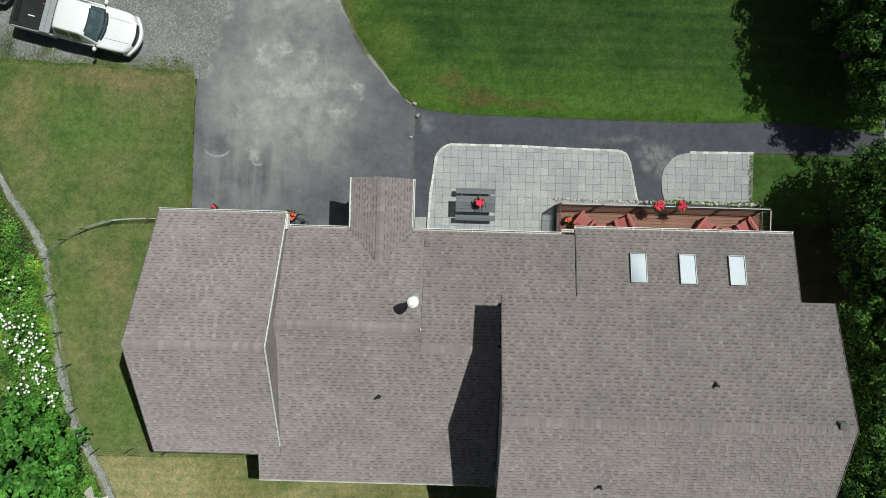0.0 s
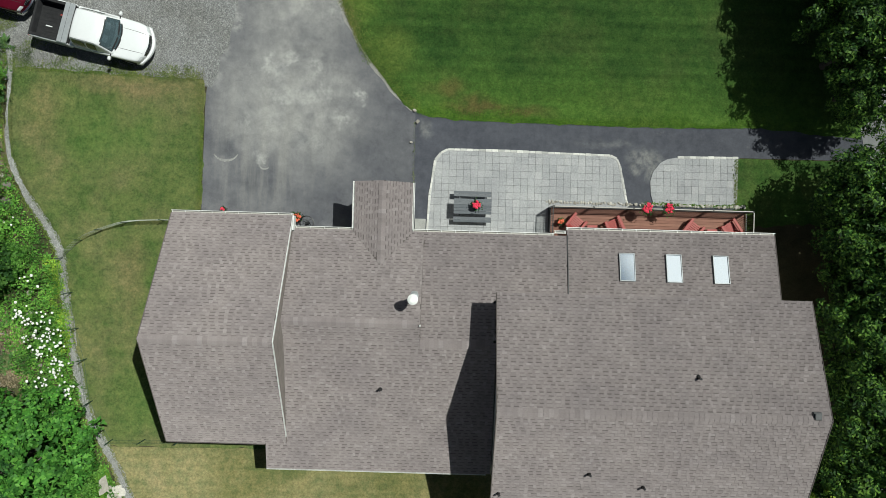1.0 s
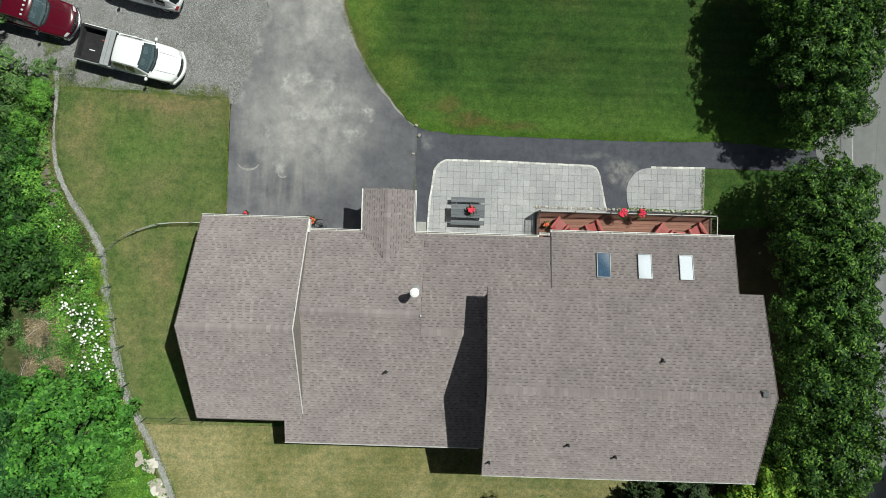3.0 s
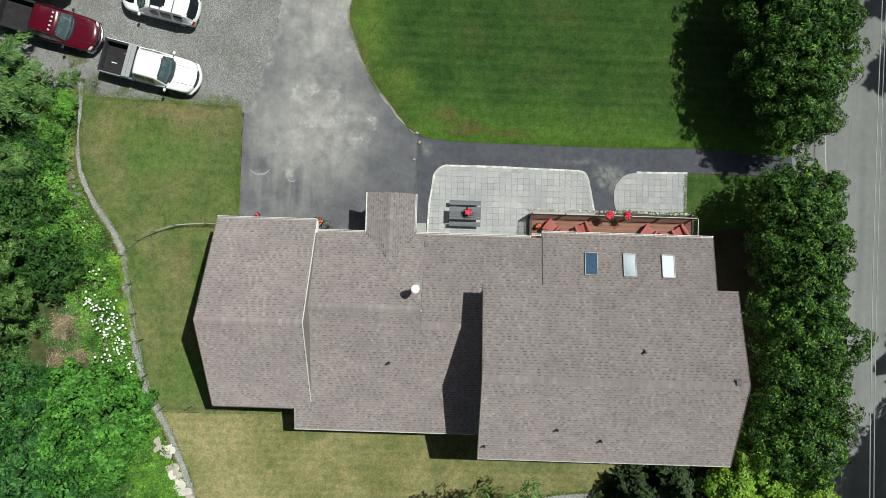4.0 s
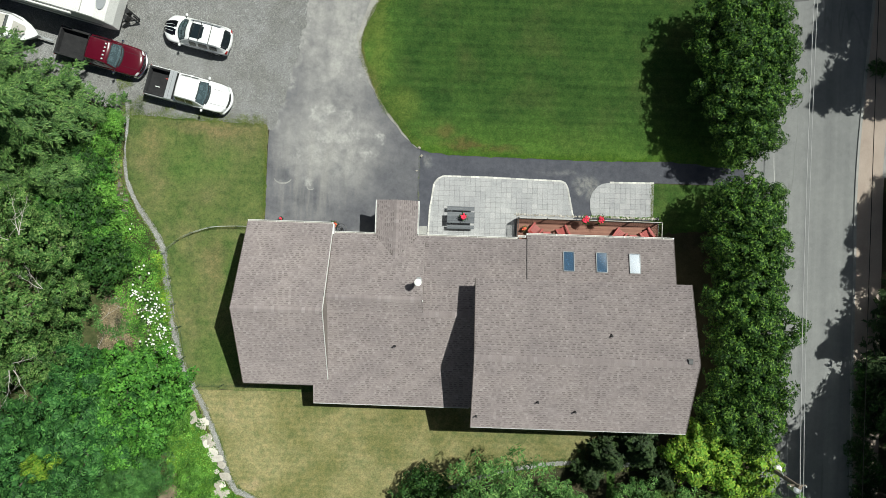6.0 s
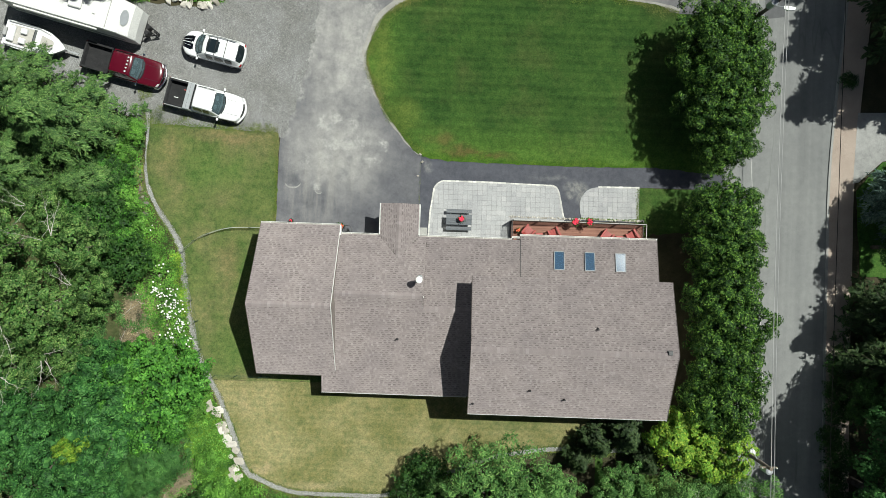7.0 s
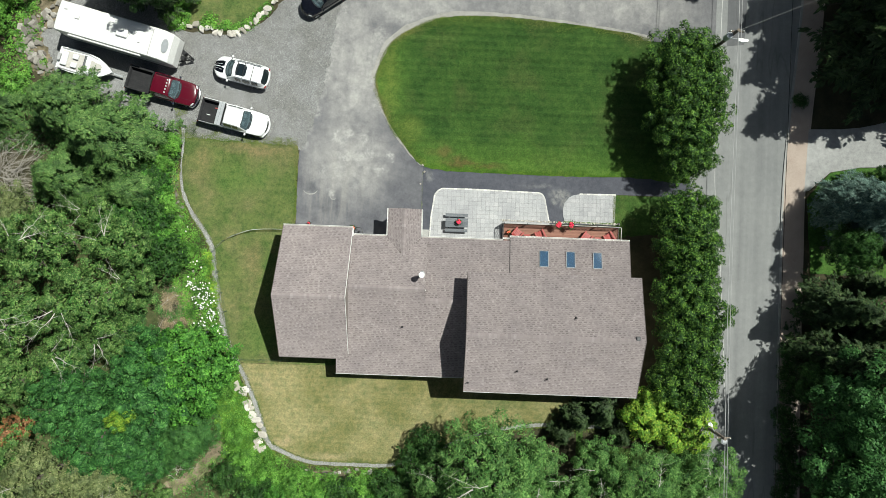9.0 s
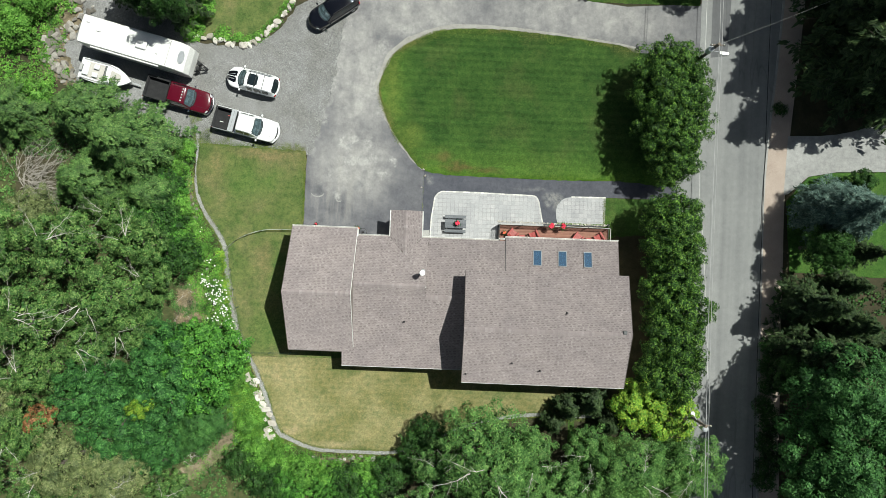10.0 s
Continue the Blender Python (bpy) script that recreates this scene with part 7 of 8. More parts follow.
def pane(name, rows, u0, u1, s0, s1, mat, parent, label="", lift=0.008, s2=None, s3=None, thick=0.012):
    """A sheet with rounded corners that follows the bodywork, standing a little proud of it. s2, s3: the sides at u1."""
    s2, s3 = s0 if s2 is None else s2, s1 if s3 is None else s3
    n = 10
    bm = bmesh.new()
    grid = []
    for i in range(n + 1):
        a = i / n
        row = []
        for j in range(n + 1):
            b = j / n
            u, s = u0 + (u1 - u0) * a, (s0 + (s2 - s0) * a) * (1 - b) + (s1 + (s3 - s1) * a) * b
            e = 1e-3
            p = shell_point(rows, u, s)
            nrm = (shell_point(rows, min(1, u + e), s) - shell_point(rows, max(0, u - e), s)).cross(shell_point(rows, u, s + e) - shell_point(rows, u, s - e)).normalized()
            if nrm.dot(p - Vector((p.x * 0.6, 0, 0.5))) < 0:
                nrm = -nrm
            row.append((bm.verts.new(p + nrm * lift), nrm))
        grid.append(row)
    skip = {(0, 0), (0, n - 1), (n - 1, 0), (n - 1, n - 1)}
    for i in range(n):
        for j in range(n):
            if (i, j) not in skip:
                bm.faces.new((grid[i][j][0], grid[i + 1][j][0], grid[i + 1][j + 1][0], grid[i][j + 1][0]))
    bmesh.ops.delete(bm, geom=[v for v in bm.verts if not v.link_faces], context="VERTS")
    bmesh.ops.recalc_face_normals(bm, faces=bm.faces)
    if sum(f.normal.z for f in bm.faces) < 0:
        bmesh.ops.reverse_faces(bm, faces=bm.faces)
    return part(name, bm, mat, parent, label, True)


def glazing(v, rows, sides):
    """Windscreen, rear window and side windows, each in its black seal."""
    for nm, u0, u1 in (("windscreen", 0.015, 0.178), ("rear_window", 0.985, 0.835)):
        front = nm == "windscreen"
        ob = pane(nm, rows, u0, u1, -0.585, 0.585, M["clear_glass" if front else "glass"], v, "clear curved glass" if front else "dark tinted glass", 0.02)
        if front:
            # thin patches on the closed cab shell, flattened to suggest an interior from above
            pane("dashboard", rows, 0.03, 0.07, -0.5, 0.5, M["interior"], ob, "flat grey patch for a dashboard under the glass", 0.009)
            for s in (-1, 1):
                pane("seat", rows, 0.115, 0.165, s * 0.12, s * 0.42, M["interior"], ob, "flat grey patch for a seat under the glass", 0.009)
            pane("steering_wheel", rows, 0.075, 0.10, 0.16, 0.36, M["dark_metal"], ob, "flat dark patch for a steering wheel", 0.013)
        pane("seal", rows, u0 - 0.012 * (1 if u0 < 0.5 else -1), u1 + 0.012 * (1 if u0 < 0.5 else -1), -0.61, 0.61, M["liner"], ob, "black rubber seal", 0.005)
    for s in (-1, 1):
        for u0, u1 in sides:
            pane("side_window", rows, u0, u1, s * 0.785, s * 0.955, M["glass"], v, "dark tinted glass", 0.01)


def mirrors(v, x, w, z, mat):
    for s in (-1, 1):
        m = part("wing_mirror", box(x - 0.07, x + 0.07, min(s * (w + 0.06), s * (w + 0.25)), max(s * (w + 0.06), s * (w + 0.25)), z, z + 0.17, 0.04), mat, v)
        part("arm", tube((x, s * (w - 0.1), z + 0.04), (x, s * (w + 0.1), z + 0.06), 0.025), M["liner"], m)


def pickup(name, label, m, paint, length, bed_mat, roof_lights=False, tool=None):
    v = thing(name, label, "truck", m, "parked vehicles")
    h, w = length / 2, 0.98
    back = -h + 0.35 * length
    body = [(back, 0.9 * w, w, 0.42, 1.06, 0, 0.02), (0.05 * length, 0.9 * w, w, 0.40, 1.06, 0, 0.02), (0.24 * length, 0.9 * w, 0.98 * w, 0.40, 1.08, 0.03, 0.03),
            (0.38 * length, 0.9 * w, 0.96 * w, 0.42, 1.06, 0.12, 0.05), (0.455 * length, 0.9 * w, 0.92 * w, 0.44, 1.0, 0.24, 0.06), (0.49 * length, 0.88 * w, 0.86 * w, 0.46, 0.88, 0.30, 0.04), (0.5 * length, 0.86 * w, 0.84 * w, 0.46, 0.62, 0.32, 0.02)]
    shell("body", body, paint, v)
    cab = [(0.265 * length, 0.90 * w, 0.90 * w, 0.98, 1.08, 0.24, 0.02), (0.135 * length, 0.93 * w, 0.75 * w, 0.98, 1.70, 0.12, 0.03), (0.07 * length, 0.94 * w, 0.75 * w, 0.98, 1.77, 0.04, 0.03),
           (-0.04 * length, 0.94 * w, 0.75 * w, 0.98, 1.78, 0, 0.03), (back + 0.20, 0.93 * w, 0.74 * w, 0.98, 1.73, -0.02, 0.03), (back + 0.04, 0.92 * w, 0.76 * w, 0.98, 1.10, -0.05, 0.02)]
    shell("cab", cab, paint, v)
    glazing(v, cab, ((0.25, 0.47), (0.50, 0.77)))
    # cargo bed
    bed = new("cargo_bed")
    bed.parent = v
    for s in (-1, 1):
        part("bed_side", box(-h + 0.04, back - 0.06, min(s * 0.87, s * w), max(s * 0.87, s * w), 0.45, 1.10, 0.03), bed_mat, bed)
        part("liner_wall", box(-h + 0.09, back - 0.06, min(s * 0.80, s * 0.868), max(s * 0.80, s * 0.868), 0.66, 1.12, 0.008), M["liner"], bed)
        part("bed_rail", box(-h + 0.03, back - 0.06, s * 0.865 - 0.065, s * 0.865 + 0.065, 1.122, 1.15, 0.01), M["liner"], bed, "black plastic rail cap")
    part("bed_floor", box(-h + 0.1, back - 0.06, -0.84, 0.84, 0.62, 0.68), M["liner"], bed, "black plastic bed liner")
    for k in range(9):
        part("liner_rib", box(-h + 0.15, back - 0.12, -0.72 + k * 0.17, -0.66 + k * 0.17, 0.682, 0.695), M["liner"], bed)
    gate = part("tailgate", box(-h, -h + 0.08, -0.95, 0.95, 0.45, 1.10, 0.02), bed_mat, bed)
    part("cap", box(-h - 0.01, -h + 0.1, -0.94, 0.94, 1.103, 1.13, 0.01), M["liner"], gate, "black plastic tailgate cap")
    part("gate_liner", box(-h + 0.082, -h + 0.1, -0.78, 0.78, 0.66, 1.10), M["liner"], gate)
    part("bed_wall", box(back - 0.11, back - 0.06, -0.9, 0.9, 0.5, 1.15), M["liner"], bed)
    if tool:
        lid = part("tool_box", box(back - 0.56, back - 0.09, -0.95, 0.95, 0.8, 1.2, 0.02), tool, bed, "silver cross-bed tool box")
        part("lid_seam", box(back - 0.335, back - 0.325, -0.93, 0.93, 1.195, 1.204), M["liner"], lid)
    bright = M["chrome"] if roof_lights else paint
    bumper = [(0.44 * length, 0.93 * w, 0.96 * w, 0.40, 0.60, 0.24, 0.02), (0.50 * length, 0.93 * w, 0.95 * w, 0.40, 0.66, 0.34, 0.02), (0.515 * length, 0.9 * w, 0.92 * w, 0.42, 0.62, 0.36, 0.01), (0.517 * length, 0.9 * w, 0.9 * w, 0.44, 0.5, 0.36, 0.0)]
    shell("front_bumper", bumper, bright, v, "", 12, 24)
    grille = pane("grille", body, 0.80, 0.94, -0.40, 0.40, M["dark_metal"], v, "dark grille with chrome bars", 0.006)
    for k in range(3):
        pane("bar", body, 0.815 + k * 0.045, 0.833 + k * 0.045, -0.40, 0.40, M["chrome"], grille, "chrome bar", 0.016)
    for s in (-1, 1):
        pane("headlight", body, 0.74, 0.87, s * 0.47, s * 0.70, M["lamp_clear"], v, "clear headlight lens", 0.008)
        part("tail_light", box(-h - 0.01, -h + 0.12, min(s * 0.93, s * 0.985), max(s * 0.93, s * 0.985), 0.8, 1.06, 0.015), M["lamp_red"], v)
        part("door_handle", box(-0.02 * length, 0.01 * length, s * w - 0.01, s * w + 0.025, 0.92, 0.95, 0.008), bright, v)
        pane("wiper_recess", cab, 0.0, 0.012, s * 0.05, s * 0.5, M["liner"], v, "black cowl strip", 0.014)
    part("rear_bumper", box(-h - 0.1, -h + 0.05, -0.93, 0.93, 0.45, 0.6, 0.03), M["chrome"], v)
    for s in (-1, 1):
        for u in (0.03, 0.155, 0.30):
            pane("door_seam", body, u, u + 0.006, s * 0.72, s * 0.985, M["liner"], v, "dark gap beside the door", 0.004)
        # black strip on the bonnet, drawn as the shade of a crease
        pane("crease_shade_line", body, 0.36, 0.72, s * 0.34, s * 0.352, M["liner"], v, "dark line drawn as the shade of a bonnet crease", 0.003)
        pane("wiper", cab, 0.03, 0.045, s * 0.04, s * 0.5, M["liner"], v, "black windscreen wiper", 0.028)
        pane("roof_gutter", cab, 0.22, 0.80, s * 0.66, s * 0.675, M["vent_grey"], v, "thin groove along the roof", 0.004)
    pane("hood_gap", body, 0.325, 0.331, -0.6, 0.6, M["liner"], v, "dark gap behind the bonnet", 0.004)
    mirrors(v, 0.21 * length, w * 0.95, 1.02, M["chrome"] if roof_lights else paint)
    if roof_lights:
        for k in range(5):
            part("roof_light", box(0.085 * length, 0.105 * length, -0.5 + k * 0.25 - 0.05, -0.5 + k * 0.25 + 0.05, 1.76, 1.82, 0.015), M["lamp_clear"], v)
    for x in (-0.31 * length, 0.33 * length):
        for s in (-1, 1):
            wheel(v, x, s * (w - 0.14), 0.39)
    return v


def estate_car(name, label, m, paint, length, height, stripe=None, sunroof=False, category="car"):
    v = thing(name, label, category, m, "parked vehicles")
    w, L = 0.92, length
    body = [(-0.5 * L, 0.8 * w, 0.80 * w, 0.45, 0.72, -0.16, 0.02), (-0.485 * L, 0.9 * w, 0.92 * w, 0.40, 0.96, -0.16, 0.03), (-0.38 * L, 0.93 * w, w, 0.36, 1.02, -0.06, 0.03), (0.0, 0.93 * w, w, 0.36, 1.02, 0, 0.03),
            (0.27 * L, 0.93 * w, 0.99 * w, 0.36, 1.02, 0.06, 0.04), (0.38 * L, 0.92 * w, 0.96 * w, 0.38, 0.98, 0.18, 0.06), (0.455 * L, 0.9 * w, 0.90 * w, 0.42, 0.91, 0.32, 0.07), (0.49 * L, 0.85 * w, 0.84 * w, 0.46, 0.78, 0.38, 0.04), (0.5 * L, 0.8 * w, 0.8 * w, 0.46, 0.56, 0.40, 0.02)]
    shell("body", body, paint, v, "", 48)
    cab = [(0.27 * L, 0.91 * w, 0.90 * w, 0.94, 1.02, 0.30, 0.02), (0.105 * L, 0.94 * w, 0.76 * w, 0.94, height - 0.07, 0.16, 0.04), (0.0, 0.95 * w, 0.77 * w, 0.94, height, 0.05, 0.04),
           (-0.22 * L, 0.95 * w, 0.76 * w, 0.94, height, -0.02, 0.04), (-0.40 * L, 0.93 * w, 0.74 * w, 0.94, height - 0.08, -0.10, 0.04), (-0.485 * L, 0.86 * w, 0.74 * w, 0.94, 1.02, -0.16, 0.02)]
    shell("cab", cab, paint, v)
    glazing(v, cab, ((0.27, 0.44), (0.47, 0.60), (0.63, 0.76)))
    if stripe:
        for s in (-1, 1):
            pane("hood_stripe", body, 0.535, 0.835, s * 0.015, s * 0.40, stripe, v, "matt black bonnet stripe", 0.006, s * 0.02, s * 0.30)
            pane("stripe_slit", body, 0.57, 0.77, s * 0.165, s * 0.18, paint, v, "thin white line in the stripe", 0.011, s * 0.13, s * 0.14)
    if sunroof:
        pane("sunroof", cab, 0.30, 0.52, -0.46, 0.46, M["glass"], v, "dark glass roof panel", 0.008)
        for x in (0.03 * L, -0.09 * L, -0.24 * L):
            part("crossbar", box(x - 0.02, x + 0.02, -0.65, 0.65, height + 0.05, height + 0.08, 0.005), M["dark_metal"], v)
    for s in (-1, 1):
        part("roof_rail", box(-0.36 * L, 0.06 * L, s * 0.65 - 0.02, s * 0.65 + 0.02, height - 0.05, height + 0.06, 0.01), M["silver"] if paint is not M["car_black"] else M["dark_metal"], v)
        pane("headlight", body, 0.76, 0.88, s * 0.50, s * 0.74, M["lamp_clear"], v, "clear headlight lens", 0.008)
        pane("tail_light", body, 0.035, 0.13, s * 0.52, s * 0.80, M["lamp_red"], v, "red tail light lens", 0.008)
    pane("grille", body, 0.89, 0.985, -0.38, 0.38, M["dark_metal"], v, "black grille", 0.008)
    mirrors(v, 0.19 * L, w * 0.93, 1.0, paint)
    for x in (-0.3 * L, 0.32 * L):
        for s in (-1, 1):
            wheel(v, x, s * (w - 0.12), 0.35, 0.22)
    return v


def on_ground(x, y, heading):
    return pose(x, y, gz(x) + 0.02, 0, 0, 0) @ pose(0, 0, 0, 0, SLOPE, 0) @ pose(0, 0, 0, 0, 0, heading)


truck = pickup("pickup_truck", "white crew-cab pickup truck with a black bed liner on gravel", on_ground(-16.8, 9.85, -12.9), M["car_white"], 5.56, M["car_white"], tool=M["silver"])
part("scrap_bar", box(-2.3, -2.0, -0.3, -0.25, 0.68, 0.71), M["car_white"], truck, "white scrap of wood in the bed").matrix_basis = pose(0, 0, 0, 0, 0, 0)
part("red_strap", box(-1.75, -1.35, 0.35, 0.42, 0.68, 0.72), M["chair_red"], truck, "red strap in the bed")
pickup("pickup_truck", "deep red pickup truck with a black bed and chrome bumper", on_ground(-22.6, 12.13, -14.3), M["car_red"], 5.8, M["car_black"], roof_lights=True)
estate_car("sport_utility_vehicle", "white sport utility vehicle with black bonnet stripes and dark sunroof", on_ground(-16.4, 13.6, 167.7), M["car_white"], 4.65, 1.66, M["car_black"], True)
estate_car("black_car", "glossy black car parked beside the driveway", on_ground(-9.8, 20.1, 215), M["car_black"], 4.8, 1.6)


def travel_trailer(x, y, heading):
    v = thing("travel_trailer", "long white travel trailer parked on gravel", "trailer", on_ground(x, y, heading), "parked vehicles")
    L, w = 4.5, 1.17
    def ring(ww, z0, z1):
        half = [(ww * 0.98, z0), (ww, z0 + 0.2), (ww, z1 - 0.12), (ww * 0.96, z1 - 0.03), (ww * 0.8, z1), (ww * 0.3, z1 + 0.04)]
        return half + [(-a, b) for a, b in half[::-1]]
    st = [(-L, ring(w * 0.985, 0.55, 3.05)), (-L + 0.12, ring(w, 0.5, 3.1)), (L - 1.5, ring(w, 0.5, 3.1)), (L - 0.7, ring(w, 0.5, 2.95)), (L - 0.2, ring(w * 0.98, 0.55, 2.4)), (L, ring(w * 0.93, 0.6, 1.6))]
    part("body", loft(st), M["rv_white"], v, "white ribbed skin")
    part("roof_seam", box(L - 1.53, L - 1.48, -1.02, 1.02, 3.125, 3.15), M["kerb"], v)
    for xx, yy, a in ((0.7, 0.1, 0.34), (-2.9, 0.2, 0.18), (2.1, -0.3, 0.1)):
        part("roof_vent", box(xx - a, xx + a, yy - a * 0.75, yy + a * 0.75, 3.1, 3.1 + 0.5 * a + 0.1, 0.03), M["rv_white"], v, "white roof vent cover")
    part("ladder_mark", box(-L + 0.4, -L + 0.7, 0.5, 0.62, 3.13, 3.15), M["cable"], v)
    part("air_conditioner", box(0.3, 1.2, -0.32, 0.32, 3.1, 3.36, 0.06), M["rv_white"], v, "white air conditioner housing")
    wb = bmesh.new()
    ang = [2 * math.pi * i / 20 for i in range(20)]
    wb.faces.new([wb.verts.new((L - 0.50 + 0.22 * math.cos(a) * 0.9, 0.0 + 0.55 * math.sin(a), 2.86 - 0.22 * math.cos(a) * 1.0 + 0.02)) for a in ang])
    part("front_window", wb, M["silver"], v, "oval grey front window")
    part("awning", tube((-3.4, -w - 0.09, 2.85), (2.4, -w - 0.09, 2.85), 0.07, n=10), M["rv_white"], v)
    part("side_stripe", box(-L + 0.3, L - 0.8, -w - 0.012, -w + 0.0, 1.1, 1.4), M["cable"], v)
    part("drawbar", tube((L, -0.5, 0.55), (L + 1.1, 0, 0.55), 0.05), M["dark_metal"], v)
    part("drawbar", tube((L, 0.5, 0.55), (L + 1.1, 0, 0.55), 0.05), M["dark_metal"], v)
    part("jack", tube((L + 0.85, 0, 0.0), (L + 0.85, 0, 1.0), 0.05), M["dark_metal"], v)
    for s in (-1, 1):
        part("gas_bottle", tube((L + 0.35, s * 0.2, 0.55), (L + 0.35, s * 0.2, 1.05), 0.17, 0.15, 14), M["dark_metal"], v)
        for xx in (-0.7, 0.3):
            wheel(v, xx, s * 1.0, 0.36)


travel_trailer(-25.75, 15.85, -14.0)


def motor_boat(x, y, heading):
    v = thing("motor_boat", "white motor boat with grey canvas on a trailer", "boat", on_ground(x, y, heading), "parked vehicles")
    st = []
    outline = ((-2.2, 0.86, 1.0), (-1.2, 0.95, 1.02), (0.0, 0.95, 1.06), (1.0, 0.80, 1.12), (1.7, 0.5, 1.2), (2.15, 0.2, 1.26), (2.35, 0.04, 1.3))
    for xx, ww, top in outline:
        keel = 0.45 + 0.25 * max(0, xx / 2.35) ** 2
        st.append((xx, [(0.02, keel), (ww * 0.8, keel + 0.2), (ww, top), (-ww, top), (-ww * 0.8, keel + 0.2), (-0.02, keel)]))
    part("hull", loft(st), M["hull"], v, "white hull", True)
    part("cockpit", prism([(-1.9, -0.62), (-0.1, -0.68), (0.1, 0), (-0.1, 0.68), (-1.9, 0.62)], 1.03, 1.09), M["rail"], v, "grey canvas over the cockpit")
    part("cockpit", prism([(0.5, -0.45), (1.3, -0.3), (1.6, 0), (1.3, 0.3), (0.5, 0.45)], 1.1, 1.17), M["rail"], v, "bow seating well")
    for s in (-1, 1):
        part("seat", box(-0.95, -0.5, s * 0.35 - 0.2, s * 0.35 + 0.2, 1.09, 1.35, 0.05), M["hull"], v, "white seat")
        part("stripe", prism([(-2.0, s * 0.78), (0.2, s * 0.80), (1.5, s * 0.48), (1.5, s * 0.54), (0.2, s * 0.88), (-2.0, s * 0.84)][::s], 1.02, 1.13), M["cable"], v, "grey-green stripe")
    part("bench", box(-1.85, -1.35, -0.55, 0.55, 1.09, 1.3, 0.05), M["hull"], v)
    part("engine_cover", box(-2.15, -1.9, -0.3, 0.3, 1.0, 1.35, 0.06), M["cable"], v)
    part("windscreen", loft([(0.02, [(0.7, 1.08), (0.66, 1.35), (-0.66, 1.35), (-0.7, 1.08)]), (0.06, [(0.7, 1.08), (0.66, 1.35), (-0.66, 1.35), (-0.7, 1.08)])]), M["glass"], v)
    part("trailer_frame", box(-2.0, 2.9, -0.06, 0.06, 0.38, 0.46), M["silver"], v)
    part("trailer_axle", box(-0.75, -0.65, -0.9, 0.9, 0.28, 0.36), M["silver"], v)
    for s in (-1, 1):
        wheel(v, -0.7, s * 1.0, 0.3, 0.18)


motor_boat(-28.85, 13.62, -14.5)


# ---- fences ----
def wire_fence(line, label, post_at, height, mesh_label="", wires=7, thick=0.004):
    f = thing("wire_fence", label, "fence", group="garden fences")
    pts = [(x, y, gz(x) + 0.04) for x, y in line]
    for x, y in post_at:
        p = part("post", tube((0, 0, -0.1), (0, 0, height + 0.05), 0.025, n=6), M["fence_green"], f)
        p.matrix_world = pose(x, y, gz(x) + 0.04, random.uniform(-3, 3), random.uniform(-3, 3), 0)
    for k in range(wires):
        z = height * (k + 0.6) / wires
        bm = bmesh.new()
        rings = [[bm.verts.new((x + 0.006 * math.cos(q), y + 0.006 * math.cos(q), zz + z + 0.008 * math.sin(q))) for q in (0, 2.1, 4.2)] for x, y, zz in pts]
        for g, h in zip(rings, rings[1:]):
            for i in range(3):
                bm.faces.new((g[i], g[(i + 1) % 3], h[(i + 1) % 3], h[i]))
        part("wire", bm, M["netting"] if mesh_label else M["fence_green"], f)
    if not mesh_label:
        return f
    bm = bmesh.new()
    for a, b in zip(pts, pts[1:]):
        a, b = Vector(a), Vector(b)
        n = max(1, int((b - a).length / 0.1))
        for i in range(n):
            p = a.lerp(b, i / n)
            add_tube(bm, p, p + Vector((0, 0, height)), thick, thick, 3)
    tagged(part("netting", bm, M["netting"], f, mesh_label), kind="stuff")
    return f


M["fence_green"] = plain("green_fence_paint", (0.03, 0.07, 0.04), 0.6)
fence_curve = curve_through([(-18.35, -0.95), (-17.6, -0.2), (-16.94, 0.25), (-16.0, 0.65), (-15.01, 0.92), (-13.5, 1.02), (-11.9, 1.02)], 4, False)
wire_fence(fence_curve, "low pale wire net fence curving over the side lawn", fence_curve[::5], 0.7, "pale wire netting", 8, 0.006)
wire_fence([(-18.3, -0.92), (-17.49, -4.33), (-17.06, -5.81), (-16.73, -7.84), (-15.7, -9.69)], "thin green wire fence along the garden path",
           [(-17.85, -2.6), (-17.49, -4.33), (-17.06, -5.81), (-16.73, -7.84), (-15.7, -9.69)], 0.9, "", 2)
wire_fence([(-15.7, -9.69), (-14.13, -9.65), (-11.75, -9.6)], "thin green wire fence between lawn and house", [(-14.13, -9.65), (-12.4, -9.6)], 0.9, "", 3)


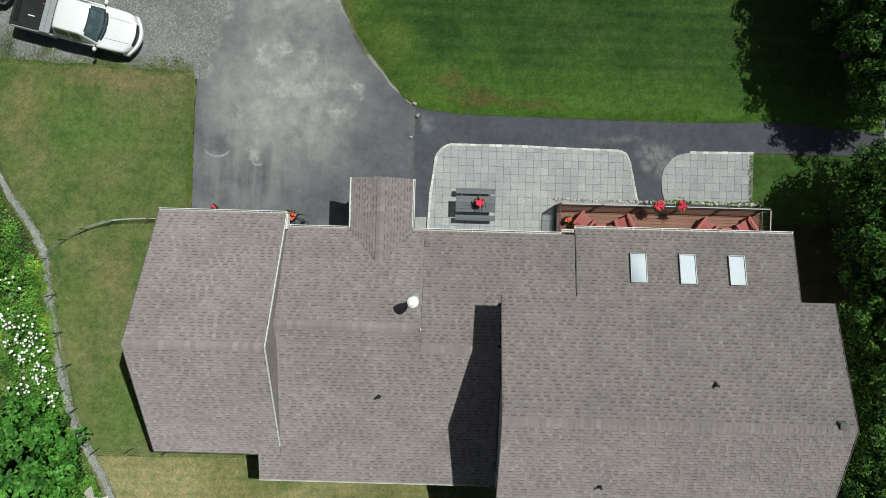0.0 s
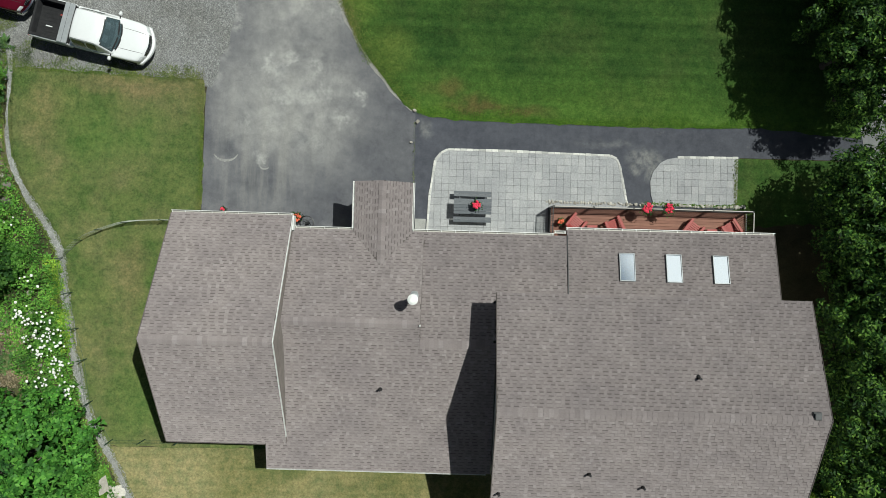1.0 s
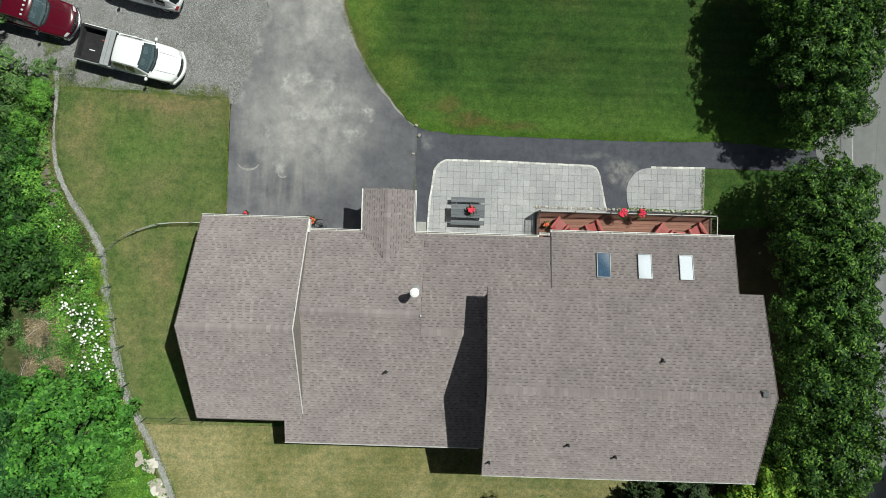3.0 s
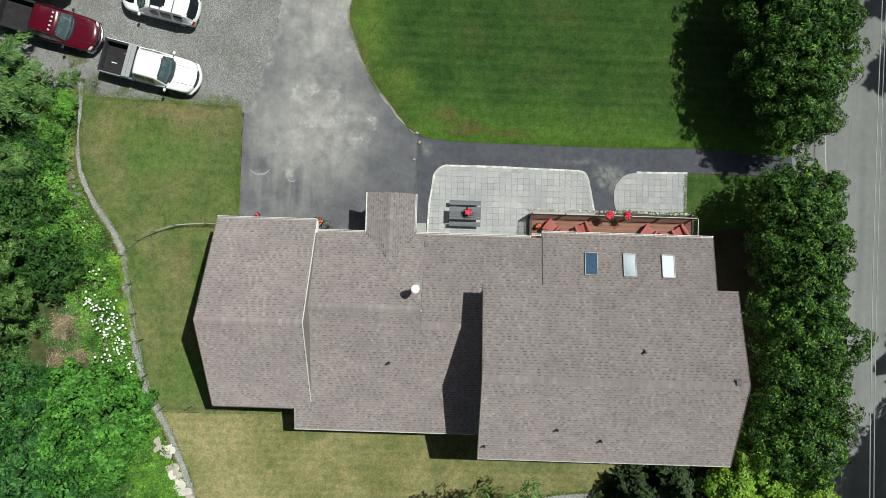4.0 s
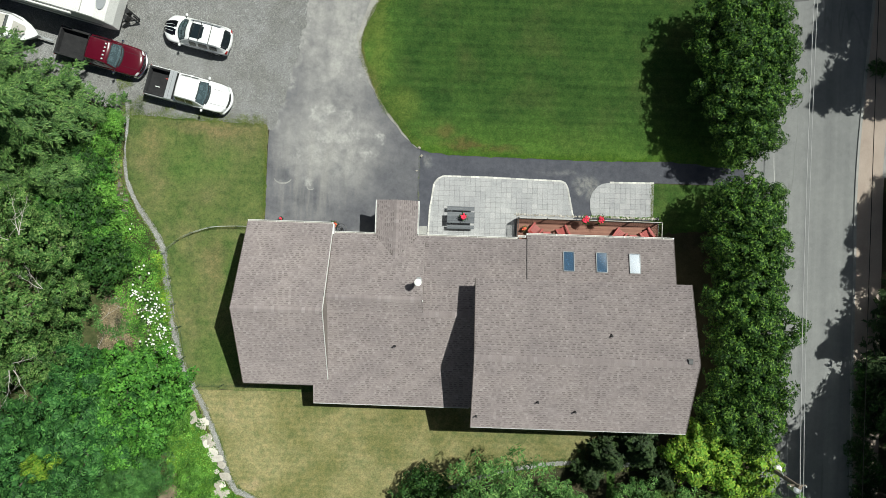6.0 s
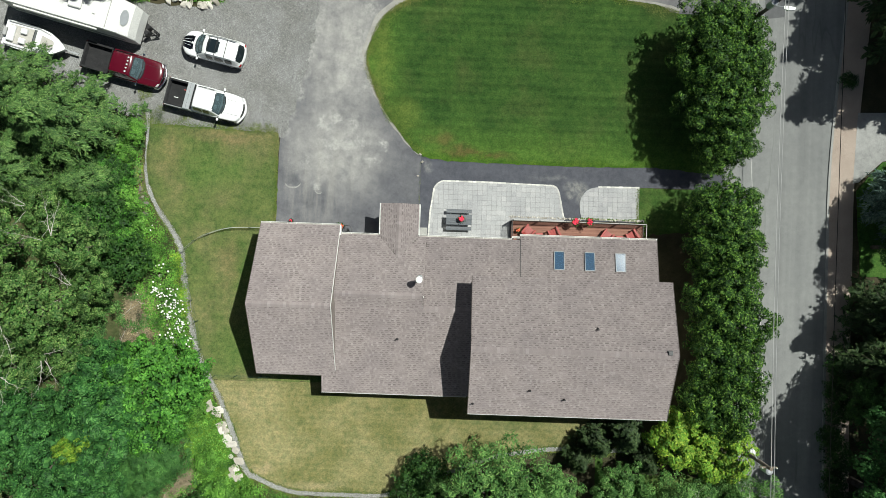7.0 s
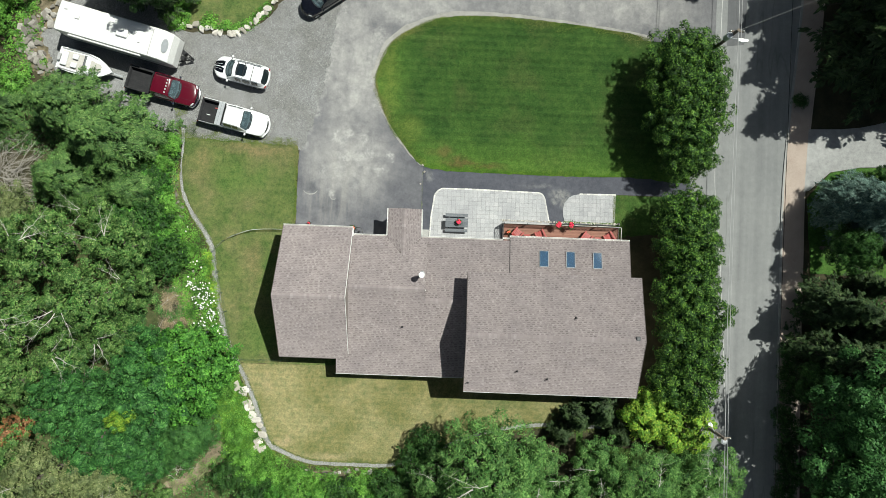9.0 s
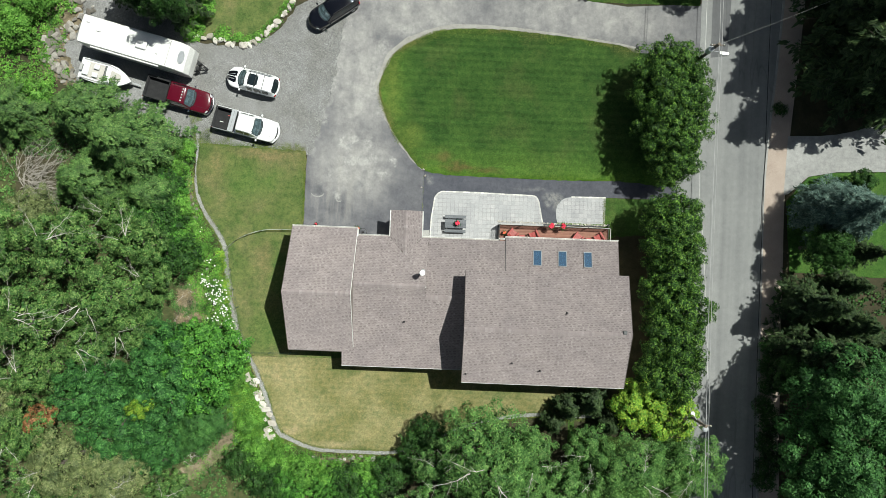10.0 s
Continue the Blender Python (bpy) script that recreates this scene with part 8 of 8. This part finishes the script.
# ---- street poles and wires ----
def street_pole(x, y, top, lamp, can):
    p = thing("utility_pole", "wooden utility pole with a street lamp and cables", "utility pole", pose(x, y, gz(x) - 0.1), "utility poles")
    part("pole", tube((0, 0, 0), (0, 0, top), 0.16, 0.11, 12), M["pole_wood"], p)
    part("crossarm", box(-0.55, 0.55, -0.05, 0.05, top - 0.45, top - 0.33, 0.01), M["pole_wood"], p)
    for k in (-0.45, 0.0, 0.45):
        part("insulator", tube((k, 0, top - 0.33), (k, 0, top - 0.18), 0.05, 0.03, 8), M["white"], p)
    t = tube((can[0], can[1], top - 1.6), (can[0], can[1], top - 0.8), 0.24, 0.24, 18)
    add_tube(t, (can[0], can[1], top - 0.8), (can[0], can[1], top - 0.72), 0.24, 0.12, 18)
    part("transformer", t, M["silver"], p, "pale grey transformer can")
    arm = new("street_lamp")
    arm.parent = p
    part("arm", tube((0, 0, top - 1.9), (lamp[0] * 0.7, lamp[1] * 0.7, top - 1.65), 0.03), M["silver"], arm)
    part("head", loft([(lamp[0] * 0.6, [(lamp[1] * 0.8 + a, top - 1.65 + b) for a, b in ((0.1, -0.05), (0.1, 0.03), (-0.1, 0.03), (-0.1, -0.05))]),
                       (lamp[0] * 0.85, [(lamp[1] + a, top - 1.65 + b) for a, b in ((0.17, -0.08), (0.13, 0.07), (-0.13, 0.07), (-0.17, -0.08))]),
                       (lamp[0] * 1.25, [(lamp[1] + a, top - 1.65 + b) for a, b in ((0.09, -0.05), (0.07, 0.04), (-0.07, 0.04), (-0.09, -0.05))])]), M["white"], arm, "white lamp head")
    return p


street_pole(20.95, 16.35, 8.4, (1.1, -0.25), (-0.3, -0.15))
street_pole(21.05, -12.9, 8.4, (-0.5, 0.65), (0.25, -0.35))


def cable(label, a, b, sag, r, mat, n=16, sides=5):
    """A hanging cable as one continuous tube."""
    a, b = Vector(a), Vector(b)
    side = (b - a).cross(Vector((0, 0, 1))).normalized()
    verts, faces = [], []
    for i in range(n + 1):
        u = i / n
        p = a.lerp(b, u) - Vector((0, 0, 4 * sag * u * (1 - u)))
        for k in range(sides):
            w = 2 * math.pi * k / sides
            verts.append(p + side * r * math.cos(w) + Vector((0, 0, r * math.sin(w))))
    for i in range(n):
        for k in range(sides):
            faces.append((i * sides + k, i * sides + (k + 1) % sides, (i + 1) * sides + (k + 1) % sides, (i + 1) * sides + k))
    return tagged(new("overhead_cable", mesh_from("overhead_cable", verts, faces, mat)), label, "cable", "overhead cables")


ZT = 7.55
for dx, r, mat in ((0.0, 0.022, M["cable"]), (0.2, 0.018, M["cable"])):
    for (xa, ya), (xb, yb) in (((21.15, 48), (20.95, 16.35)), ((20.95, 16.35), (21.05, -12.9)), ((21.05, -12.9), (22.0, -45))):
        cable("grey overhead cable strung between utility poles", (xa + dx, ya, ZT), (xb + dx, yb, ZT), 0.3, r, mat)
cable("pale service cable crossing the street", (21.1, 16.4, 7.4), (33.5, 21.9, 7.0), 0.25, 0.005, M["cable"])
# dark kerbside line hung as a cable, on poles added out of view
for y in (46, -44):
    far = thing("utility_pole", "wooden utility pole added out of view", "utility pole", pose(25.25, y, gz(25.25) - 0.1), "utility poles")
    part("pole", tube((0, 0, 0), (0, 0, 8.3), 0.16, 0.11, 12), M["pole_wood"], far)
cable("black cable strung along the street", (25.25, 46, 6.9), (25.25, -44, 6.9), 0.5, 0.022, M["black_cable"])
